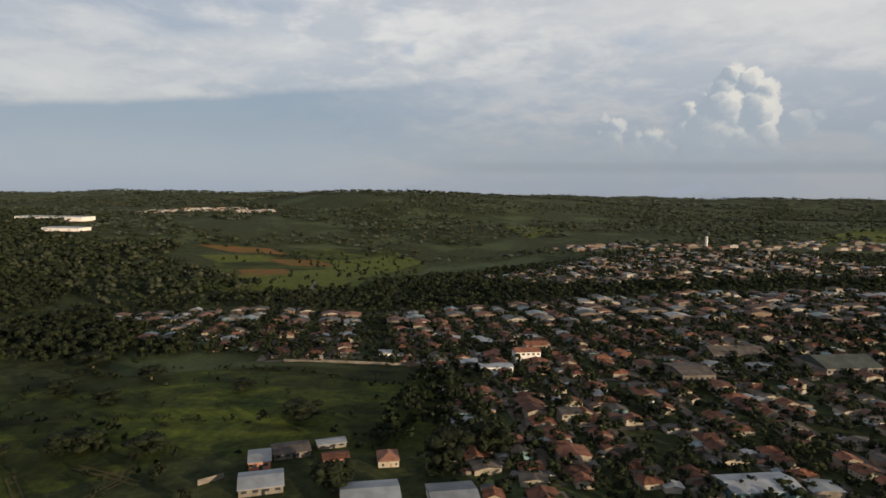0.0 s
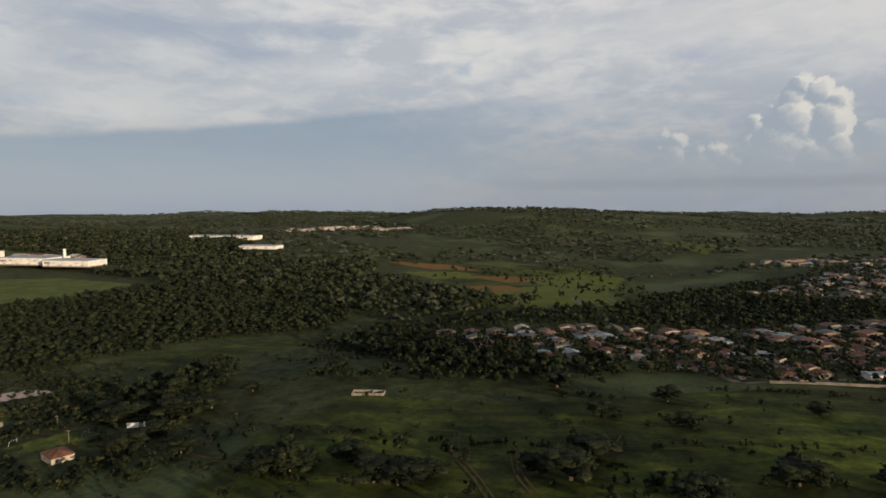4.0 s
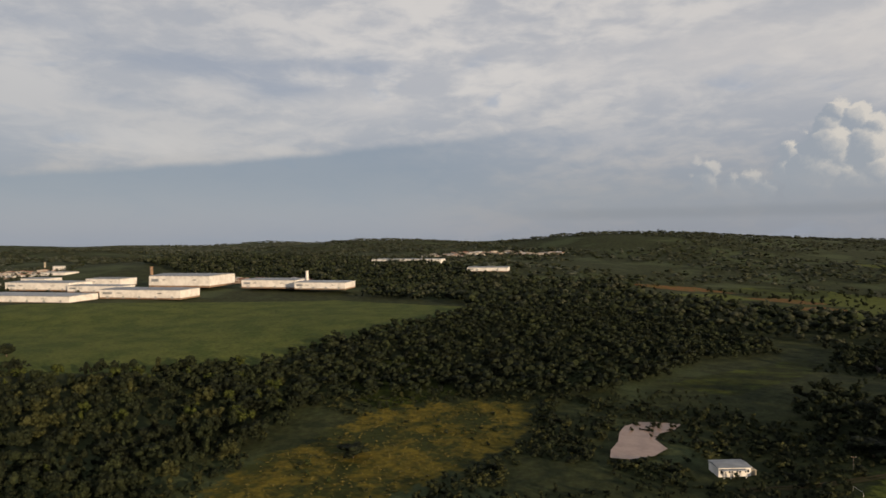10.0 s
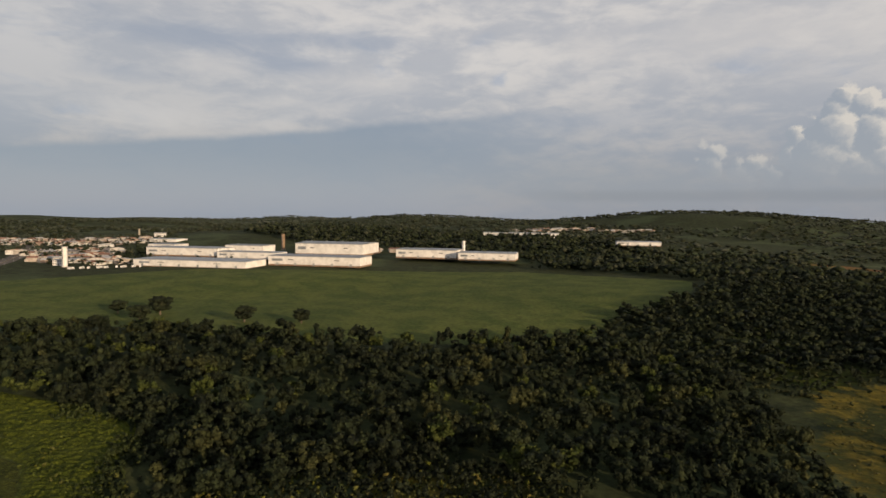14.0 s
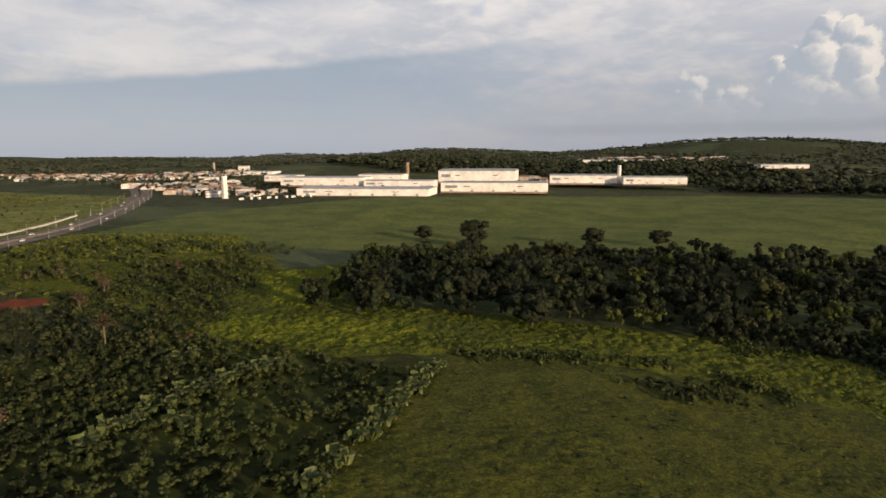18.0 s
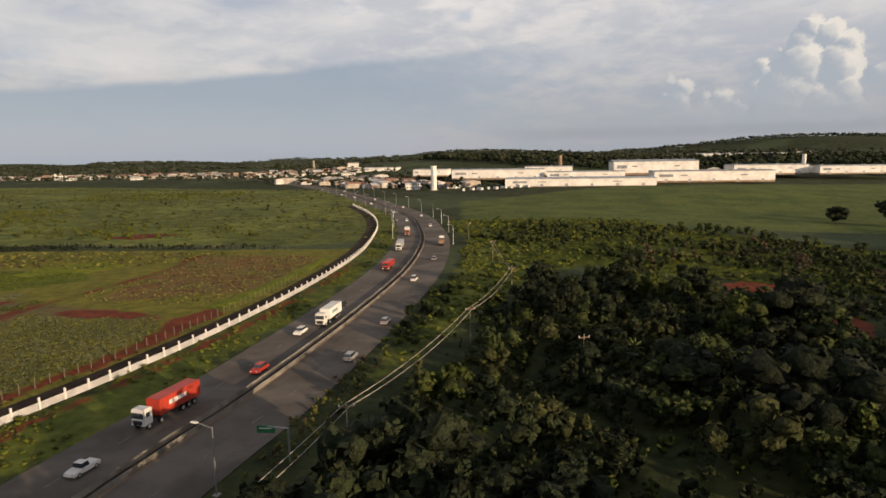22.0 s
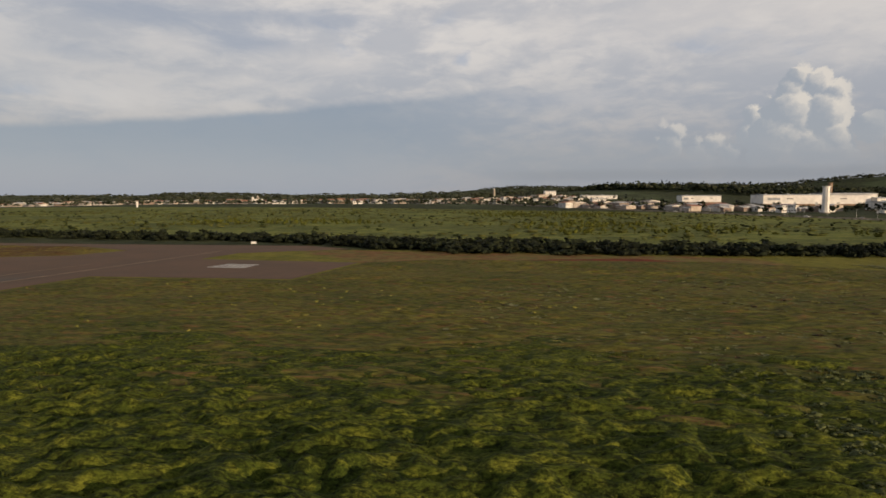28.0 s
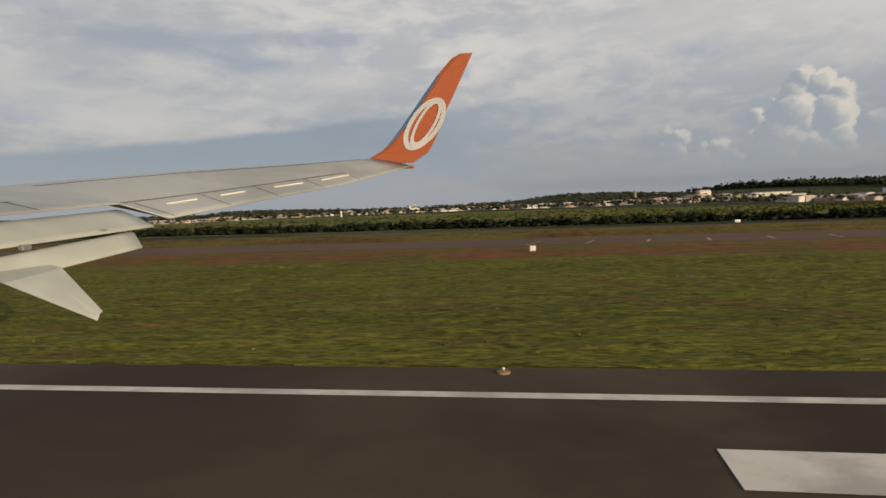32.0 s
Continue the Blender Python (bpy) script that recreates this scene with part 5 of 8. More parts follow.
woods("plant_rows", "rows of pale broad-leaved plants across the bush field", LEAFY, 1.75, 0.85, [[(-729.8, 83.5), (-725.3, 90.8), (-724.9, 89.5), (-729.4, 82.2)], [(-713.0, 67.3), (-706.7, 63.9), (-706.9, 62.7), (-713.2, 66.1)], [(-720.2, 58), (-718.7, 68), (-717.2, 76), (-710, 91), (-708.4, 90), (-715.4, 75), (-716.8, 67), (-718.4, 58)], [(-692, 55), (-690.6, 67), (-689, 77), (-686, 95), (-684.4, 94), (-687.2, 77), (-688.8, 67), (-690.4, 55)]], 195, 0.9, M_BROAD, spread=(0.5, 1.3))

woods("meadow_tussocks", "darker grass tussocks scattered over the pasture rise", RANK, 0.35, 2.2,
      [[(-700, 92), (-668, 102), (-645, 101), (-622, 95), (-604, 76), (-596, 58), (-600, 34), (-690, 34)]], 198, 0.6, M_LEAF, squash=(1.4, 2.8), glades=9.0, spread=(0.3, 1.5))
woods("wild_herbs", "broad-leaved weeds rising through the wild growth", RANK, 0.55, 1.5,
      [[(-717, 111), (-692, 115), (-662, 118), (-635, 122), (-617, 118), (-607, 93), (-594, 74), (-604, 80), (-622, 98), (-645, 104), (-668, 105), (-692, 100), (-705, 94)]], 199, 0.7, M_LIME, squash=(1.2, 2.4), glades=7.0, spread=(0.3, 1.4))

for spot in ([(-733, 117), (-712, 118), (-689.5, 117.5), (-692, 107), (-698, 99), (-712, 96), (-727, 97.5), (-733, 103)], [(-749, 154), (-735, 172), (-722, 184), (-716, 168), (-716, 140), (-718, 121), (-730, 126)]):
    sward("lush_growth", "vivid lime-green growth catching the low sun", spot, 0.45, 0.38,
          lambda x, y: 0.45 + 0.55 * lumps(x, y, 6.0, 21), 1.0, M_TURF_BRIGHT, 0.10)
woods("clearing_scrub", "dark scattered scrub between the highway and the clearing", LOW, 2.3, 3.4,
      [[(-835, 160), (-826, 200), (-760, 208), (-742, 152), (-746, 128), (-774, 134), (-801, 134)]], 301, 0.75, M_SHRUB, glades=14.0, spread=(0.3, 1.5))
woods("plain_scrub", "dark low scrub in bands over the plain", LOW, 1.3, 3.4,
      [[(-1062, 213), (-1033, 250), (-988, 213), (-984, 172), (-1012, 168), (-1040, 163)], [(-973, 172), (-928, 185), (-894, 168), (-898, 156), (-936, 152), (-972, 150)],
       [(-1091, 351), (-1001, 373), (-992, 321), (-1069, 287)], [(-1200, 230), (-1120, 250), (-1100, 215), (-1190, 190)]], 311, 0.7, M_LUSH, glades=18.0, squash=(0.9, 1.8), spread=(0.3, 1.4))

# ---------------------------------------------------------------- industrial estate
def warehouse(name, label, x0, x1, y0, depth, base, top, docks=0, bands=True, roof_rise=0.6):
    """A long white shed with a shallow metal roof."""
    w, h = x1 - x0, top - base
    t = thing(name, label, "warehouse", ((x0 + x1) / 2, y0 + depth / 2, base))
    part("wall", bm_box(w, depth, h), M_WHITE, t)
    bm = bm_profile([(-depth / 2 - 0.3, h - 0.05), (-depth / 2 - 0.3, h + 0.25), (0, h + roof_rise), (depth / 2 + 0.3, h + 0.25), (depth / 2 + 0.3, h - 0.05)], w + 0.6)
    part("roof", bm, M_METAL, t)
    if bands:
        part("plinth", bm_box(w + 0.1, depth + 0.1, h * 0.16), M_BRICK, t, "reddish-brown base course")
        part("sign_panel", bm_box(min(9.0, w * 0.12), 0.12, h * 0.24, (-w * 0.40, -depth / 2 - 0.03, h * 0.5)), M_METAL, t, "grey sign panel")
    first = None
    n = max(2, int(w / 40))
    for i in range(n):
        x = -w / 2 + (i + 0.5) * w / n
        if first is None:
            first = part("window", bm_box(w / n * 0.12, 0.16, h * 0.06, (0, -depth / 2, h * 0.62)), M_GLASS, t)
            first.location.x = x
        else:
            share("window", first, t, pose(x, 0, 0))
    door = None
    for i in range(docks):
        x = -w / 2 + (i + 0.5) * w / docks
        if door is None:
            door = part("loading_door", bm_box(1.7, 0.2, 2.2, (0, -depth / 2, 0.25)), M_STEEL, t, "grey roller door")
            door.location.x = x
        else:
            share("loading_door", door, t, pose(x, 0, 0))
    for i in range(max(1, int(w / 16))):
        if i == 0:
            vent = part("roof_vent", bm_box(0.9, 0.9, 0.7, (0, 0, h + roof_rise - 0.15), 0.08), M_STEEL, t)
            vent.location.x = -w / 2 + 6
        else:
            share("roof_vent", vent, t, pose(-w / 2 + 6 + i * 15, 0, 0))
    return t


warehouse("warehouse", "long low white warehouse facing the green field", -846, -753, 408, 30, 0.3, 5.8, 6)
warehouse("warehouse", "white warehouse with a flat front beside the field", -750, -676, 436, 26, 1.5, 8.8, 5)
warehouse("warehouse", "tall white factory hall standing above its neighbours", -768, -704, 520, 44, 4, 14.6, 0, roof_rise=1.4)
warehouse("warehouse", "white hall with a stepped roof near the white stack", -676, -622, 528, 30, 3, 10.6, 4)
warehouse("warehouse", "long white shed at the wood's edge", -618, -570, 518, 26, 3.2, 9.4, 4)
warehouse("warehouse", "broad white shed behind the water tower", -892, -822, 482, 28, 3.0, 10.4, 5)
warehouse("warehouse", "grey-white shed with a flat roof", -838, -800, 520, 24, 4.0, 11.5, 0)
warehouse("warehouse", "low white annexe between the halls", -820, -764, 478, 18, 2.2, 8.2, 3)
warehouse("warehouse", "white depot by the roundabout", -935, -905, 540, 22, 4.0, 10.0, 0)
warehouse("warehouse", "bright white factory on the hillside", -640, -545, 800, 30, 13, 19.5, 0)
warehouse("warehouse", "small white plant on the wooded slope", -482, -440, 640, 22, 12.5, 16.6, 2)
warehouse("warehouse", "white roadside hall in the suburb", -1010, -975, 640, 22, 6.0, 10.5, 0)


def stack_tower(name, label, x, y, base, top, r, material, cap):
    t = thing(name, label, "tower", (x, y, base))
    part("shaft", bm_rod(r, top - base, n=20, top=r * 0.94), material, t, smooth=False)
    part("collar", bm_rod(r * 1.12, 0.5, (0, 0, top - base - 0.5), n=20), cap, t)
    part("ladder", bm_box(0.25, 0.12, (top - base) * 0.9, (0, -r, 0.5)), M_STEEL, t)
    part("footing", bm_rod(r * 1.35, 0.5, (0, 0, -0.2), n=20), M_CONCRETE, t)


stack_tower("water_tower", "white cylindrical water tower by the highway", -889, 389, 0.2, 15.1, 1.9, M_WHITE, M_WHITE)
stack_tower("water_tower", "slim white water tower behind the halls", -619, 547, 3, 18.3, 1.5, M_WHITE, M_WHITE)
stack_tower("chimney", "brown rendered chimney above the factory roofs", -809, 578, 5, 20.8, 1.8, M_BRICK, M_BRICK)
stack_tower("water_tower", "white water tower far out over the town", 250, 740, 0, 11.0, 1.6, M_WHITE, M_WHITE)

# ---------------------------------------------------------------- the town
LEAN_T = radians(11)
CA, SA = math.cos(LEAN_T), math.sin(LEAN_T)


def town_xy(u, v):
    return u * CA - v * SA, u * SA + v * CA


def house_kind(w, d, h, rise, wall, roof, hip=False, flat=False, annex=False):
    """A small house, its front to -y, built once and then copied."""
    t = thing("house", "small one-storey house with a tiled roof in the town", "house", (0, 0, -400), group="town houses")
    part("wall", bm_box(w, d, h + 0.5, (0, 0, -0.5)), wall, t)
    o = 0.22
    if flat:
        bm = bm_box(w + 0.2, d + 0.2, 0.16, (0, 0, h))
        bm_box(w - 0.1, d - 0.1, 0.05, (0, 0, h + 0.15), bm=bm)
    elif hip:
        bm = bmesh.new()
        a, b = w / 2 + o, d / 2 + o
        r = max(0.0, b - a * 0.9) if d > w else 0.0
        low = [bm.verts.new((x, y, h - 0.05)) for x, y in ((-a, -b), (a, -b), (a, b), (-a, b))]
        e0, e1 = bm.verts.new((0, -r - 0.01, h + rise)), bm.verts.new((0, r + 0.01, h + rise))
        for f in ((low[0], low[1], e0), (low[1], low[2], e1, e0), (low[2], low[3], e1), (low[3], low[0], e0, e1), low[::-1]):
            bm.faces.new(f)
    else:
        bm = bm_profile([(-d / 2 - o, h - 0.08), (-d / 2 - o, h + 0.04), (0, h + rise), (d / 2 + o, h + 0.04), (d / 2 + o, h - 0.08), (0, h + rise - 0.14)], w + 2 * o)
        g = bm_profile([(-d / 2, h), (0, h + rise - 0.1), (d / 2, h)], w - 0.06)
        part("gable", g, wall, t)
    part("roof", bm, roof, t)
    part("door", bm_box(0.45, 0.06, 1.05, (w * 0.1, -d / 2 - 0.01, 0)), M_BRICK, t, "brown wooden door")
    first = part("window", bm_box(0.55, 0.06, 0.5, (0, -d / 2 - 0.01, 0.55)), M_GLASS, t)
    first.location.x = -w * 0.28
    share("window", first, t, pose(w * 0.36, 0, 0))
    side = part("window", bm_box(0.06, 0.6, 0.5, (w / 2 + 0.01, 0, 0.55)), M_GLASS, t)
    share("window", side, t, pose(-w - 0.02, 0.6, 0))
    if annex:
        part("lean_to", bm_profile([(-d / 2 - 1.6, h * 0.72), (-d / 2, h * 0.95), (-d / 2, h * 0.88), (-d / 2 - 1.6, h * 0.65)], w * 0.8), M_FIBRE, t, "grey lean-to roof")
        for s in (-w * 0.36, w * 0.36):
            part("post", bm_rod(0.06, h * 0.68, (s, -d / 2 - 1.5, 0)), M_CONCRETE, t)
    return t


KINDS = [house_kind(4.6, 6.2, 1.65, 1.0, M_CREAM, M_TILE), house_kind(5.4, 5.6, 1.7, 1.1, M_PLASTER, M_TILE, annex=True), house_kind(4.2, 7.0, 1.6, 0.7, M_CREAM, M_FIBRE),
         house_kind(5.0, 6.4, 1.75, 1.2, M_CREAM, M_TILE, hip=True), house_kind(4.4, 5.2, 1.6, 0.6, M_TEAL, M_FIBRE, annex=True), house_kind(5.2, 7.2, 1.8, 0.5, M_PLASTER, M_METAL),
         house_kind(4.8, 5.8, 3.1, 0.8, M_CREAM, M_TILE), house_kind(4.6, 4.8, 1.9, 0.4, M_WHITE, M_FIBRE, flat=True)]
LABELS = ["cream house with a faded clay-tile gable roof", "weathered plaster house with tile roof and lean-to", "long cream house under grey fibre-cement sheets", "cream house with a hipped clay-tile roof",
          "blue-green house with a grey roof and lean-to", "plastered workshop under a pale metal roof", "two-storey cream house with a tiled roof", "white flat-roofed house in the town"]
for kind, words in zip(KINDS, LABELS):
    tagged(kind, words)

TOWN = [(-2, 116), (-14, 190), (-22, 218), (-73, 224), (-100, 240), (-190, 268), (-236, 325), (-123, 343), (-4, 345), (120, 390), (330, 440), (520, 440), (440, 90), (60, 80)]
OUTER = [(-12, 480), (60, 560), (141, 660), (420, 760), (700, 780), (620, 570), (250, 470), (80, 430)]
STREETS_U = [-140, -115, -90, -65, -40, -14.5, 18.9, 39.5, 63, 88, 113, 138, 163, 188, 213, 240, 270, 300, 330, 360, 390, 420, 450]
STREETS_V = [110, 150, 190, 231, 270, 310, 350, 395, 440, 490, 540, 600, 660]
r_town = np.random.default_rng(5)
near_spots, far_spots = [], []
for u0, u1 in zip(STREETS_U, STREETS_U[1:]):
    for v0, v1 in zip(STREETS_V, STREETS_V[1:]):
        v = v0 + 4
        while v < v1 - 3:
            for k, u in enumerate((u0 + 5.4, u1 - 5.4)):
                if u1 - u0 < 21 and k and r_town.random() < 0.3:
                    continue
                x, y = town_xy(u + r_town.uniform(-0.9, 0.9), v + r_town.uniform(-0.8, 0.8))
                if float(max(inside(np.array([x]), np.array([y]), TOWN)[0], inside(np.array([x]), np.array([y]), OUTER)[0])) < 1.5 or r_town.random() < (0.16 if y < 400 else 0.45):
                    continue
                face = 11 + (90 if k else -90) + (180 if r_town.random() < 0.1 else 0)
                (near_spots if y < 292 and x < 160 and x > -130 else far_spots).append((x, y, face + r_town.uniform(-7, 7)))
            v += r_town.uniform(5.6, 7.4)
used = set()
for i, (x, y, a) in enumerate(near_spots):
    j = int(r_town.choice(8, p=[0.27, 0.20, 0.10, 0.20, 0.06, 0.06, 0.06, 0.05]))
    k = r_town.uniform(0.80, 1.12)
    m = pose(x, y, floor_at(x, y), rz=a) @ Matrix.Diagonal((k, k * r_town.uniform(0.9, 1.1), r_town.uniform(0.85, 1.0), 1))
    if j not in used:
        KINDS[j].matrix_basis = m
        used.add(j)
    else:
        copy_thing(KINDS[j], m)


def blocks(w, d, h, rise):
    """Wall and roof templates for houses that stay far off."""
    c = np.array([(sx * w / 2, sy * d / 2, z) for z in (-1, h) for sx, sy in ((-1, -1), (1, -1), (1, 1), (-1, 1))])
    f = np.array([(0, 1, 5, 4), (1, 2, 6, 5), (2, 3, 7, 6), (3, 0, 4, 7)])
    a, b = w / 2 + 0.2, d / 2 + 0.2
    e = np.array([(-a, -b, h), (a, -b, h), (a, 0, h + rise), (-a, 0, h + rise), (a, b, h), (-a, b, h), (-a, 0, h), (a, 0, h)])
    g = np.array([(0, 1, 2, 3), (3, 2, 4, 5), (0, 3, 6, 6), (6, 3, 5, 5)])[:2]
    ends = np.array([(-w / 2, -b, h), (-w / 2, b, h), (-w / 2, 0, h + rise), (w / 2, -b, h), (w / 2, b, h), (w / 2, 0, h + rise)])
    return (c, f), (e, g), (ends, np.array([(0, 2, 1), (3, 4, 5)]))


def island(name, colours, rough=0.9):
    """A surface whose tone changes from house to house."""
    m, n, b = stock(name)
    g = n.add("ShaderNodeNewGeometry")
    ramp = n.add("ShaderNodeValToRGB")
    ramp.color_ramp.interpolation = "CONSTANT"
    while len(ramp.color_ramp.elements) < len(colours):
        ramp.color_ramp.elements.new(0.5)
    for i, (e, c) in enumerate(zip(ramp.color_ramp.elements, colours)):
        e.position, e.color = i / len(colours), (*c, 1)
    n.link(g.outputs["Random Per Island"], ramp.inputs[0])
    stain = n.step(n.noise(g.outputs["Position"], 0.7, 4.0, 0.65), 0.3, 0.7)
    n.link(n.mix(1.0, ramp.outputs[0], n.mix(stain, (0.6, 0.6, 0.6), (1.1, 1.1, 1.1)), "MULTIPLY"), b.inputs["Base Color"])
    b.inputs["Roughness"].default_value = rough
    return m


M_FAR_WALL = island("far_walls", [(0.27, 0.23, 0.19), (0.17, 0.14, 0.115), (0.42, 0.39, 0.35), (0.13, 0.11, 0.095), (0.24, 0.17, 0.12), (0.18, 0.15, 0.12)])
M_FAR_ROOF = island("far_roofs", [(0.22, 0.085, 0.052), (0.13, 0.070, 0.050), (0.10, 0.10, 0.10), (0.25, 0.105, 0.065), (0.14, 0.14, 0.14), (0.075, 0.065, 0.060), (0.36, 0.37, 0.38), (0.11, 0.055, 0.040), (0.22, 0.28, 0.30)])
M_PALE_WALL = island("pale_walls", [(0.52, 0.49, 0.45), (0.38, 0.34, 0.30), (0.66, 0.64, 0.60), (0.26, 0.20, 0.16), (0.44, 0.37, 0.31), (0.55, 0.52, 0.47)])
M_PALE_ROOF = island("pale_roofs", [(0.34, 0.15, 0.09), (0.40, 0.40, 0.40), (0.24, 0.11, 0.07), (0.55, 0.54, 0.52), (0.20, 0.18, 0.17), (0.40, 0.20, 0.12)])
FAR_KINDS = [blocks(4.6, 6.4, 1.7, 1.0), blocks(5.4, 7.4, 1.8, 0.8), blocks(4.2, 5.4, 1.6, 0.6), blocks(6.4, 9.0, 2.6, 0.8)]


def settlement(name, label, spots, seed, size=1.0, wall=M_FAR_WALL, roof=M_FAR_ROOF):
    """Far houses of one district, walls and roofs."""
    r = np.random.default_rng(seed)
    walls, roofs = Soup(), Soup()
    spots = np.array(spots)
    pick = r.integers(len(FAR_KINDS), size=len(spots))
    for k, (c, e, ends) in enumerate(FAR_KINDS):
        q = spots[pick == k]
        if not len(q):
            continue
        place = np.stack([q[:, 0], q[:, 1], lift(q[:, 0], q[:, 1])], -1)
        s = np.repeat(r.uniform(0.8, 1.2, (len(q), 1)) * size, 3, 1)
        turn = np.radians(q[:, 2])
        walls.add(c, place, s, turn)
        walls.add(ends, place, s, turn)
        roofs.add(e, place, s, turn)
    t = thing(name, label, "houses", kind="stuff")
    for ob in (walls.build("wall", wall, False), roofs.build("roof", roof, False)):
        ob.parent = t
        tagged(ob, kind="stuff")


settlement("far_town_houses", "tightly packed small houses with tile and grey roofs", far_spots, 1)


def cluster(x, y, rx, ry, n, seed, turn=0):
    r = np.random.default_rng(seed)
    a, d = r.uniform(0, 6.283, n), np.sqrt(r.uniform(0, 1, n))
    return [(x + rx * math.cos(p) * q, y + ry * math.sin(p) * q, turn + r.choice([0, 90]) + r.uniform(-5, 5)) for p, q in zip(a, d)]


yard_spots = []
for x, y, a in near_spots:
    for i in range(2):
        b = r_town.uniform(0, 6.283)
        yard_spots.append((x + 4.6 * math.cos(b), y + 4.6 * math.sin(b), a + r_town.uniform(-20, 20)))
settlement("yard_sheds", "small makeshift sheds and lean-tos in the back yards", yard_spots, 7, 0.42)
settlement("hill_village", "cluster of red-roofed houses on the far hillside", cluster(-545, 1185, 75, 34, 110, 2, 20) + cluster(-430, 1130, 40, 18, 30, 3) + cluster(-610, 1130, 40, 20, 26, 4), 2, 1.5, M_PALE_WALL, M_PALE_ROOF)
settlement("wood_edge_houses", "scattered pale houses among the trees", cluster(-200, 300, 45, 22, 26, 5), 3, 0.9)
settlement("far_quarter", "hazy outer quarter of low houses", cluster(200, 740, 130, 40, 60, 8, 11) + cluster(430, 790, 140, 50, 60, 9, 11), 4, 1.2)
settlement("suburb_houses", "low pale houses of the suburb behind the plain", cluster(-1130, 640, 130, 60, 190, 10, 30) + cluster(-1330, 640, 160, 60, 190, 11, 30) + cluster(-985, 500, 55, 40, 70, 12, 30) + cluster(-1560, 640, 140, 70, 120, 13), 5, 1.2, M_PALE_WALL, M_PALE_ROOF)
settlement("roadside_houses", "mixed pale houses and sheds by the highway bend", cluster(-935, 450, 32, 34, 46, 14, 30) + cluster(-890, 430, 22, 20, 20, 15, 30) + cluster(-700, 610, 60, 14, 24, 16), 6, 1.15, M_PALE_WALL, M_PALE_ROOF)

for n, u in enumerate(STREETS_U[4:15]):
    line = [Vector((*town_xy(u, v), 0)) for v in range(120 if u > 30 else 232, 480, 12)]
    tagged(part("street", ribbon(line, -1.5, 1.5, 0.12), M_ASPHALT), "narrow worn asphalt street between houses", "street", kind="structure")
for v in STREETS_V[:8]:
    line = [Vector((*town_xy(u, v), 0)) for u in range(-38 if v > 230 else 20, 330, 12)]
    tagged(part("street", ribbon(line, -1.3, 1.3, 0.10), M_ASPHALT), "narrow worn asphalt street between houses", "street", kind="structure")


def yard_wall(label, pts, h=1.1, material=M_PLASTER):
    t = thing("garden_wall", label, "wall")
    for (ax, ay), (bx, by) in zip(pts, pts[1:]):
        L, a = math.hypot(bx - ax, by - ay), math.degrees(math.atan2(by - ay, bx - ax))
        ob = part("panel", bm_box(L, 0.16, h + 0.6, (0, 0, -0.6)), material, t)
        z = min(floor_at(ax, ay), floor_at(bx, by))
        ob.matrix_basis = pose((ax + bx) / 2, (ay + by) / 2, z, rz=a)


yard_wall("long pale boundary wall between pasture and town", [(-74, 219), (-60, 218.4), (-45, 217.5), (-30, 216.6), (-20, 216)], 1.0)
yard_wall("rough wall round the farm yard", [(-58, 117.5), (-54, 121)], 1.2)


def hall(name, label, x, y, w, d, h, turn, wall, roof, rise=0.7, storeys=1, category="building"):
    """A larger building with rows of windows."""
    t = thing(name, label, category, (x, y, floor_at(x, y)), turn)
    part("wall", bm_box(w, d, h + 0.8, (0, 0, -0.8)), wall, t)
    part("roof", bm_profile([(-d / 2 - 0.25, h - 0.05), (-d / 2 - 0.25, h + 0.08), (0, h + rise), (d / 2 + 0.25, h + 0.08), (d / 2 + 0.25, h - 0.05)], w + 0.5), roof, t)
    n = max(2, int(w / 1.8))
    pane = None
    for s in range(storeys):
        for i in range(n):
            m = pose(-w / 2 + (i + 0.5) * w / n, -d / 2, h * (s + 0.45) / storeys)
            if pane is None:
                pane = part("window", bm_box(w / n * 0.5, 0.08, h / storeys * 0.32), M_GLASS, t)
                pane.matrix_basis = m
            else:
                share("window", pane, t, m)
    part("door", bm_box(0.7, 0.1, 1.15, (w * 0.05, -d / 2, 0)), M_DARK, t)
    return t


hall("town_building", "white two-storey building with a red tiled roof", 14, 221, 9, 6, 4.0, 11, M_WHITE, M_TILE, 1.0, 2)
hall("town_building", "long white building with arched openings", 3, 207, 11, 5, 2.2, 11, M_WHITE, M_METAL, 0.3)
hall("town_building", "cream building with a terracotta roof and upper floor", 18, 234, 8, 6, 3.4, 11, M_CREAM, M_TILE, 1.1, 2)
hall("town_building", "white walled building at the pasture's corner", -36, 229, 9, 5, 1.9, 8, M_WHITE, M_METAL, 0.4)
hall("town_building", "tan two-storey house with a flat top", 22, 162, 5.5, 5, 3.4, 11, M_CREAM, M_FIBRE, 0.3, 2)
hall("town_building", "teal-walled yard building on the main street", 56, 128, 15, 8, 2.0, 11, M_TEAL, M_METAL, 0.8)
hall("town_building", "dark-roofed sports hall among the houses", 118, 216, 20, 16, 2.6, 11, M_PLASTER, M_DARKROOF, 2.6)
hall("town_building", "grey-roofed hall in the town", 66, 206, 11, 14, 3.2, 11, M_PLASTER, M_FIBRE, 1.0)
hall("town_building", "grey barrel-roofed market hall", 90, 232, 20, 12, 2.4, 5, M_PLASTER, M_FIBRE, 1.8)
hall("shed", "blue-white metal-roofed farm shed", -45, 118, 8.5, 7.5, 1.5, 20, M_PLASTER, M_METAL, 0.9, category="shed")
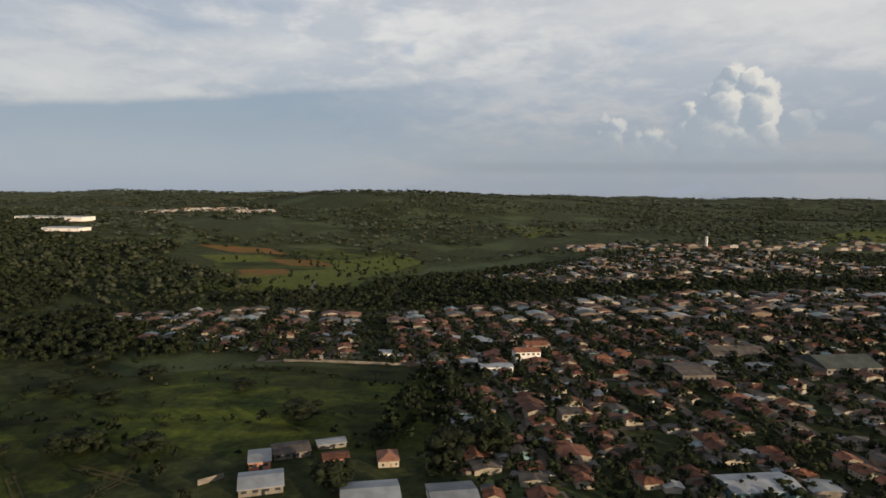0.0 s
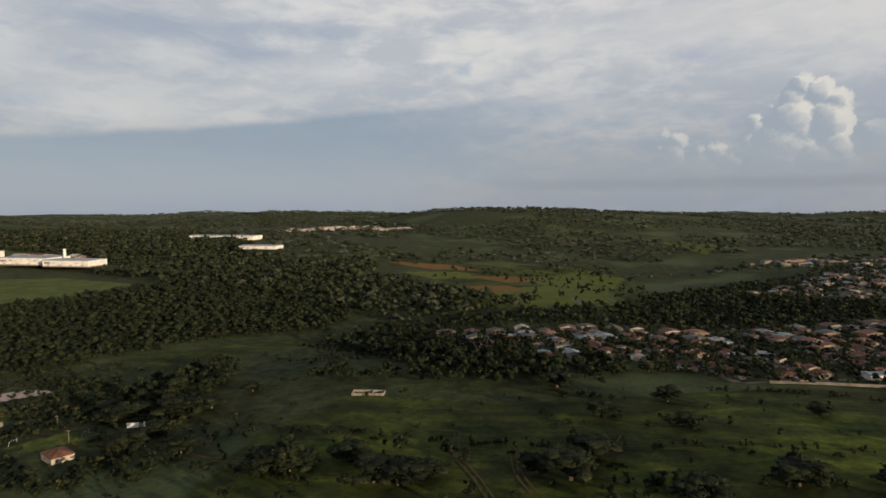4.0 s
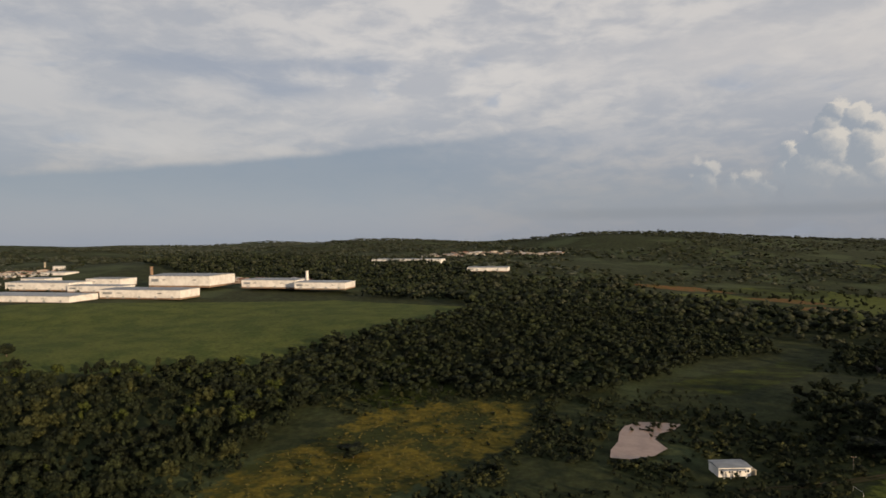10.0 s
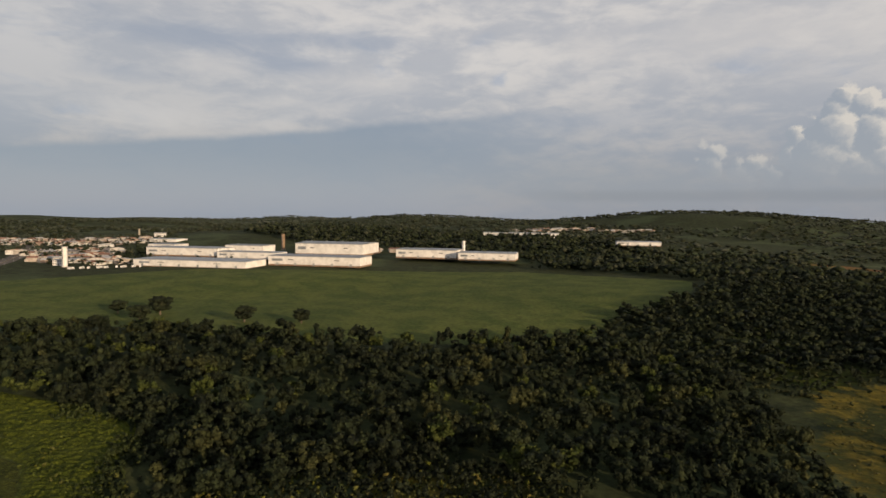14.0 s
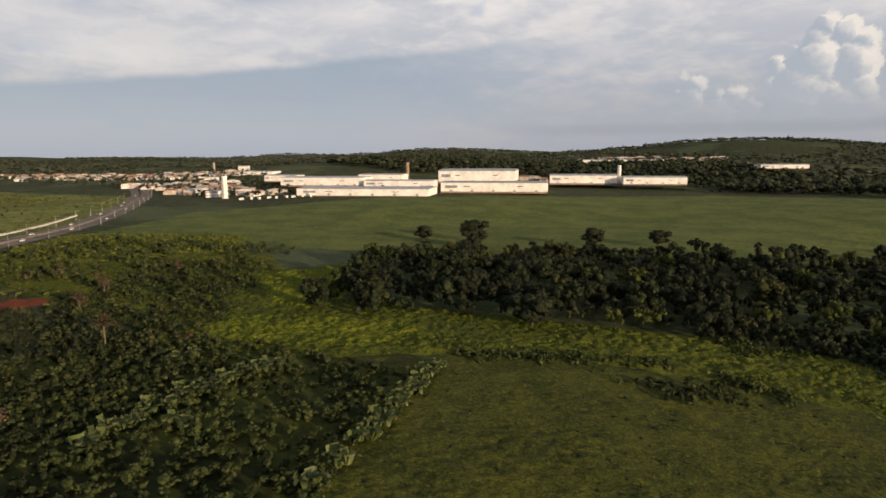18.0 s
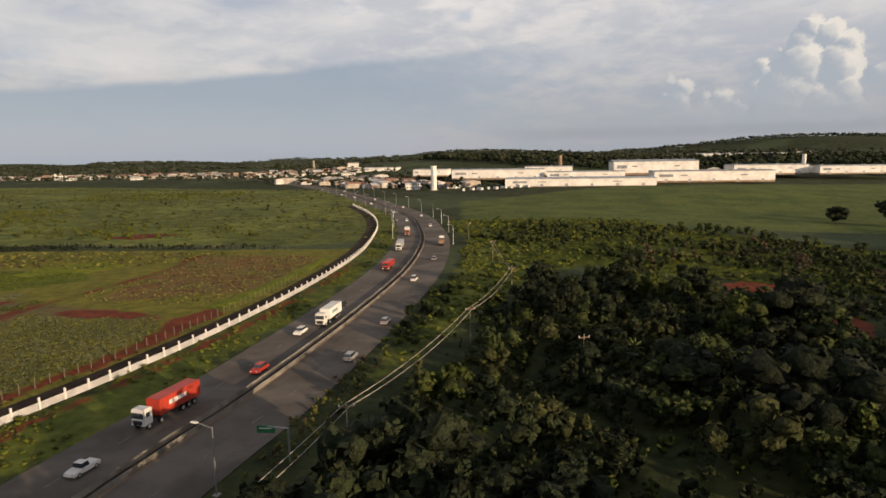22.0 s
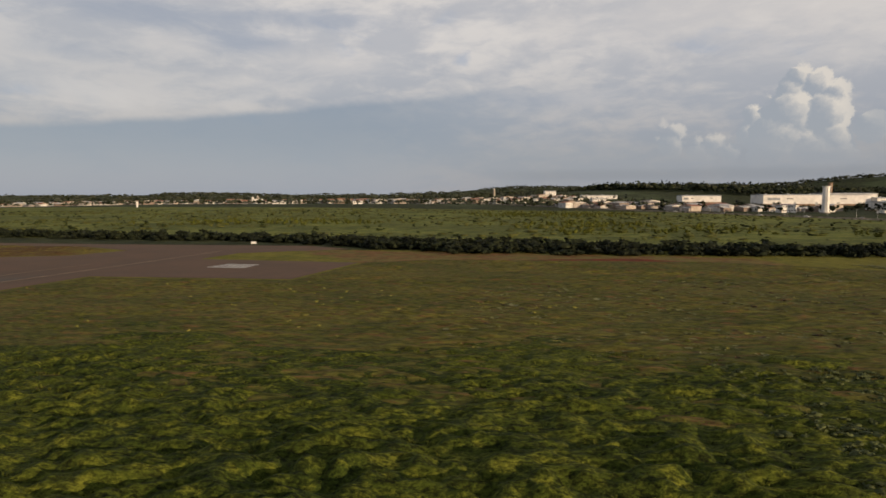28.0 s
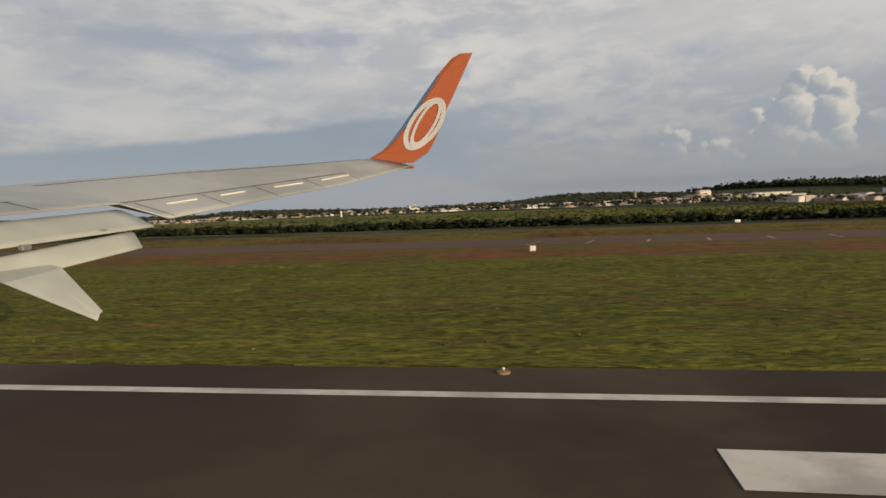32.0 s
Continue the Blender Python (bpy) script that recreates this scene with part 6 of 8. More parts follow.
hall("shed", "pink-walled shed with a grey roof", -49, 128, 4.5, 6.5, 1.9, 20, M_PINK, M_METAL, 0.5, category="shed")
hall("shed", "open farm barn under a grey roof", -44, 134, 8, 6, 1.4, 24, M_PLASTER, M_FIBRE, 0.6, category="shed")
hall("shed", "narrow grey shed in the farm yard", -36, 139, 6.5, 3.2, 1.2, 24, M_PLASTER, M_METAL, 0.4, category="shed")
hall("shed", "brown-walled house with a small tiled roof", -33, 131, 5.5, 4, 1.3, 20, M_PINK, M_TILE, 0.7, category="shed")
hall("shed", "large pale metal-roofed warehouse by the lane", -22, 114, 11, 10, 1.7, 14, M_WHITE, M_METAL, 1.2, category="shed")
hall("shed", "broad bluish metal-roofed shed", -6, 115, 9, 11, 1.7, 14, M_WHITE, M_METAL, 1.2, category="shed")
hip_house = copy_thing(KINDS[3], pose(-21.5, 132, floor_at(-21.5, 132), rz=14))
tagged(hip_house, "white cottage with a pale hipped roof in the yard")
for piece in hip_house.children:
    if piece.name.startswith("roof"):
        piece.data = piece.data.copy()
        piece.data.materials[0] = M_PALE_ROOF
for x, y, w, d, h, words in ((-905, 402, 9, 6, 4.2, "white three-storey office block by the highway"), (-916, 428, 12, 7, 3.0, "white roadside workshop by the highway"), (-948, 470, 10, 8, 3.6, "cream apartment block in the suburb"),
                             (-1000, 560, 12, 8, 4.5, "tall white block in the suburb"), (-1080, 600, 14, 8, 3.6, "long white school building"), (-1150, 590, 16, 7, 3.0, "white market hall in the suburb"), (-1215, 560, 10, 6, 2.6, "low white depot beside the plain"),
                             (-1040, 700, 12, 8, 6.5, "orange-banded block above the houses"), (-1290, 560, 12, 6, 2.4, "pale low bus depot in the suburb"), (-880, 410, 8, 5, 2.2, "small white service station")):
    hall("suburb_building", words, x, y, w, d, h, 12, M_WHITE, M_METAL, 0.5, max(1, int(h / 1.7)))
church = thing("church", "white domed church standing above the suburb", "church", (-1327, 592, floor_at(-1327, 592)), 10)
part("nave", bm_box(9, 7, 5.0, (0, 0, -0.6)), M_WHITE, church)
part("dome", bm_rod(2.6, 2.6, (0, 0, 4.2), top=0.9, n=16), M_CREAM, church)
part("lantern", bm_rod(0.6, 1.6, (0, 0, 6.6), top=0.1, n=10), M_WHITE, church)
part("bell_tower", bm_box(1.8, 1.8, 7.0, (-4.2, -2.0, -0.6)), M_WHITE, church)
stack_tower("water_tower", "slender white water tower near the plain's far edge", -1345, 430, 0, 6.0, 0.7, M_WHITE, M_WHITE)
stack_tower("water_tower", "pale tower on the suburb's hill", -1104, 742, 9, 19.0, 1.4, M_CREAM, M_CREAM)

# ---------------------------------------------------------------- highway
MEDIAN = smooth_line([(-852, -40), (-848, 0), (-846, 38), (-844.6, 50), (-843.7, 66), (-843.3, 85), (-844, 116), (-848, 150), (-855, 182), (-868, 226), (-890, 275), (-925, 340), (-975, 420), (-1060, 520), (-1200, 650)], 5)
road = tagged(part("road", ribbon(MEDIAN, -6.6, -0.55, 0.06), M_ASPHALT), "worn grey asphalt carriageway of the highway", "road", kind="structure")
road_far = tagged(part("road_2", ribbon(MEDIAN, 0.75, 6.8, 0.06), M_ASPHALT), "worn grey asphalt carriageway with a broad shoulder", "road", kind="structure")
tagged(part("median_strip", ribbon(MEDIAN, -0.55, 0.75, 0.05), M_BRICK), "bare strip between the carriageways", "road", kind="structure")


def along_line(line, offset, gap, start=0.0):
    """Places and headings at even gaps beside a line."""
    run, want = 0.0, start
    for a, b in zip(line, line[1:]):
        d = b - a
        while want <= run + d.length:
            q = a + d * ((want - run) / d.length)
            n = d.normalized()
            q = q + Vector((n.y, -n.x, 0)) * offset
            yield q, math.degrees(math.atan2(n.y, n.x))
            want += gap
        run += d.length


barrier = thing("crash_barrier", "low concrete and steel barrier along the highway's median", "barrier")
# black ribbon imitating the shaded gap between the barrier walls
part("drain", ribbon(MEDIAN, -0.28, 0.38, 0.10), M_RUBBER, barrier, "dark strip put in for shade between the two barrier walls")
bm = bmesh.new()
for side in (-0.42, 0.52):
    rows = []
    for i, q in enumerate(MEDIAN):
        d = (MEDIAN[min(i + 1, len(MEDIAN) - 1)] - MEDIAN[max(i - 1, 0)]).normalized()
        c = q + Vector((d.y, -d.x, 0)) * side
        z = floor_at(c.x, c.y)
        rows.append([bm.verts.new((c.x, c.y, z + h)) for h in (0.02, 0.48)])
    for (a, b), (c, d) in zip(rows, rows[1:]):
        bm.faces.new((a, c, d, b))
bmesh.ops.solidify(bm, geom=list(bm.faces), thickness=0.10)
part("wall", bm, M_CONCRETE, barrier)

dash = None
for off in (-3.6, 3.8):
    for q, a in along_line(MEDIAN[:70], off, 6.0):
        if dash is None:
            dash = part("lane_dash", bm_box(1.6, 0.08, 0.012, (0, 0, 0.075)), M_FAINT, road)
            dash.matrix_basis = pose(q.x, q.y, floor_at(q.x, q.y), rz=a)
        else:
            share("lane_dash", dash, road if off < 0 else road_far, pose(q.x, q.y, floor_at(q.x, q.y), rz=a))

# the white wall along the airfield's boundary
FENCE = smooth_line([(-870, 6), (-862.5, 36), (-860, 47), (-858, 60), (-856.6, 78), (-856.2, 99), (-857.5, 126), (-861, 151), (-870, 190), (-885, 232), (-905, 275)], 3)
fence = thing("boundary_wall", "low whitewashed boundary wall with slender posts", "fence")
bm = bmesh.new()
rows = []
for q in FENCE:
    z = floor_at(q.x, q.y)
    rows.append([bm.verts.new((q.x, q.y, z + h)) for h in (-0.1, 0.66)])
for (a, b), (c, d) in zip(rows, rows[1:]):
    bm.faces.new((a, c, d, b))
bmesh.ops.solidify(bm, geom=list(bm.faces), thickness=0.14)
part("panel", bm, M_WHITE, fence)
post = None
for q, a in along_line(FENCE, 0.0, 2.4):
    if post is None:
        post = part("post", bm_box(0.12, 0.16, 1.05, (0, 0, 0)), M_WHITE, fence)
        post.matrix_basis = pose(q.x, q.y, floor_at(q.x, q.y), rz=a)
    else:
        share("post", post, fence, pose(q.x, q.y, floor_at(q.x, q.y), rz=a))
# soil strip whose dark colour deepens the wall's own shadow
part("bare_strip", ribbon(FENCE, -3.2, -0.3, 0.05), M_WALL_SHADE, tagged(new("boundary_track"), "brown earth strip carrying the boundary wall's shade in its colour", "track", kind="structure"))
post_bare = None
wire = thing("post_fence", "row of thin concrete posts inside the boundary", "fence")
for line in (smooth_line([(-868.5, 30), (-864, 52), (-861.9, 66), (-860.9, 80), (-860.6, 105)], 3), smooth_line([(-936, 140), (-917, 137), (-897, 137), (-876, 137)], 3)):
    for q, a in along_line(line, 0.0, 1.5):
        if post_bare is None:
            post_bare = part("post", bm_box(0.075, 0.075, 1.0, (0, 0, 0), taper=0.8), M_OLD_POST, wire)
            post_bare.matrix_basis = pose(q.x, q.y, floor_at(q.x, q.y), rz=a)
        else:
            share("post", post_bare, wire, pose(q.x, q.y, floor_at(q.x, q.y), rz=a))


def car(body_material, label, tall=0.78, pickup=False):
    """A small car, one long axis x, driving towards +x."""
    c = thing("car", label, "car", group="traffic on the highway")
    L, W = 2.25, 0.92
    side = [(-L / 2, 0.16), (-L / 2, 0.44), (-L / 2 + 0.12, 0.50), (L / 2 - 0.65, 0.50), (L / 2 - 0.10, 0.42), (L / 2, 0.34), (L / 2, 0.16)]
    bm = bm_profile(side, W)
    bmesh.ops.rotate(bm, verts=bm.verts, matrix=Matrix.Rotation(-math.pi / 2, 3, "Z"))
    bmesh.ops.bevel(bm, geom=list(bm.edges), offset=0.035, segments=2, affect="EDGES")
    part("body", bm, body_material, c)
    x0, x1 = (-0.25, 0.45) if pickup else (-0.95, 0.45)
    bm = bm_box(x1 - x0, W * 0.92, tall - 0.49, ((x0 + x1) / 2, 0, 0.49), 0.04, taper=0.80)
    part("cabin", bm, M_GLASS, c, "dark window glass")
    part("roof_panel", bm_box((x1 - x0) * 0.78, W * 0.74, 0.03, ((x0 + x1) / 2, 0, tall - 0.005), 0.01), body_material, c)
    wheel = None
    for x in (-0.70, 0.70):
        for y in (-W / 2 + 0.05, W / 2 - 0.05):
            if wheel is None:
                wheel = part("wheel", bm_rod(0.17, 0.11, (0, -0.055, 0), axis=Vector((0, 1, 0)), n=14), M_RUBBER, c)
                wheel.location = (x, y, 0.17)
                rim = part("rim", bm_rod(0.10, 0.13, (0, -0.065, 0), axis=Vector((0, 1, 0)), n=10), M_SILVER, wheel, "silver wheel rim")
            else:
                share("rim", rim, share("wheel", wheel, c, pose(x, y, 0.17)), Matrix())
    for y in (-0.30, 0.30):
        part("headlight", bm_box(0.04, 0.18, 0.08, (L / 2 - 0.02, y, 0.32)), M_LAMP, c)
        part("tail_light", bm_box(0.04, 0.16, 0.09, (-L / 2, y, 0.36)), M_RED, c)
    return c


def lorry(box_material, cab_material, label, length=7.0, height=2.05, lettering=None):
    t = thing("truck", label, "truck", group="traffic on the highway")
    part("chassis", bm_box(length + 1.7, 0.75, 0.16, (0.3, 0, 0.42)), M_BLACK, t)
    trailer = part("trailer", bm_box(length, 1.32, height - 0.62, (-0.55, 0, 0.62), 0.03), box_material, t)
    if lettering:
        for side in (-0.665, 0.665):
            part("lettering_bar", bm_box(length * 0.42, 0.02, (height - 0.62) * 0.26, (-0.2, side, 0.62 + (height - 0.62) * 0.42)), lettering, trailer, "bar of lettering on the trailer's side")
    for i in range(int(length / 0.6)):
        part("rib", bm_box(0.05, 1.36, height - 0.70, (-0.55 - length / 2 + 0.3 + 0.6 * i, 0, 0.66)), box_material, trailer)
    part("cab", bm_box(1.0, 1.28, 1.35, (length / 2 + 0.65, 0, 0.36), 0.10), cab_material, t)
    part("windscreen", bm_box(0.05, 1.08, 0.45, (length / 2 + 1.14, 0, 1.02)), M_GLASS, t)
    part("grille", bm_box(0.05, 0.9, 0.34, (length / 2 + 1.14, 0, 0.5)), M_BLACK, t)
    part("side_window", bm_box(0.4, 1.30, 0.36, (length / 2 + 0.72, 0, 1.08)), M_GLASS, t)
    for y in (-0.48, 0.48):
        part("headlight", bm_box(0.05, 0.2, 0.12, (length / 2 + 1.15, y, 0.46)), M_LAMP, t)
    wheel = None
    for x in (length / 2 + 0.6, length / 2 - 0.7, -length / 2 + 1.6, -length / 2 + 0.9, -length / 2 + 0.2):
        for y in (-0.52, 0.52):
            if wheel is None:
                wheel = part("wheel", bm_rod(0.27, 0.2, (0, -0.1, 0), axis=Vector((0, 1, 0)), n=16), M_RUBBER, t)
                wheel.location = (x, y, 0.27)
                rim = part("rim", bm_rod(0.15, 0.22, (0, -0.11, 0), axis=Vector((0, 1, 0)), n=10), M_SILVER, wheel, "dull steel wheel rim")
            else:
                share("rim", rim, share("wheel", wheel, t, pose(x, y, 0.27)), Matrix())
    return t


def park(ob, run, offset, back):
    """Set a vehicle on the carriageway, that many metres along the median."""
    for q, a in along_line(MEDIAN, offset, 1e6, run):
        ob.matrix_basis = pose(q.x, q.y, floor_at(q.x, q.y) + 0.07, rz=a + (180 if back else 0))
        break


def line_run(y):
    run = 0.0
    for a, b in zip(MEDIAN, MEDIAN[1:]):
        if b.y >= y:
            return run + (b - a).length * (y - a.y) / (b.y - a.y)
        run += (b - a).length
    return run

# traffic standing on the highway
TRAFFIC = [
    (lorry(M_TRUCK, M_WHITE, "red container truck with a white cab on the highway", 4.8, 1.95, M_WHITE), 48.5, -3.7, True),
    (lorry(M_WHITE, M_WHITE, "white box truck on the highway", 4.6, 1.9, M_TEAL), 79, -2.2, True),
    (lorry(M_RED, M_RED, "red tipper truck climbing the highway", 4.2, 1.5), 117, -3.4, True),
    (lorry(M_SILVER, M_WHITE, "grey canvas-sided truck on the highway", 5.0, 2.0), 141, -4.4, True),
    (lorry(M_WHITE, M_ORANGE, "yellow-cabbed truck near the bend", 4.6, 1.9), 168, -4.0, True),
    (lorry(M_BRICK, M_WHITE, "brown flatbed truck on the far lane", 4.6, 1.4), 149, 4.8, False),
    (car(M_WHITE, "white pickup car on the highway", 0.8, True), 39, -2.8, True),
    (car(M_RED, "red hatchback on the highway"), 59.5, -1.8, True),
    (car(M_WHITE, "white compact car behind the truck"), 72.5, -3.4, True),
    (car(M_BLACK, "black saloon car on the highway"), 86, -3.0, True),
    (car(M_SILVER, "silver car on the outer lane"), 79, 5.2, False),
    (car(M_SILVER, "silver hatchback on the outer lane"), 65, 5.6, False),
    (car(M_WHITE, "white van on the inner lane", 0.95), 106, 3.2, False),
    (car(M_SILVER, "pale car approaching the bend"), 127, 4.2, False),
    (car(M_WHITE, "small white car beyond the bend"), 205, -3.0, True),
]
for ob, y, off, back in TRAFFIC:
    park(ob, line_run(y), off, back)
bend_car = TRAFFIC[8][0]
for y, off, back in ((188, 3.4, False), (222, 3.6, False), (240, -3.6, True), (262, 4.6, False), (286, -4.2, True), (310, 3.2, False), (330, -2.6, True), (352, -4.4, True), (380, 3.6, False), (405, -3.4, True)):
    run = line_run(y)
    for q, a in along_line(MEDIAN, off, 1e6, run):
        copy_thing(bend_car, pose(q.x, q.y, floor_at(q.x, q.y) + 0.07, rz=a + (180 if back else 0)))
        break
yard_truck = TRAFFIC[1][0]
for i in range(9):
    x, y = -868 + 4.5 * i, 372 + 3.2 * i + 2 * (i % 2)
    copy_thing(yard_truck, pose(x, y, floor_at(x, y) + 0.05, rz=100 + 13 * (i % 3)))


def street_lamp(label):
    t = thing("street_lamp", label, "street lamp", group="lamps along the highway")
    part("pole", bm_rod(0.07, 4.6, top=0.045, n=8), M_STEEL, t)
    part("arm", bm_rod(0.035, 1.1, (0, 0, 4.5), axis=Vector((1, 0, 0.25)), n=6), M_STEEL, t)
    part("lantern", bm_box(0.5, 0.18, 0.09, (1.25, 0, 4.72), 0.02), M_LAMP, t)
    part("foot", bm_box(0.4, 0.4, 0.12), M_CONCRETE, t)
    return t


lamp = street_lamp("grey steel lamp post beside the highway")
first = True
for q, a in list(along_line(MEDIAN, 7.6, 24, line_run(39)))[:1] + list(along_line(MEDIAN, 7.6, 24, line_run(150))):
    m = pose(q.x, q.y, floor_at(q.x, q.y), rz=a + 90)
    if first:
        lamp.matrix_basis, first = m, False
    else:
        copy_thing(lamp, m)
for q, a in list(along_line(MEDIAN, -7.6, 26, line_run(160)))[:10]:
    copy_thing(lamp, pose(q.x, q.y, floor_at(q.x, q.y), rz=a - 90))


def power_pole(x, y, turn=0):
    t = thing("power_pole", "grey concrete power pole with a crossarm", "power pole", (x, y, floor_at(x, y)), turn, group="power poles")
    part("pole", bm_rod(0.07, 4.4, top=0.05, n=8), M_PLASTER, t)
    part("crossarm", bm_box(1.2, 0.1, 0.1, (0, 0, 4.0)), M_BRICK, t)
    for s in (-0.5, 0, 0.5):
        part("insulator", bm_rod(0.04, 0.14, (s, 0, 4.1)), M_LAMP, t)


for x, y in ((-823.5, 100), (-826.6, 73), (-831.6, 44), (-836.5, 14), (-814.4, 65), (-829, 128), (-838, 160), (-800, 20)):
    power_pole(x, y, 20)
for x, y in ((-302, 172), (-286, 158)):
    power_pole(x, y)
panel = thing("road_sign", "green highway sign on a bent steel post", "sign", (-835.5, 43, floor_at(-835.5, 43)), 5)
part("post", bm_rod(0.07, 2.6, n=8), M_STEEL, panel)
part("arm", bm_rod(0.05, 1.5, (0, 0, 2.55), axis=Vector((-1, 0, 0.1)), n=8), M_STEEL, panel)
part("board", bm_box(1.3, 0.06, 0.55, (-1.6, 0, 2.2)), paint("sign_green", (0.02, 0.16, 0.07), 0.5), panel)
part("bar", bm_box(0.9, 0.07, 0.06, (-1.6, -0.005, 2.52)), M_LINE, panel, "pale bar of lettering")
LINE_POLES = [(-836.5, 14), (-831.6, 44), (-826.6, 73), (-823.5, 100), (-829, 128)]
cable = thing("power_cables", "pair of pale overhead power cables sagging between poles", "cable")
for (ax, ay), (bx, by) in zip(LINE_POLES, LINE_POLES[1:]):
    for off, sag in ((-0.28, 0.6), (0.28, 0.8)):
        run = []
        for i in range(13):
            u = i / 12
            x, y = ax + (bx - ax) * u + off, ay + (by - ay) * u
            z = (1 - u) * floor_at(ax, ay) + u * floor_at(bx, by) + 4.12 - sag * 4 * u * (1 - u)
            run.append(Vector((x, y, z)))
        bm = bmesh.new()
        for p, q in zip(run, run[1:]):
            bm_rod(0.028, (q - p).length, p, n=5, bm=bm, axis=(q - p).normalized())
        part("strand", bm, M_CONCRETE, cable)

# ---------------------------------------------------------------- airfield
def slab(name, points, z, material, parent=None, label="", kind=""):
    ob = part(name, bm_poly(points, z), material, parent, label)
    if kind:
        tagged(ob, label, name.replace("_", " "), kind=kind)
    return ob


runway = slab("runway", [(-1126, -25), (-1126, 19.3), (-1400, 19.3), (-1400, -25)], 0.040, M_TARMAC, label="dark runway asphalt with white edge line", kind="structure")
slab("runway_start", [(-1040, -25), (-1040, 19.3), (-1126, 19.3), (-1126, -25)], 0.040, M_TARMAC, label="dark runway asphalt", kind="structure")
link = bmesh.new()
outline = [Vector(q) for q in ((-1104.4, 19.3), (-1103.4, 24), (-1101.8, 35), (-1100.6, 50), (-1098.8, 71.6), (-1074, 72.8), (-1071.6, 91.6), (-1097, 93), (-1096, 103), (-1080, 114), (-1090, 120), (-1130, 118), (-1300, 118.5), (-1300, 112.5), (-1132, 112), (-1118, 105), (-1121, 95), (-1136, 88.5), (-1300, 86), (-1300, 69), (-1140, 70), (-1126, 67.5), (-1125.5, 52), (-1127.6, 44), (-1128.6, 35), (-1130, 29), (-1132.6, 24), (-1137, 20.6), (-1144, 19.3))]
slab("taxiway", [q[:] for q in outline], 0.030, M_TARRED, label="earth-stained taxiway asphalt joining the runway", kind="structure")

part("edge_stripe", bm_poly([(-1146, 16.75), (-1146, 17.15), (-1400, 17.15), (-1400, 16.75)], 0.052), M_LINE, runway)
part("edge_stripe", bm_poly([(-1040, 16.75), (-1040, 17.15), (-1104, 17.15), (-1104, 16.75)], 0.052), M_LINE, runway)
part("touchdown_bar", bm_poly([(-1195.2, 12.7), (-1195.2, 14.2), (-1187.9, 14.2), (-1187.9, 12.7)], 0.052), M_LINE, runway)
taxi_marks = thing("taxiway_markings", "faded yellow and white taxiway lines", "marking", kind="structure")
EDGE_L = smooth_line([(-1140, 17.6), (-1135, 18.4), (-1130, 20), (-1125, 24), (-1122, 30), (-1121, 40), (-1119.5, 60), (-1119, 65), (-1121, 67), (-1126, 68.2), (-1150, 69)], 1.0)
EDGE_R = smooth_line([(-1109.6, 19), (-1108.2, 27), (-1107, 38), (-1106.3, 48), (-1105.4, 58), (-1102.6, 84), (-1100.8, 106)], 2.0)
MIDDLE_R = smooth_line([(-1114.6, 18.2), (-1113.6, 20.6), (-1112.6, 23.4), (-1112.15, 27), (-1112, 31), (-1112.1, 38.4), (-1111.9, 46.6), (-1110.7, 62.2), (-1108, 84)], 1.0)
for line in (EDGE_L, EDGE_R):
    for off in (-0.16, 0.06):
        part("edge_line", ribbon(line, off, off + 0.12, 0.066, height=0.0), M_OCHRE, taxi_marks)
for line in (MIDDLE_R,):
    part("centre_line", ribbon(line, -0.06, 0.06, 0.066, height=0.0), M_OCHRE, taxi_marks)
part("holding_line", bm_poly([(-1121, 48.0), (-1121, 48.3), (-1106.3, 48.5), (-1106.3, 48.2)], 0.058), M_OCHRE, taxi_marks)
for pts in ([(-1129.6, 26), (-1129.0, 26.5), (-1125.4, 24.2), (-1126, 23.8)], [(-1127, 30.7), (-1127, 31.2), (-1122.4, 31.2), (-1122.4, 30.7)], [(-1134.4, 21.4), (-1133.5, 21.4), (-1131.8, 18.9), (-1132.7, 18.9)],
            [(-1124.6, 65.5), (-1124.4, 66), (-1121, 66), (-1121, 65.5)]):
    part("shoulder_bar", bm_poly(pts, 0.062), M_OCHRE, taxi_marks)
bar = None
for i in range(12):
    pts = [(-1150 - 6.2 * i, 78.0), (-1150.35 - 6.2 * i, 78.1), (-1149.2 - 6.2 * i, 84), (-1148.85 - 6.2 * i, 84)]
    part("stand_line", bm_poly([(x + 18, y - 6.5) for x, y in pts], 0.058), M_OCHRE, taxi_marks)
for i in range(4):
    part("pad_bar", bm_poly([(-1090 + 0.2 * i, 82.5 + 1.2 * i), (-1090 + 0.2 * i, 83.1 + 1.2 * i), (-1084.5, 83.1 + 1.2 * i), (-1084.5, 82.5 + 1.2 * i)], 0.058), M_LINE, taxi_marks)
slab("hold_plate", [(-1115.4, 48.9), (-1115.4, 50.9), (-1109.0, 50.7), (-1109.0, 48.7)], 0.050, M_RED, taxi_marks, "faded red painted panel with pale bars")
for i in range(6):
    x = -1115.0 + i * 0.98
    part("hold_bar", bm_poly([(x, 49.2), (x, 50.4), (x + 0.45, 50.4), (x + 0.6, 49.1)], 0.062), M_LINE, taxi_marks)


def sign_board(label, x, y, w, turn, material=M_WHITE):
    t = thing("airfield_sign", label, "sign", (x, y, 0), turn, group="airfield signs")
    part("panel", bm_box(w, 0.14, 0.42, (0, 0, 0.14), 0.02), material, t)
    part("frame", bm_box(w + 0.08, 0.08, 0.50, (0, 0.05, 0.11)), M_STEEL, t)
    for s in (-w * 0.35, w * 0.35):
        part("leg", bm_rod(0.03, 0.16, (s, 0, 0)), M_STEEL, t)


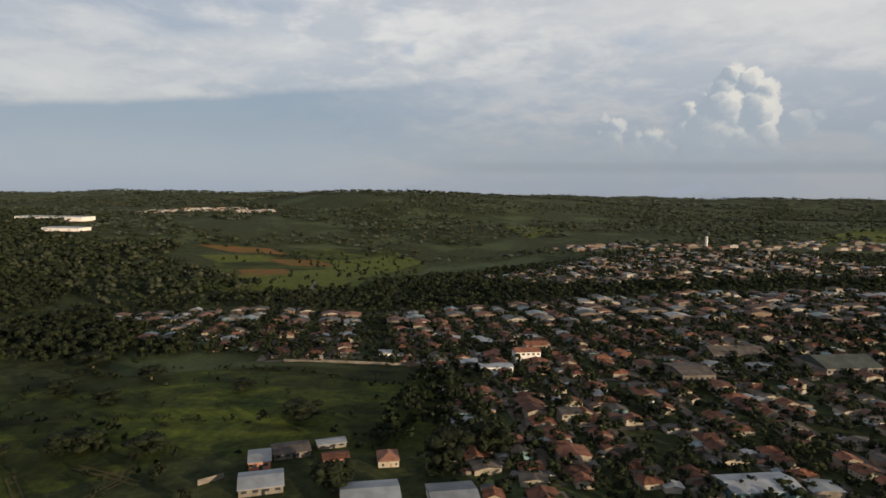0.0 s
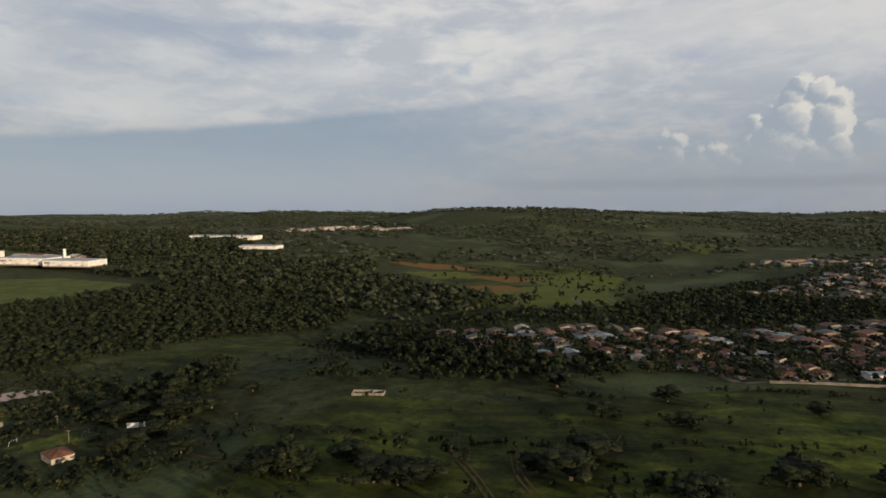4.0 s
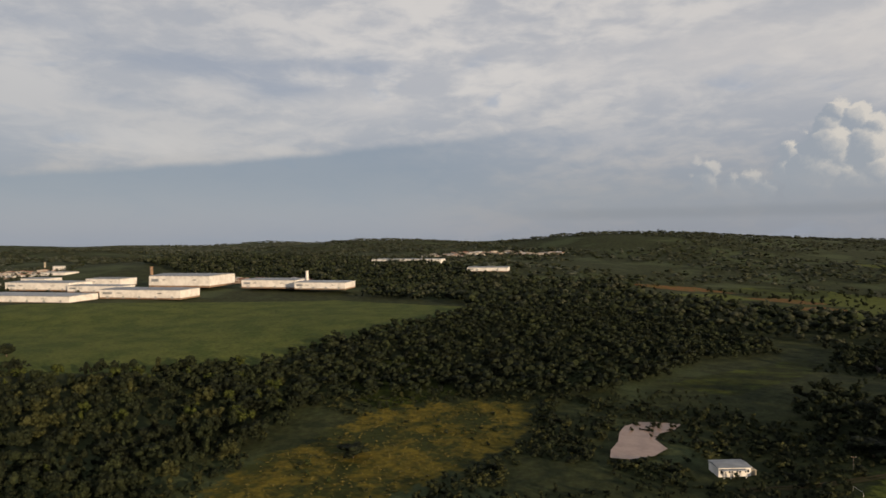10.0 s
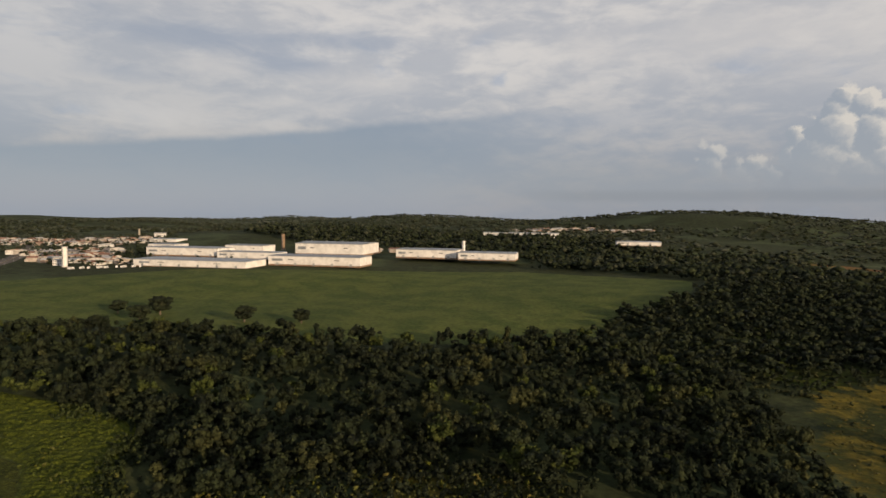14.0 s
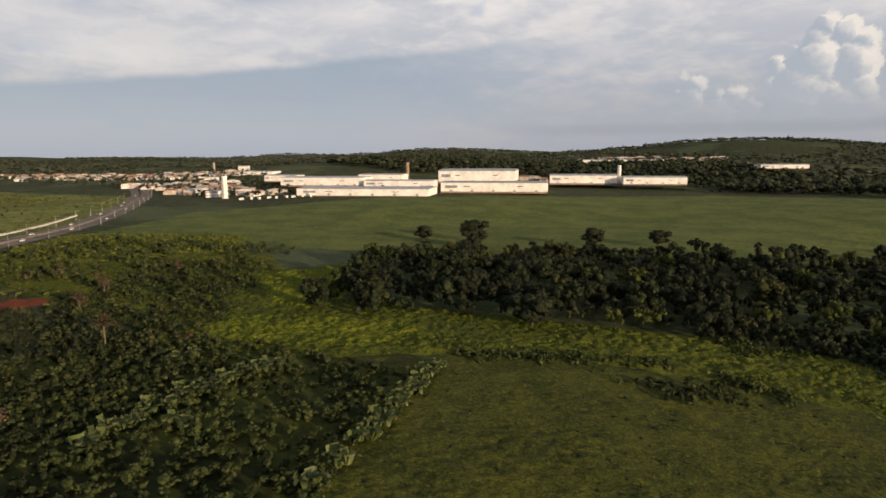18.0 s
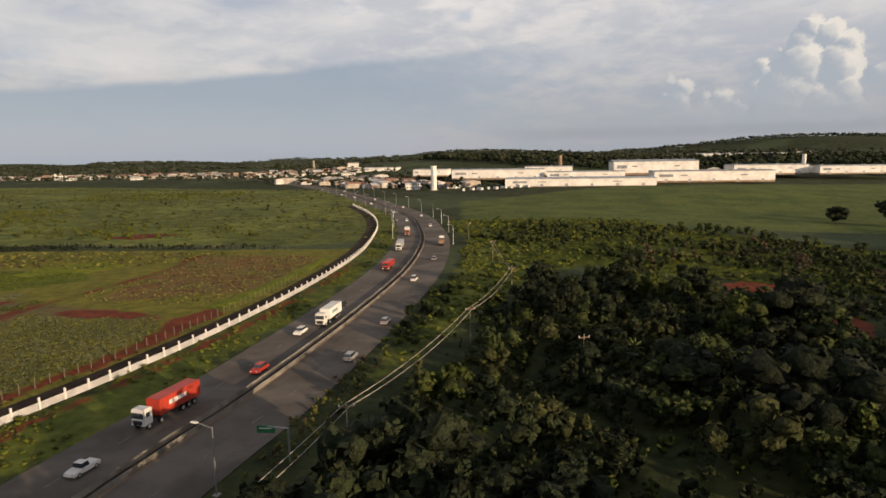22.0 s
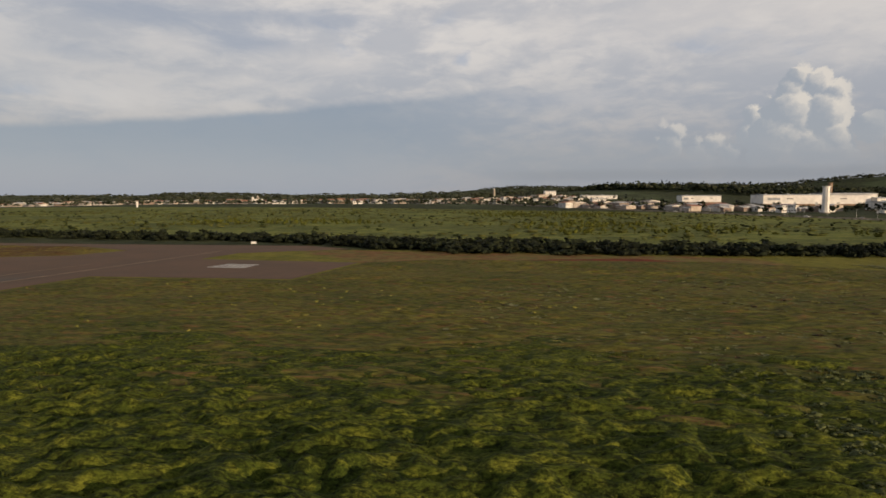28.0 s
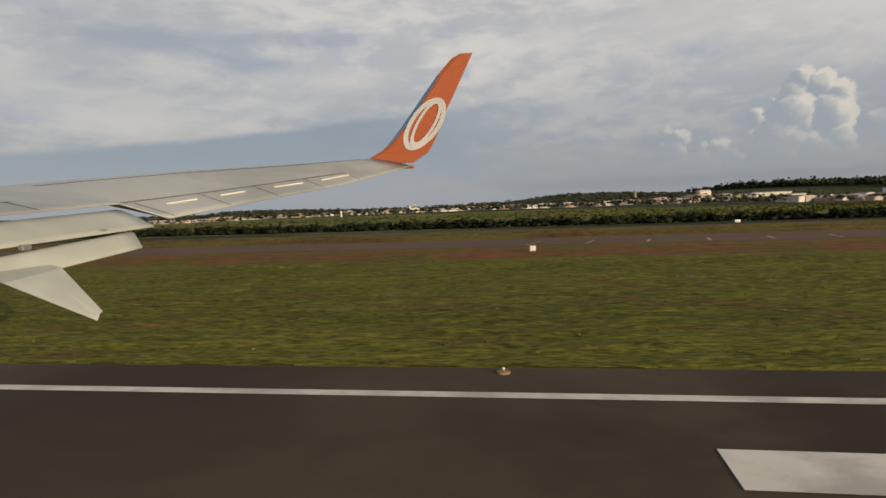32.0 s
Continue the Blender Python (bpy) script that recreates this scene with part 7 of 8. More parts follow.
for x, y, w in ((-1129.9, 47, 1.3), (-1098, 48, 1.4), (-1152, 89.5, 1.0), (-1136, 92.5, 0.5), (-1102.5, 122, 1.0), (-1165, 123, 1.0), (-1199.5, 61, 0.5)):
    sign_board("small white airfield sign on short legs in the grass", x, y, w, 8)
marker = thing("marker_board", "white upright marker board beside the runway", "sign", (-1181.8, 24, 0), 10)
part("board", bm_box(0.34, 0.10, 0.85, (0, 0, 0.08), 0.02), M_WHITE, marker)
part("foot", bm_box(0.5, 0.3, 0.08, (0, 0, 0)), M_CONCRETE, marker)


def edge_light(x, y):
    t = thing("runway_light", "small elevated edge light on a round base", "light", (x, y, 0.04), group="airfield edge lights")
    part("base", bm_rod(0.17, 0.05, n=14), M_OCHRE, t)
    part("stem", bm_rod(0.03, 0.05, (0, 0, 0.05)), M_OCHRE, t)
    part("lens", bm_rod(0.04, 0.04, (0, 0, 0.10), top=0.03), M_LAMP, t)


for x, y in ((-1174.5, 18.7), (-1172, 18.9), (-1199, 18.8), (-1226, 18.8), (-1126, 28), (-1130.3, 22), (-1119, 49), (-1139, 27)):
    edge_light(x, y)


def blot(x, y, w, d, seed, z, material, parent, name):
    """A dark patch with a ragged outline."""
    r = np.random.default_rng(seed)
    pts = []
    for i in range(26):
        a = 6.283 * i / 26
        k = 1 + 0.35 * math.sin(3 * a + seed) + 0.22 * math.sin(5 * a + 2 * seed) + r.uniform(-0.14, 0.14)
        pts.append((x + w * k * math.cos(a), y + d * k * math.sin(a)))
    return part(name, bm_poly(pts, z), material, parent)


for i, (x, y, w, d) in enumerate(((-1169.4, 14.9, 0.42, 0.16), (-1167.7, 15.0, 0.30, 0.12), (-1166.1, 16.3, 0.34, 0.12), (-1168.3, 16.45, 0.24, 0.08), (-1169.0, 15.6, 0.20, 0.06), (-1166.0, 15.8, 0.18, 0.06), (-1171.2, 15.4, 0.3, 0.08), (-1163.8, 15.4, 0.22, 0.07))):
    blot(x, y, w, d, i, 0.050, M_OIL, runway, "oil_stain")
blot(-1105.6, 40.2, 1.2, 0.4, 25, 0.058, M_OIL, taxi_marks, "oil_stain")
M_SEAL = paint("sealed_asphalt", (0.084, 0.067, 0.053), 0.9, dirt=0.45, scale=0.4, spec=0.15)
M_RUBBER = paint("rubbed_rubber", (0.056, 0.047, 0.040), 0.9, dirt=0.5, scale=1.5, spec=0.15)
part("sealed_patch", bm_poly([(-1114.7, 35.2), (-1113.4, 38.6), (-1111.1, 43.2), (-1108.2, 43.9), (-1107.6, 38.2), (-1107.9, 32.8), (-1110.4, 26), (-1113.9, 20.1), (-1115.3, 20.1), (-1115.1, 23.4), (-1115.0, 26.7), (-1114.7, 31.5)], 0.040), M_SEAL, taxi_marks, "darker sealed strip of asphalt")
for pts in ([(-1117.4, 51.0), (-1116.9, 51.5), (-1116.7, 48.6), (-1117.1, 45), (-1117.2, 41.8), (-1117.0, 39.2), (-1117.6, 37.7), (-1118.2, 38.3), (-1117.9, 42.9), (-1117.8, 47)],
            [(-1113.5, 30.6), (-1112.6, 30.8), (-1111.7, 30.1), (-1110.5, 30.1), (-1109.1, 30.5), (-1109.3, 30.0), (-1110.6, 29.4), (-1109.8, 28.6), (-1110.0, 28.1), (-1111.5, 28.3), (-1112.6, 27.5), (-1113.3, 27.3), (-1113.4, 27.8), (-1112.4, 28.6), (-1112.1, 29.1), (-1112.9, 29.9)],
            [(-1118.3, 37.3), (-1117.9, 37.8), (-1118.5, 30), (-1118.8, 26.5), (-1119.2, 21.2), (-1119.5, 21.2), (-1119.1, 26.5), (-1118.8, 30)]):
    part("rubber_smear", bm_poly(pts, 0.046), M_RUBBER, taxi_marks)
part("asphalt_patch", bm_poly([(-1158.8, 17.4), (-1158.6, 18.4), (-1158.9, 19.2), (-1140, 19.2), (-1140, 17.4)], 0.046), M_SMEAR, runway, "darker asphalt patch along the shoulder")
M_STAIN = turf("earth_stain", (0.150, 0.070, 0.034), (0.200, 0.086, 0.040), (0.110, 0.066, 0.040), 2.0, 2.0, 0.7)
part("earth_stain", bm_poly([(-1159.6, 16.4), (-1153.4, 16.55), (-1146, 16.5), (-1141, 15.2), (-1142, 12.0), (-1150, 10.6), (-1157, 12.2), (-1158.8, 14.4)], 0.047), M_STAIN, runway, "orange earth stain on the asphalt")
for y in (8.6, 11.4):
    part("tar_seam", bm_poly([(-1135, y), (-1135, y + 0.05), (-1300, y + 0.09), (-1300, y)], 0.046), M_SMEAR, runway)

sward("verge_island", "dry yellow-brown grass island between the taxiways", [(-1290, 111.5), (-1133, 110.5), (-1120, 104), (-1122.5, 95.5), (-1137, 88.5), (-1155, 86), (-1290, 86)], 0.8, 0.45,
      lambda x, y: 0.10 + 0.30 * lumps(x, y, 5.0, 31), 2.5, M_TURF_DRY, 0.05)

# ---------------------------------------------------------------- farm, ponds and single trees
def water_material(name, low, high):
    m, n, b = stock(name)
    g = n.add("ShaderNodeNewGeometry").outputs["Position"]
    n.link(n.mix(n.step(n.noise(g, 0.2, 4.0, 0.6), 0.35, 0.65), low, high), b.inputs["Base Color"])
    b.inputs["Roughness"].default_value = 0.35
    k = n.add("ShaderNodeBump")
    k.inputs["Strength"].default_value, k.inputs["Distance"].default_value = 0.15, 0.1
    n.link(n.noise(g, 1.2, 3.0, 0.5), k.inputs["Height"])
    n.link(k.outputs[0], b.inputs["Normal"])
    return m


M_WATER = water_material("muddy_water", (0.26, 0.165, 0.120), (0.36, 0.240, 0.180))
M_RIVER = water_material("silty_water", (0.034, 0.028, 0.023), (0.060, 0.050, 0.042))
for name, label, water, pts in (("pond", "muddy brown pond with an irregular shore", M_WATER, [(-361, 175.5), (-360.5, 182), (-358, 190), (-357, 199), (-355, 206), (-350, 211.5), (-343, 212), (-337, 211), (-340, 204.5), (-345, 200), (-347, 194), (-344.5, 186), (-349, 179), (-356, 175)]),
                                ("river", "narrow silty grey-brown river between overgrown banks", M_RIVER, [(-590.5, 89.6), (-588.4, 87.6), (-586.2, 86.4), (-584.2, 84.9), (-580.6, 84.2), (-577.7, 83.2), (-574.1, 82.6), (-571.4, 81), (-570, 79.4), (-572, 77.8), (-575.3, 76.4), (-578, 76.5), (-581.3, 77.9), (-584.7, 79.9), (-586.4, 82.6), (-588, 85.4), (-590.8, 88.4)])):
    z = max(floor_at(x, y) for x, y in pts) + 0.1
    tagged(part(name, bm_poly(pts, z), water), label, name, kind="structure")
RIVER = [pts]

farm = hall("farmhouse", "white flat-roofed farm building beside the pond", -331, 172, 8.5, 5.5, 2.4, 14, M_WHITE, M_METAL, 0.3)
part("porch_roof", bm_box(6.5, 1.4, 0.12, (-0.6, -3.4, 2.0)), M_METAL, farm)
for s in (-3.4, -1.6, 0.4, 2.4):
    part("column", bm_box(0.18, 0.18, 2.0, (s, -3.95, 0)), M_WHITE, farm)
part("side_block", bm_box(1.6, 5.0, 2.1, (5.0, 0, -0.5)), M_CREAM, farm)
red = copy_thing(KINDS[3], pose(-281, 148, floor_at(-281, 148), rz=60) @ Matrix.Diagonal((1.3, 1.3, 1.2, 1)))
tagged(red, "white farmhouse under a bright red hipped roof", "house")
gate = thing("gatehouse", "pale plastered gatehouse wall at the farm drive", "wall", (-276, 173, floor_at(-276, 173)), 20)
part("wall", bm_box(3.6, 0.4, 1.8, (0, 0, -0.3)), M_WHITE, gate)
part("gate_leaf", bm_box(1.2, 0.12, 1.2, (2.6, 0, 0)), M_CREAM, gate)
part("pillar", bm_box(0.4, 0.5, 2.0, (3.4, 0, -0.3)), M_WHITE, gate)
for x, y in ((-306, 159), (-287, 166)):
    goal = thing("football_goal", "white steel goal frame on the pitch", "goal", (x, y, floor_at(x, y)), 100)
    for s in (-1.9, 1.9):
        part("upright", bm_rod(0.03, 1.2, (s, 0, 0), n=8), M_WHITE, goal)
    part("crossbar", bm_rod(0.03, 3.8, (-1.9, 0, 1.18), axis=Vector((1, 0, 0)), n=8), M_WHITE, goal)
ruin = thing("roofless_building", "roofless low ruin with pale walls in the pasture", "building", (-207, 199, floor_at(-207, 199)), 6)
for x, y, w, d in ((0, 0, 11, 0.3), (0, 4, 11, 0.3), (-5.4, 2, 0.3, 4), (5.4, 2, 0.3, 4), (1.5, 2, 0.3, 4)):
    part("wall", bm_box(w, d, 1.1, (x, y, -0.3)), M_PLASTER, ruin)
for i in range(6):
    part("column", bm_box(0.16, 0.16, 1.6, (-5 + 2 * i, -0.8, -0.3)), M_PLASTER, ruin)
palms = thing("post_row", "row of slim pale posts before the town", "fence")
pole = None
for i in range(22):
    x, y = -168 + 2.6 * i, 318 + 0.7 * i
    m = pose(x, y, floor_at(x, y))
    if pole is None:
        pole = part("post", bm_rod(0.09, 2.4, top=0.06, n=6), M_CONCRETE, palms)
        pole.matrix_basis = m
    else:
        share("post", pole, palms, m)
hut = thing("mud_hut", "small red brick hut in the clearing", "hut", (-780.5, 88, floor_at(-780.5, 88)), 15)
part("wall", bm_box(2.0, 1.6, 1.0, (0, 0, -0.2)), M_BRICK, hut)
part("roof", bm_box(2.3, 1.9, 0.1, (0, 0, 0.8)), M_TILE, hut)


def tree_kind(label, height, lean=0.05, bare=False, material=M_LEAF, cards=620):
    """A single tree: tapered trunk, limbs and an uneven crown, one copy of each kind."""
    t = thing("tree", label, "tree", (0, 0, -400), group="single trees")
    part("trunk", bm_rod(0.045 * height, height * 0.55, top=0.022 * height, n=9), M_BARK, t)
    for i in range(5):
        a = i * 1.256 + 0.4
        part("limb", bm_rod(0.018 * height, height * 0.36, (0, 0, height * (0.36 + 0.04 * i)), top=0.006 * height, n=6, axis=Vector((math.cos(a), math.sin(a), 1.1)).normalized()), M_BARK, t)
    s = Soup()
    (v, f), (qv, qf) = crown(6 if bare else 26, cards, 0.04, 1.45, 1, low=0.24, lobe=(0.14, 0.26))
    k = np.array([[height * 1.05, height * 1.05, height]])
    for piece in (((qv, qf),) if bare else ((v, f), (qv, qf))):
        s.add(piece, np.array([[0, 0, height * 0.06]]), k, np.array([0.0]))
    c = s.build("crown", material)
    c.parent = t
    return t


TREES = [tree_kind("broad dark-green tree standing in the open pasture", 8.0), tree_kind("round dense tree on the open field", 6.5), tree_kind("tall uneven tree above the scrub", 8.5)]
SPOTS = [[(-181, 136), (-218, 143), (-213, 141), (-207, 142), (-136, 150), (-197, 148), (-111, 195), (-270, 184), (-264, 186), (-260, 192), (-253, 208), (-286, 178), (-293, 183), (-281, 186), (-144, 214), (-229, 231), (-181, 134.5), (-142, 138.5), (-176, 137.7), (-77.6, 133.6), (-119, 129), (-187, 135.5), (-96, 134.5), (-434.5, 171), (-265, 154)],
         [(-197.7, 147.7), (-114.6, 129.3), (-211, 147), (-195, 147.8), (-247, 153), (-264.3, 166.6), (-150, 143), (-48, 156), (-94, 136), (-112, 171.5), (-73.8, 180), (-131, 180)],
         [(-210, 141), (-282, 208), (-697.5, 226), (-719.8, 240), (-700.4, 243), (-788, 85), (-672, 121), (-8.4, 130.3), (1.4, 137.6), (-30, 117.5), (-806, 60), (-798, 54), (-655, 236), (-631, 240)]]
for kind, places in zip(TREES, SPOTS):
    for i, (x, y) in enumerate(places):
        k = 0.9 + 0.5 * ((i * 37) % 10) / 10
        flat = 1.0 if kind is TREES[2] else 0.87
        m = pose(x, y, floor_at(x, y) - 0.1, rz=i * 77) @ Matrix.Diagonal((k / flat ** 0.8, k / flat ** 0.8, k * flat * (0.9 + 0.02 * (i % 9)), 1))
        if i == 0:
            kind.matrix_basis = m
        else:
            copy_thing(kind, m)
sparse = tree_kind("thin half-bare tree with pale trunk and dry leaves", 7.0, bare=True, material=M_LEAF_DRY, cards=260)
sparse.matrix_basis = pose(-729.3, 55.5, floor_at(-729.3, 55.5))
for x, y in ((-740, 60), (-765, 112), (-772, 128)):
    copy_thing(sparse, pose(x, y, floor_at(x, y), rz=x) @ Matrix.Diagonal((0.7, 0.7, 0.7, 1)))


def palm(label, x, y, height, material, fronds=13, reach=1.0):
    t = thing("palm", label, "palm", (x, y, floor_at(x, y)))
    part("trunk", bm_rod(0.16, height, top=0.11, n=8), M_BARK, t)
    leaf = None
    for i in range(fronds):
        a, up = i * 360 / fronds, 20 + 34 * (i % 3)
        m = pose(0, 0, height) @ pose(0, 0, 0, 0, 0, a) @ pose(0, 0, 0, 0, -up, 0)
        if leaf is None:
            bm = bmesh.new()
            rows = []
            for j in range(6):
                s = j / 5
                w = 0.30 * reach * math.sin(math.pi * (0.12 + 0.86 * s))
                z = -0.9 * reach * s * s
                rows.append([bm.verts.new((2.1 * reach * s, -w, z - 0.12 * w)), bm.verts.new((2.1 * reach * s, 0, z + 0.08)), bm.verts.new((2.1 * reach * s, w, z - 0.12 * w))])
            for p, q in zip(rows, rows[1:]):
                bm.faces.new((p[0], q[0], q[1], p[1])), bm.faces.new((p[1], q[1], q[2], p[2]))
            leaf = part("frond", bm, material, t)
            leaf.matrix_basis = m
        else:
            share("frond", leaf, t, m)
    return t


palm("dry brown palm with drooping fronds", -743.5, 92.6, 4.0, M_LEAF_DRY, 17, 1.0)
for x, y, h in ((-798, 52, 2.2), (-800, 58, 2.4), (-804, 64, 2.0), (-796, 62, 1.8), (-792, 50, 2.2), (-809, 70, 2.4), (-752, 78, 3.5)):
    palm("banana-like plant with broad pale fronds in the thicket", x, y, h * 0.8, M_BROAD, 11, 0.5)

copy_thing(TREES[1], pose(-1081, 126, -0.2) @ Matrix.Diagonal((0.5, 0.5, 0.42, 1)))
woods("dry_bushes", "rust-brown dry bushes at the thicket's edge", LOW, 2.6, 2.6,
      [[(-800, 122), (-790, 140), (-765, 150), (-752, 168), (-762, 180), (-785, 160), (-806, 138)], [(-790, 108), (-780, 114), (-778, 106)]], 201, 0.55, [M_LEAF_DRY, M_SHRUB, M_LEAF_OLIVE], spread=(0.3, 1.3))
woods("ditch_growth", "low weeds on the bare soil inside the wall", RANK, 0.16, 1.1,
      [[(-868, 26), (-863.6, 40), (-861.2, 52), (-859.4, 66), (-858.2, 82), (-857.8, 99), (-859, 122), (-862, 145), (-864, 145), (-861, 122), (-859.8, 99), (-860.4, 82), (-861.6, 66), (-863.6, 52), (-866, 40), (-871, 26)]], 211, 0.5, [M_LEAF, M_LEAF_DRY], squash=(1.4, 2.6))
woods("road_verge", "tufted green grass between the wall and the carriageway", RANK, 0.34, 0.9,
      [[(-861, 34), (-857, 62), (-855.2, 80), (-854.8, 99), (-856.2, 126), (-859.6, 151), (-868, 188), (-863, 186), (-855.4, 150), (-851.6, 116), (-850.9, 85), (-851.2, 66), (-852.2, 50), (-854, 36)]], 213, 0.75, [M_LUSH, M_VERGE, M_LUSH, M_MEADOW], glades=9.0, squash=(1.3, 2.6), spread=(0.3, 1.5))
woods("field_ditch", "overgrown dark ditch between two crop fields", LOW, 0.27, 0.5,
      [[(-984.6, 48), (-982.4, 52), (-981, 70), (-979, 90), (-977.6, 104), (-981.5, 104), (-983, 90), (-984.4, 70), (-985.6, 50)]], 221, 1.0, M_LEAF, squash=(1.2, 2.2))
woods("grass_ridge", "lumpy grassed ridge between track and crop", RANK, 0.3, 0.5, [[(-892.5, 84), (-897.6, 66), (-898.6, 56), (-896.6, 46), (-895, 46), (-896.4, 56), (-895.4, 64), (-890.8, 84)]], 225, 0.85, M_MEADOW, squash=(1.6, 3.4), spread=(0.3, 1.7))
woods("field_bushes", "low dark bushes beside the red track", LOW, 0.6, 0.9, [[(-970, 52), (-969, 54.5), (-963.5, 54), (-962.5, 52), (-966, 51.4)]], 231, 1.0, M_SHRUB, squash=(1.4, 2.4))
woods("pasture_hedges", "thin hedgerows across the pasture", LOW, 1.4, 1.6,
      [[(-230, 168), (-150, 158), (-60, 152), (-60, 153.5), (-150, 160), (-230, 170)], [(-150, 190), (-140, 160), (-128, 130), (-126, 130), (-138, 162), (-148, 190)], [(-260, 150), (-200, 132), (-198, 134), (-258, 153)],
       [(-100, 210), (-60, 200), (-18, 186), (-18, 188), (-60, 203), (-100, 213)]], 241, 0.7, M_LEAF)
woods("pasture_clumps", "broad dark clumps of bushes and small trees in the pasture", BUSHY, 3.2, 2.6,
      [[(-130, 134), (-126, 138), (-119, 138.5), (-115, 135.5), (-119, 132), (-126, 131.5)], [(-104, 134.5), (-99, 138), (-90, 138.5), (-86, 136), (-91, 132.6), (-100, 132)], [(-143, 202), (-138, 206), (-128, 205), (-132, 200)], [(-110, 169), (-106, 172.5), (-103, 170)]], 246, 0.9, SHADY, spread=(0.5, 1.3))
woods("yard_trees", "dark garden trees and bushes between the yard's sheds", GARDEN, 3.2, 2.7,
      [[(-31, 145), (-24, 157), (-18.5, 146), (-21, 139), (-27, 137)], [(-14.5, 127), (-15, 137), (-6, 140), (-1.5, 132), (-3, 122.5), (-9.5, 122.5)], [(-36, 122.5), (-37, 127), (-28, 127.5), (-27, 121)]], 247, 0.8, SHADY, spread=(0.4, 1.4))
woods("pasture_side_trees", "dark trees along the pasture's edge by the houses", MID, 4.2, 3.6,
      [[(-29, 152), (-25, 172), (-23, 190), (-26, 206), (-14, 204), (-9, 190), (-8, 165), (-14, 150)]], 248, 0.6, SHADY, spread=(0.4, 1.4))
woods("pasture_scrub", "scattered bushes on the shaded pasture", LOW, 1.6, 9.0,
      [[(-320, 120), (-320, 150), (-240, 190), (-150, 215), (-30, 200), (-20, 140), (-110, 90), (-240, 90)], [(-480, 90), (-470, 130), (-420, 110), (-340, 140), (-330, 90)]], 251, 0.5, M_LEAF, spread=(0.5, 1.6))
woods("river_bushes", "bushes crowding the narrow river's banks", LOW, 1.1, 1.3,
      [[(-594, 94), (-586, 92), (-576, 88), (-562, 84), (-562, 80), (-577, 83), (-584, 85.5), (-590, 89)], [(-592, 82), (-586, 77.5), (-581, 73.6), (-566, 72.6), (-566, 70), (-584, 70), (-592, 78)]], 256, 0.85, [M_SHRUB, M_LEAF_DEEP, M_LEAF_OLIVE], clear=RIVER, spread=(0.4, 1.6))
woods("river_meadow_edge", "fresh green bushy growth down to the river", LOW, 0.85, 1.15,
      [[(-627, 118), (-613, 108), (-602, 101), (-592.3, 90.1), (-588, 85), (-585.6, 78.9), (-588.6, 73.4), (-596.1, 81.6), (-605.2, 89.4), (-621.2, 97.6)]], 257, 0.85, [M_LUSH, M_SHRUB, M_MEADOW, M_LEAF_FRESH], clear=RIVER, glades=9.0, spread=(0.3, 1.6))
woods("river_scrub", "hummocky green and rusty scrub beyond the river", LOW, 0.9, 1.35,
      [[(-585.2, 98), (-568, 111), (-542, 119), (-520, 116), (-530, 78), (-553.4, 72), (-566, 81), (-576.6, 84.6)]], 258, 0.85, [M_SHRUB, M_MEADOW, M_LEAF_OLIVE, M_SHRUB, M_LUSH, M_BLOOM], clear=RIVER + EARTH_AREAS[-1:], spread=(0.3, 1.7))
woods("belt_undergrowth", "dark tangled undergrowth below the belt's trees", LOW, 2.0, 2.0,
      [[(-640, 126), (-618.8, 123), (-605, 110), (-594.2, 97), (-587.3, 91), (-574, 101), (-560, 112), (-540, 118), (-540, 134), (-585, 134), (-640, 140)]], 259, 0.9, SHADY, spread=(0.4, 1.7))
woods("valley_scrub", "rough scrub over the valley floor", LOW, 1.7, 3.0,
      [[(-600, 60), (-590, 110), (-565, 124), (-470, 108), (-425, 115), (-385, 180), (-345, 232), (-325, 215), (-352, 165), (-330, 110), (-420, 60)]], 261, 0.8, M_LEAF, glades=16.0, spread=(0.4, 1.5))
woods("yellow_tufts", "yellow flowering tufts across the low meadow", RANK, 0.4, 2.0,
      [[(-460, 112), (-460, 165), (-440, 216), (-412, 230), (-390, 224), (-390, 190), (-408, 160), (-425, 122)]], 271, 0.5, M_BLOOM, squash=(2.0, 4.5))
sward("verge_growth", "lush lumpy grass beside the runway", [(-1103.9, 19.8), (-1102.9, 24.5), (-1101.2, 36), (-1100.4, 44), (-1090, 47), (-1082, 43), (-1072, 48), (-1060, 45), (-1045, 50), (-1030, 44), (-1020, 40), (-1008, 26), (-1015, 8), (-1038, 8), (-1040, 19.8)], 0.20, 0.17,
      lambda x, y: 0.08 + (0.22 + 0.34 * lumps(x, y, 3.2, 17)) * np.clip((46 - y + 6 * lumps(x, y, 9.0, 8)) / 22, 0, 1), 1.7, M_TURF_LUSH, 0.06, ragged=14.0)
sward("rough_verge", "uneven olive and rust-brown grass behind the verge", [(-1102, 31), (-1100.2, 50), (-1098.4, 71), (-1073.6, 72), (-1071, 92), (-1060, 98), (-1020, 100), (-1002, 92), (-1000, 30)], 0.42, 0.26,
      lambda x, y: 0.06 + 0.20 * lumps(x, y, 5.0, 33), 2.2, M_TURF_ROUGH, 0.02)
GRASS = [tuft(9, 1.2, 0.6, 0.5) for _ in range(6)]
SHORT = [tuft(6, 1.1, 0.85, 0.4) for _ in range(6)]
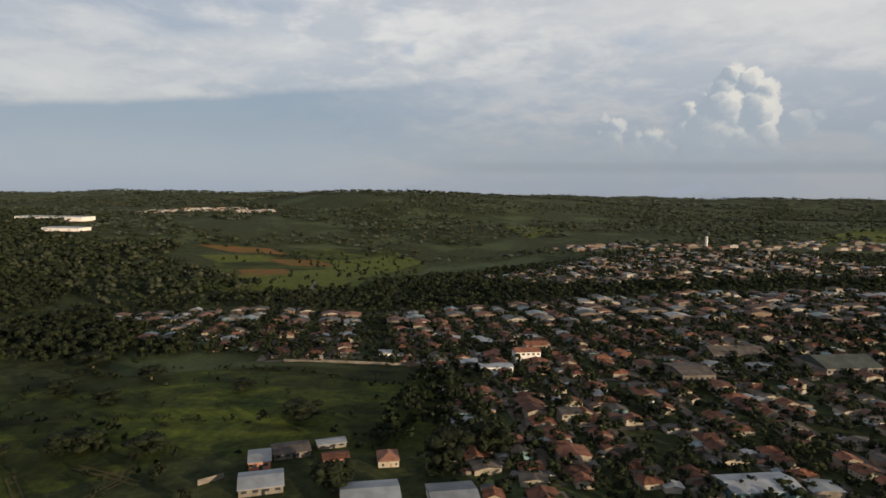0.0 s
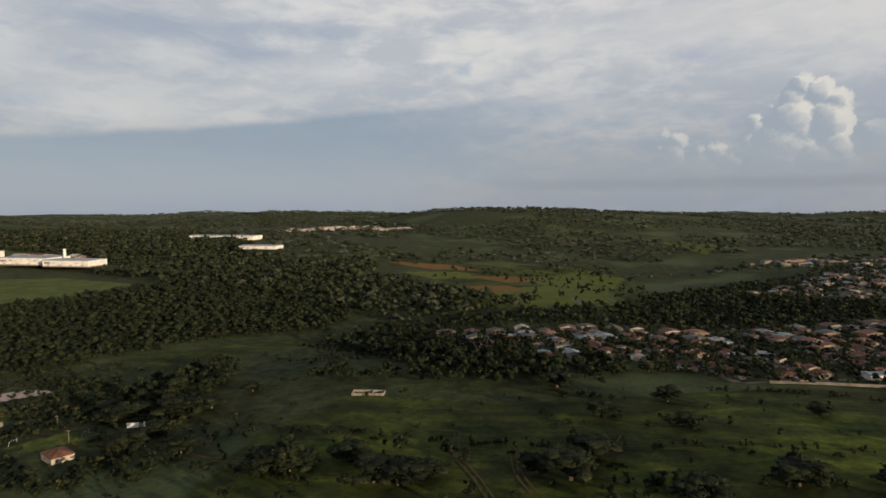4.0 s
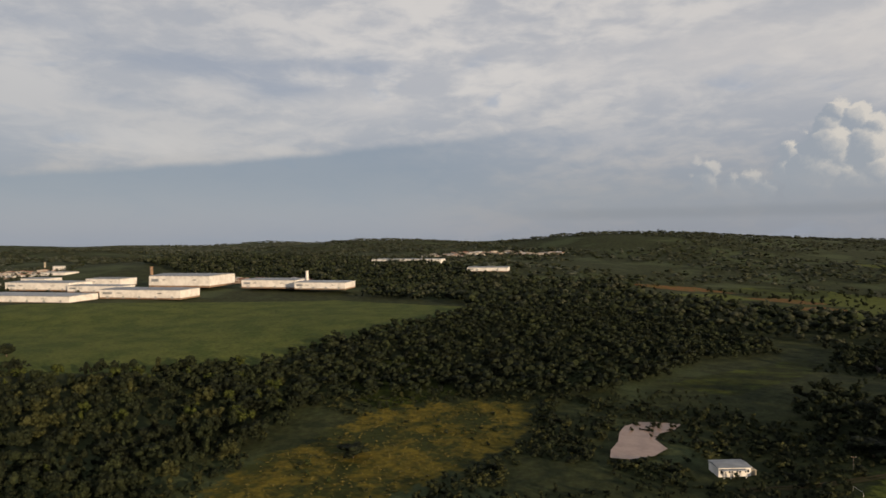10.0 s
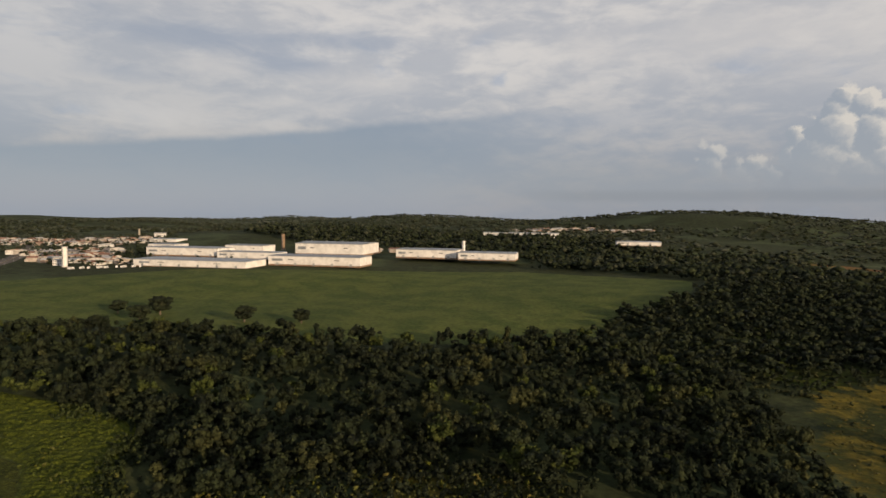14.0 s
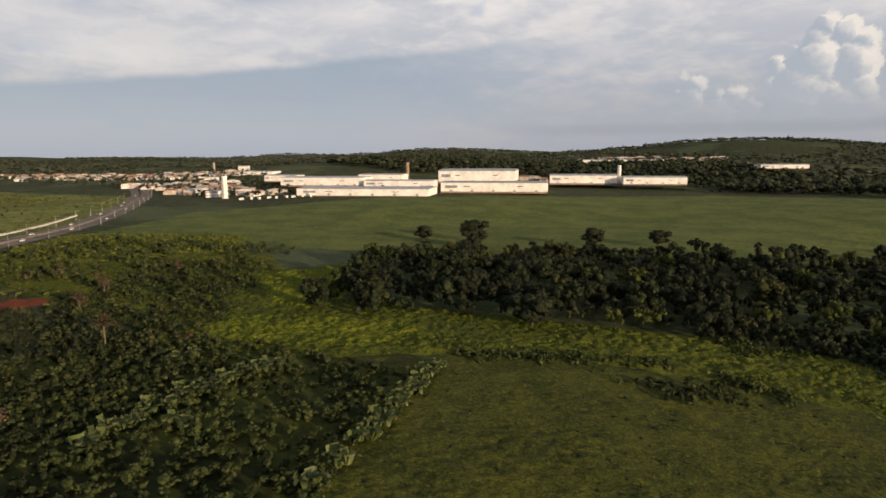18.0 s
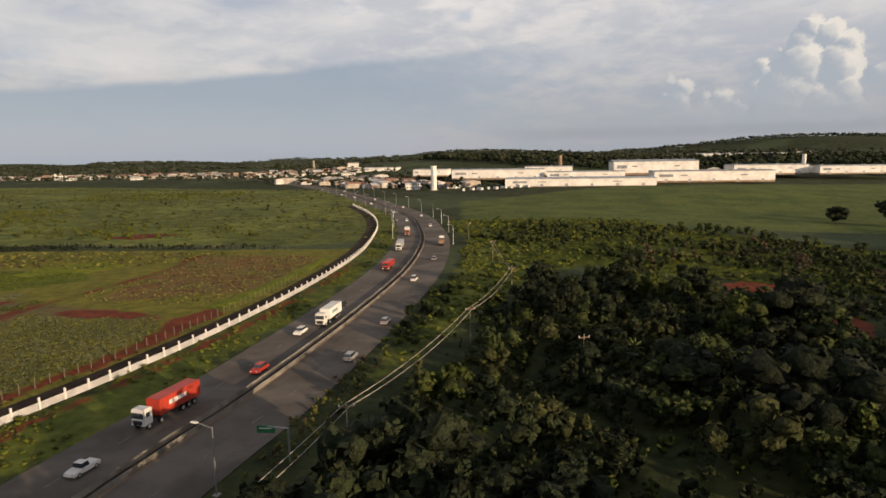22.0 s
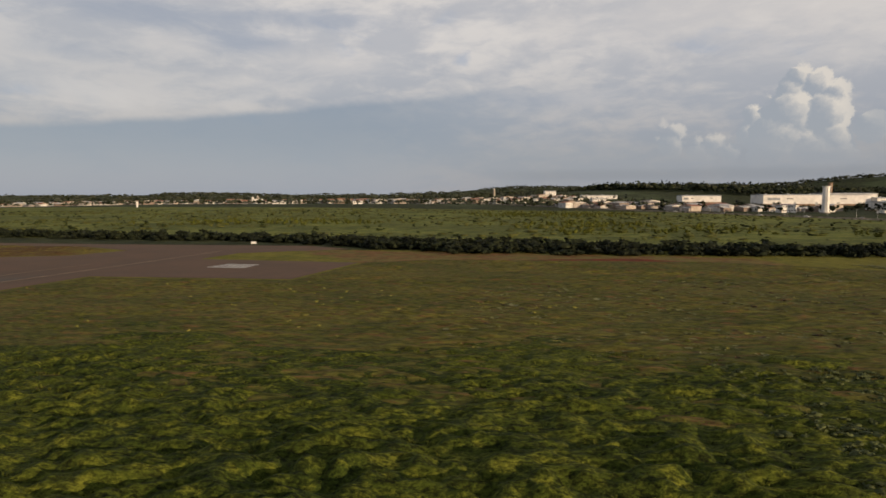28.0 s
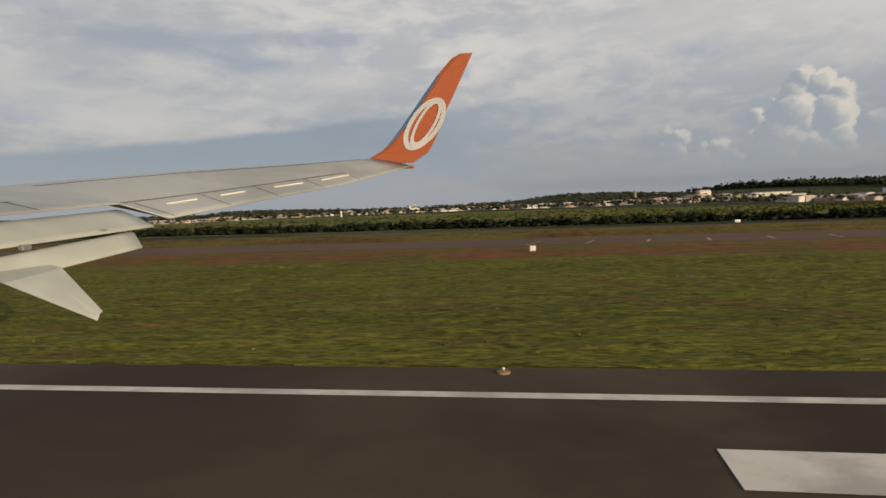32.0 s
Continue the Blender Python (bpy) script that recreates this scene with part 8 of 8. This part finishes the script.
woods("verge_blades", "short lush blades standing out of the verge", SHORT, 0.22, 0.5, [[(-1103, 20), (-1101, 34), (-1090, 40), (-1080, 37), (-1070, 43), (-1058, 40), (-1046, 46), (-1030, 40), (-1012, 26), (-1015, 10), (-1038, 10), (-1040, 20)]], 285, 0.9, [M_LUSH, M_VERGE], squash=(1.2, 2.2), spread=(0.6, 1.3))
woods("verge_grass", "dry tufted grass behind the runway's verge", RANK, 0.16, 1.3, [[(-1099, 42), (-1100, 62), (-1075, 72), (-1040, 64), (-1015, 40), (-1035, 44)]], 283, 0.6, [M_TUFT, M_LUSH], squash=(2.0, 4.5), glades=8.0, spread=(0.3, 1.6))
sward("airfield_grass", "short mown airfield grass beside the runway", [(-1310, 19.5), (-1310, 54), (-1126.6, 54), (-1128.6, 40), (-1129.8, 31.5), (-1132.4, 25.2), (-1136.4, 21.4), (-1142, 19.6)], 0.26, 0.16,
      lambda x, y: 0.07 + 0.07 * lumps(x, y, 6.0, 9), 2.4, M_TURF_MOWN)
drain = thing("drain_cover", "round pale concrete drain cover set in the mown grass", "drain", (-1134.3, 25.7, floor_at(-1134.3, 25.7)))
part("ring", bm_rod(0.36, 0.11, n=20), M_CONCRETE, drain)
part("lid", bm_rod(0.26, 0.02, (0, 0, 0.108), n=20), M_OLD_POST, drain, "darker worn lid")
woods("airfield_tufts", "stray taller tufts in the mown grass", GRASS, 0.11, 0.8,
      [[(-1290, 20.6), (-1290, 44), (-1133, 44), (-1135, 27), (-1150, 20.8)]], 291, 0.6, M_TUFT, squash=(1.6, 3.0), spread=(0.4, 1.4))
HOLLOW_CLEAR = [[(-363, 172), (-362, 190), (-356, 212), (-336, 214), (-338, 200), (-342, 180)], [(-340, 162), (-340, 182), (-322, 180), (-320, 162)], [(-310, 152), (-298, 174), (-280, 164), (-292, 148)], [(-290, 140), (-288, 156), (-272, 156), (-272, 140)], [(-281, 168), (-281, 178), (-270, 178), (-270, 168)],
                [(-462, 108), (-462, 166), (-440, 219), (-411, 232), (-387, 227), (-386, 190), (-405, 160), (-425, 120)]]
woods("meadow_bushes", "dark bushes strewn through the flowering meadow", LOW, 0.9, 4.6,
      [[(-458, 116), (-458, 162), (-438, 214), (-412, 227), (-392, 222), (-392, 192), (-410, 162), (-427, 126)]], 405, 0.7, [M_LEAF, M_SHRUB, M_LEAF_OLIVE], glades=24.0, spread=(0.3, 1.8), squash=(1.2, 2.4))
woods("meadow_edge_scrub", "dark bushes crowding round the flowering meadow", LOW, 1.4, 2.3,
      [[(-505, 108), (-500, 190), (-470, 225), (-440, 238), (-400, 241), (-378, 236), (-378, 190), (-398, 150), (-425, 100)]], 406, 0.85, [M_LEAF, M_LEAF_DEEP, M_LEAF, M_LEAF_OLIVE], clear=YELLOW[:1], glades=26.0, spread=(0.25, 1.7), squash=(1.1, 2.0))
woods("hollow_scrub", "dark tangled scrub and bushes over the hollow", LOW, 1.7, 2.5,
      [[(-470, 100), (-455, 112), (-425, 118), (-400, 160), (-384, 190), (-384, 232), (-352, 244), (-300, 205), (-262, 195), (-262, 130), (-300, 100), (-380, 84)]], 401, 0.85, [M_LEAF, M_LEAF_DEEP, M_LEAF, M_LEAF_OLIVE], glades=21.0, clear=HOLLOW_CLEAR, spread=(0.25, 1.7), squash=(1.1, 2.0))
woods("farm_scrub", "dark scrub round the farm and its drive", LOW, 1.7, 2.6,
      [[(-345, 140), (-318, 160), (-310, 168), (-290, 178), (-262, 178), (-266, 200), (-318, 198), (-324, 186), (-318, 176), (-340, 160), (-352, 168)], [(-300, 132), (-282, 140), (-270, 150), (-268, 166), (-240, 186), (-232, 170), (-250, 140), (-280, 120)]], 301, 0.5, M_LEAF, spread=(0.3, 1.7))
woods("pasture_copse", "dark bushes and small trees strewn over the pasture", MID, 3.4, 9.0,
      [[(-320, 110), (-300, 140), (-240, 150), (-150, 160), (-40, 150), (-30, 120), (-110, 85), (-240, 85)], [(-230, 195), (-150, 200), (-110, 190), (-100, 225), (-180, 206)]], 311, 0.3, spread=(0.4, 1.6))


# ---------------------------------------------------------------- tracks worn through the pasture
M_RUT = turf("worn_track", (0.062, 0.052, 0.026), (0.095, 0.070, 0.038), (0.056, 0.068, 0.022), 3.0, 1.0, 0.7)
for line, half in TRACKS:
    pair = tagged(new("farm_track"), "pair of worn wheel ruts across the pasture", "track", kind="structure")
    for side in (-0.75, 0.75):
        part("rut", ribbon(smooth_line(line, 5), side - half * 0.55, side + half * 0.55, 0.16), M_RUT, pair)

woods("hill_clearing_trees", "scattered trees and hedges over the far hill pasture", LOW, 4.2, 13.0,
      [[(-180, 738), (-110, 740), (-66, 628), (-62, 500), (-80, 425), (-106, 405), (-150, 420), (-230, 470), (-262, 600), (-230, 690)]], 283, 0.55, M_LEAF, glades=45.0, spread=(0.4, 1.5))

# ---------------------------------------------------------------- the airliner's wing, over the runway
def skin(outline, thick, bm=None):
    """A panel from its outline in the air, with thickness below it."""
    bm = bm or bmesh.new()
    top = [bm.verts.new(q) for q in outline]
    low = [bm.verts.new((x, y, z - thick)) for x, y, z in outline]
    bm.faces.new(top), bm.faces.new(low[::-1])
    for i in range(len(top)):
        j = (i + 1) % len(top)
        bm.faces.new((top[i], low[i], low[j], top[j]))
    bmesh.ops.recalc_face_normals(bm, faces=bm.faces)
    return bm


M_WING = paint("wing_paint", (0.40, 0.43, 0.43), 0.36, 0.1, dirt=0.18, scale=2.2)
M_FLAP = paint("flap_paint", (0.50, 0.54, 0.51), 0.38, 0.05, dirt=0.18, scale=2.2)
M_JOINT = paint("joint_sealant", (0.10, 0.10, 0.10), 0.6, dirt=0.2)
M_EMBLEM = paint("emblem_grey", (0.62, 0.63, 0.64), 0.5, dirt=0.05)
wing = thing("aircraft_wing", "white airliner wing with lowered flaps and an orange winglet", "aircraft wing")
SPAN = (0.0, 0.16, 0.30, 0.345, 0.62, 0.82, 1.0)
LEAD = np.array([(-1202.10, 6.6, 4.16), (-1202.06, 7.2, 4.26), (-1202.04, 7.97, 4.38), (-1201.98, 8.2, 4.41), (-1201.55, 9.67, 4.57), (-1200.85, 10.7, 4.67), (-1200.17, 11.57, 4.76)])
TRAIL = np.array([(-1201.0, 6.0, 4.05), (-1200.96, 6.87, 4.14), (-1200.92, 7.87, 4.21), (-1200.69, 8.13, 4.09), (-1200.42, 9.37, 4.25), (-1200.08, 10.57, 4.41), (-1199.51, 11.62, 4.66)])


def wing_at(u, c, up=0.0):
    """A point of the wing's upper side: u along the span, c along the chord."""
    a = Vector([float(np.interp(u, SPAN, LEAD[:, k])) for k in range(3)])
    b = Vector([float(np.interp(u, SPAN, TRAIL[:, k])) for k in range(3)])
    return a.lerp(b, c) + Vector((0, 0, up + 0.035 * math.sin(math.pi * c ** 0.7)))


def loft(rows):
    """A closed skin over rings of equal length, with capped ends."""
    bm = bmesh.new()
    vs = [[bm.verts.new(q) for q in row] for row in rows]
    n = len(vs[0])
    for p, q in zip(vs, vs[1:]):
        for k in range(n):
            f = bm.faces.new((p[k], p[(k + 1) % n], q[(k + 1) % n], q[k]))
            f.smooth = True
    bm.faces.new(vs[0][::-1]), bm.faces.new(vs[-1])
    bmesh.ops.recalc_face_normals(bm, faces=bm.faces)
    return bm


CHORD = [0, 0.02, 0.08, 0.2, 0.35, 0.5, 0.65, 0.8, 0.92, 1.0]
part("wing_panel", loft([[wing_at(u, c) for c in CHORD] + [wing_at(u, c, -0.012 - 0.10 * (1 - c) * (c > 0.03)) for c in CHORD[::-1]] for u in sorted(set([i / 24 for i in range(25)] + list(SPAN)))]), M_WING, wing)


def flap(front, back, label):
    """A lowered flap between two edges, rounded in front and thin behind."""
    rows = []
    for i in range(13):
        s = i / 12
        a, b = (Vector([float(np.interp(s, (0, 0.45, 1), [q[k] for q in edge])) for k in range(3)]) for edge in (front, back))
        up = [a.lerp(b, c) + Vector((0, 0, 0.03 * math.sin(math.pi * c ** 0.6))) for c in (0, 0.05, 0.15, 0.35, 0.6, 0.85, 1)]
        low = [a.lerp(b, c) - Vector((0, 0, 0.008 + 0.05 * (1 - c))) for c in (1, 0.7, 0.4, 0.15, 0.04)]
        rows.append(up + low)
    return part("flap", loft(rows), M_FLAP, wing, label)


flap([(-1201.02, 6.2, 4.01), (-1200.98, 6.87, 4.085), (-1200.97, 7.86, 4.15)], [(-1200.80, 6.2, 3.90), (-1200.74, 6.70, 3.955), (-1200.60, 7.80, 4.03)], "off-white lowered flap")
flap([(-1200.80, 6.1, 3.845), (-1200.74, 6.62, 3.89), (-1200.66, 7.62, 3.99)], [(-1200.70, 6.1, 3.72), (-1200.64, 6.52, 3.77), (-1200.54, 7.57, 3.89)], "off-white rear flap segment")
def fairing():
    """A flat-sided pointed fairing under the flap."""
    root = ((-1200.56, 6.86, 3.816), (-1200.55, 6.70, 3.799), (-1200.52, 6.42, 3.776), (-1200.80, 6.48, 3.86), (-1200.84, 6.84, 3.90))
    tip = ((-1200.203, 6.725, 3.580), (-1200.202, 6.70, 3.570), (-1200.183, 6.655, 3.539), (-1200.205, 6.665, 3.565), (-1200.215, 6.71, 3.578))
    bm = bmesh.new()
    rows = [[bm.verts.new(Vector(a).lerp(Vector(b), u)) for a, b in zip(root, tip)] for u in (0, 0.5, 0.97, 1)]
    for p, q in zip(rows, rows[1:]):
        for k in range(5):
            bm.faces.new((p[k], p[(k + 1) % 5], q[(k + 1) % 5], q[k]))
    bm.faces.new(rows[0][::-1]), bm.faces.new(rows[-1])
    bmesh.ops.recalc_face_normals(bm, faces=bm.faces)
    return bm


part("flap_fairing", fairing(), M_FLAP, wing, "pointed white flap-track fairing")
for y0, z0 in ((6.75, 3.925), (7.38, 3.99)):
    part("hinge", bm_box(0.04, 0.07, 0.035, (-1200.69, y0, z0), 0.008), M_STEEL, wing)


def winglet_y(z):
    return float(np.interp(z, (4.68, 4.83, 5.01, 5.2, 5.41, 5.58, 5.94, 6.17), (11.60, 11.66, 11.77, 11.87, 11.96, 12.02, 12.12, 12.17)))


bm = bmesh.new()
rows = []
for i in range(25):
    z = 4.70 + 1.47 * i / 24
    x0 = float(np.interp(z, (4.70, 4.76, 4.90, 5.19, 5.58, 5.94, 6.14, 6.17), (-1200.20, -1200.12, -1199.89, -1199.69, -1199.44, -1199.19, -1199.01, -1198.93)))
    x1 = float(np.interp(z, (4.70, 4.83, 5.01, 5.41, 6.17), (-1199.50, -1199.30, -1199.22, -1199.09, -1198.75)))
    y = winglet_y(z)
    rows.append([bm.verts.new(q) for q in ((x0, y + 0.02, z), (x0 + 0.08, y, z), (x1, y, z), (x1, y + 0.03, z), (x0 + 0.08, y + 0.06, z))])
for p, q in zip(rows, rows[1:]):
    for k in range(5):
        bm.faces.new((p[k], p[(k + 1) % 5], q[(k + 1) % 5], q[k]))
bm.faces.new(rows[0][::-1]), bm.faces.new(rows[-1])
bmesh.ops.recalc_face_normals(bm, faces=bm.faces)
winglet = part("winglet", bm, M_ORANGE, wing, "upswept orange winglet")
# leading edge's blue-grey sheen, laid on as a coloured strip
bm = bmesh.new()
rows = []
for i in range(14):
    z = 4.95 + 0.95 * i / 13
    x0 = float(np.interp(z, (4.90, 5.19, 5.58, 5.94), (-1199.89, -1199.69, -1199.44, -1199.19)))
    y, wide = winglet_y(z), 0.055 * math.sin(math.pi * (0.08 + 0.86 * i / 13)) ** 0.5
    rows.append((bm.verts.new((x0 - 0.004, y + 0.014, z)), bm.verts.new((x0 + wide, y - 0.004 + 0.02 * (1 - wide / 0.08), z))))
for p, q in zip(rows, rows[1:]):
    bm.faces.new((p[0], p[1], q[1], q[0]))
part("leading_strip", bm, M_BLUE, winglet, "blue strip painted for the leading edge's sheen")


def ring(cx, cz, a, b, tilt, width, proud=0.006):
    """An oval band on the winglet's face."""
    bm = bmesh.new()
    rows = []
    for i in range(40):
        q = i * 2 * math.pi / 40
        pair = []
        for k in (1.0, 1 - width):
            u, v = a * k * math.cos(q), b * (k - width * 0.4 * (k < 1)) * math.sin(q)
            x, z = cx + u * math.cos(tilt) - v * math.sin(tilt), cz + u * math.sin(tilt) + v * math.cos(tilt)
            pair.append(bm.verts.new((x, winglet_y(z) - proud, z)))
        rows.append(pair)
    for i in range(40):
        p, q = rows[i], rows[(i + 1) % 40]
        bm.faces.new((p[0], q[0], q[1], p[1]))
    return bm


part("emblem", ring(-1199.37, 5.22, 0.40, 0.215, 1.02, 0.20), M_EMBLEM, winglet, "pale oval ring emblem")
part("emblem", ring(-1199.35, 5.23, 0.37, 0.130, 1.10, 0.22, 0.010), M_EMBLEM, winglet, "pale inner ring emblem")


def seam(name, points, radius, material):
    for p, q in zip(points, points[1:]):
        d = q - p
        part(name, bm_rod(radius, d.length, p, n=5, axis=d.normalized()), material, wing)


seam("panel_joint", [wing_at(u, 0.12, 0.001) for u in (0.02, 0.2, 0.4, 0.6, 0.8, 0.98)], 0.003, M_JOINT)
seam("panel_joint", [wing_at(u, 0.70, 0.001) for u in (0.02, 0.2, 0.34, 0.5, 0.7, 0.86)], 0.004, M_JOINT)
for u in (0.2, 0.36, 0.5, 0.64, 0.76, 0.86):
    seam("panel_joint", [wing_at(u, c, 0.001) for c in (0.70, 0.85, 0.99)], 0.003, M_JOINT)
for u in (0.40, 0.53, 0.67, 0.79):
    seam("spoiler_edge", [wing_at(u, 0.80, 0.003), wing_at(u + 0.07, 0.80, 0.003)], 0.007, M_LAMP)
part("tip_light", bm_box(0.20, 0.07, 0.035, (-1199.58, 11.60, 4.625), 0.01), M_ORANGE, wing, "tail-light housing at the wing tip")
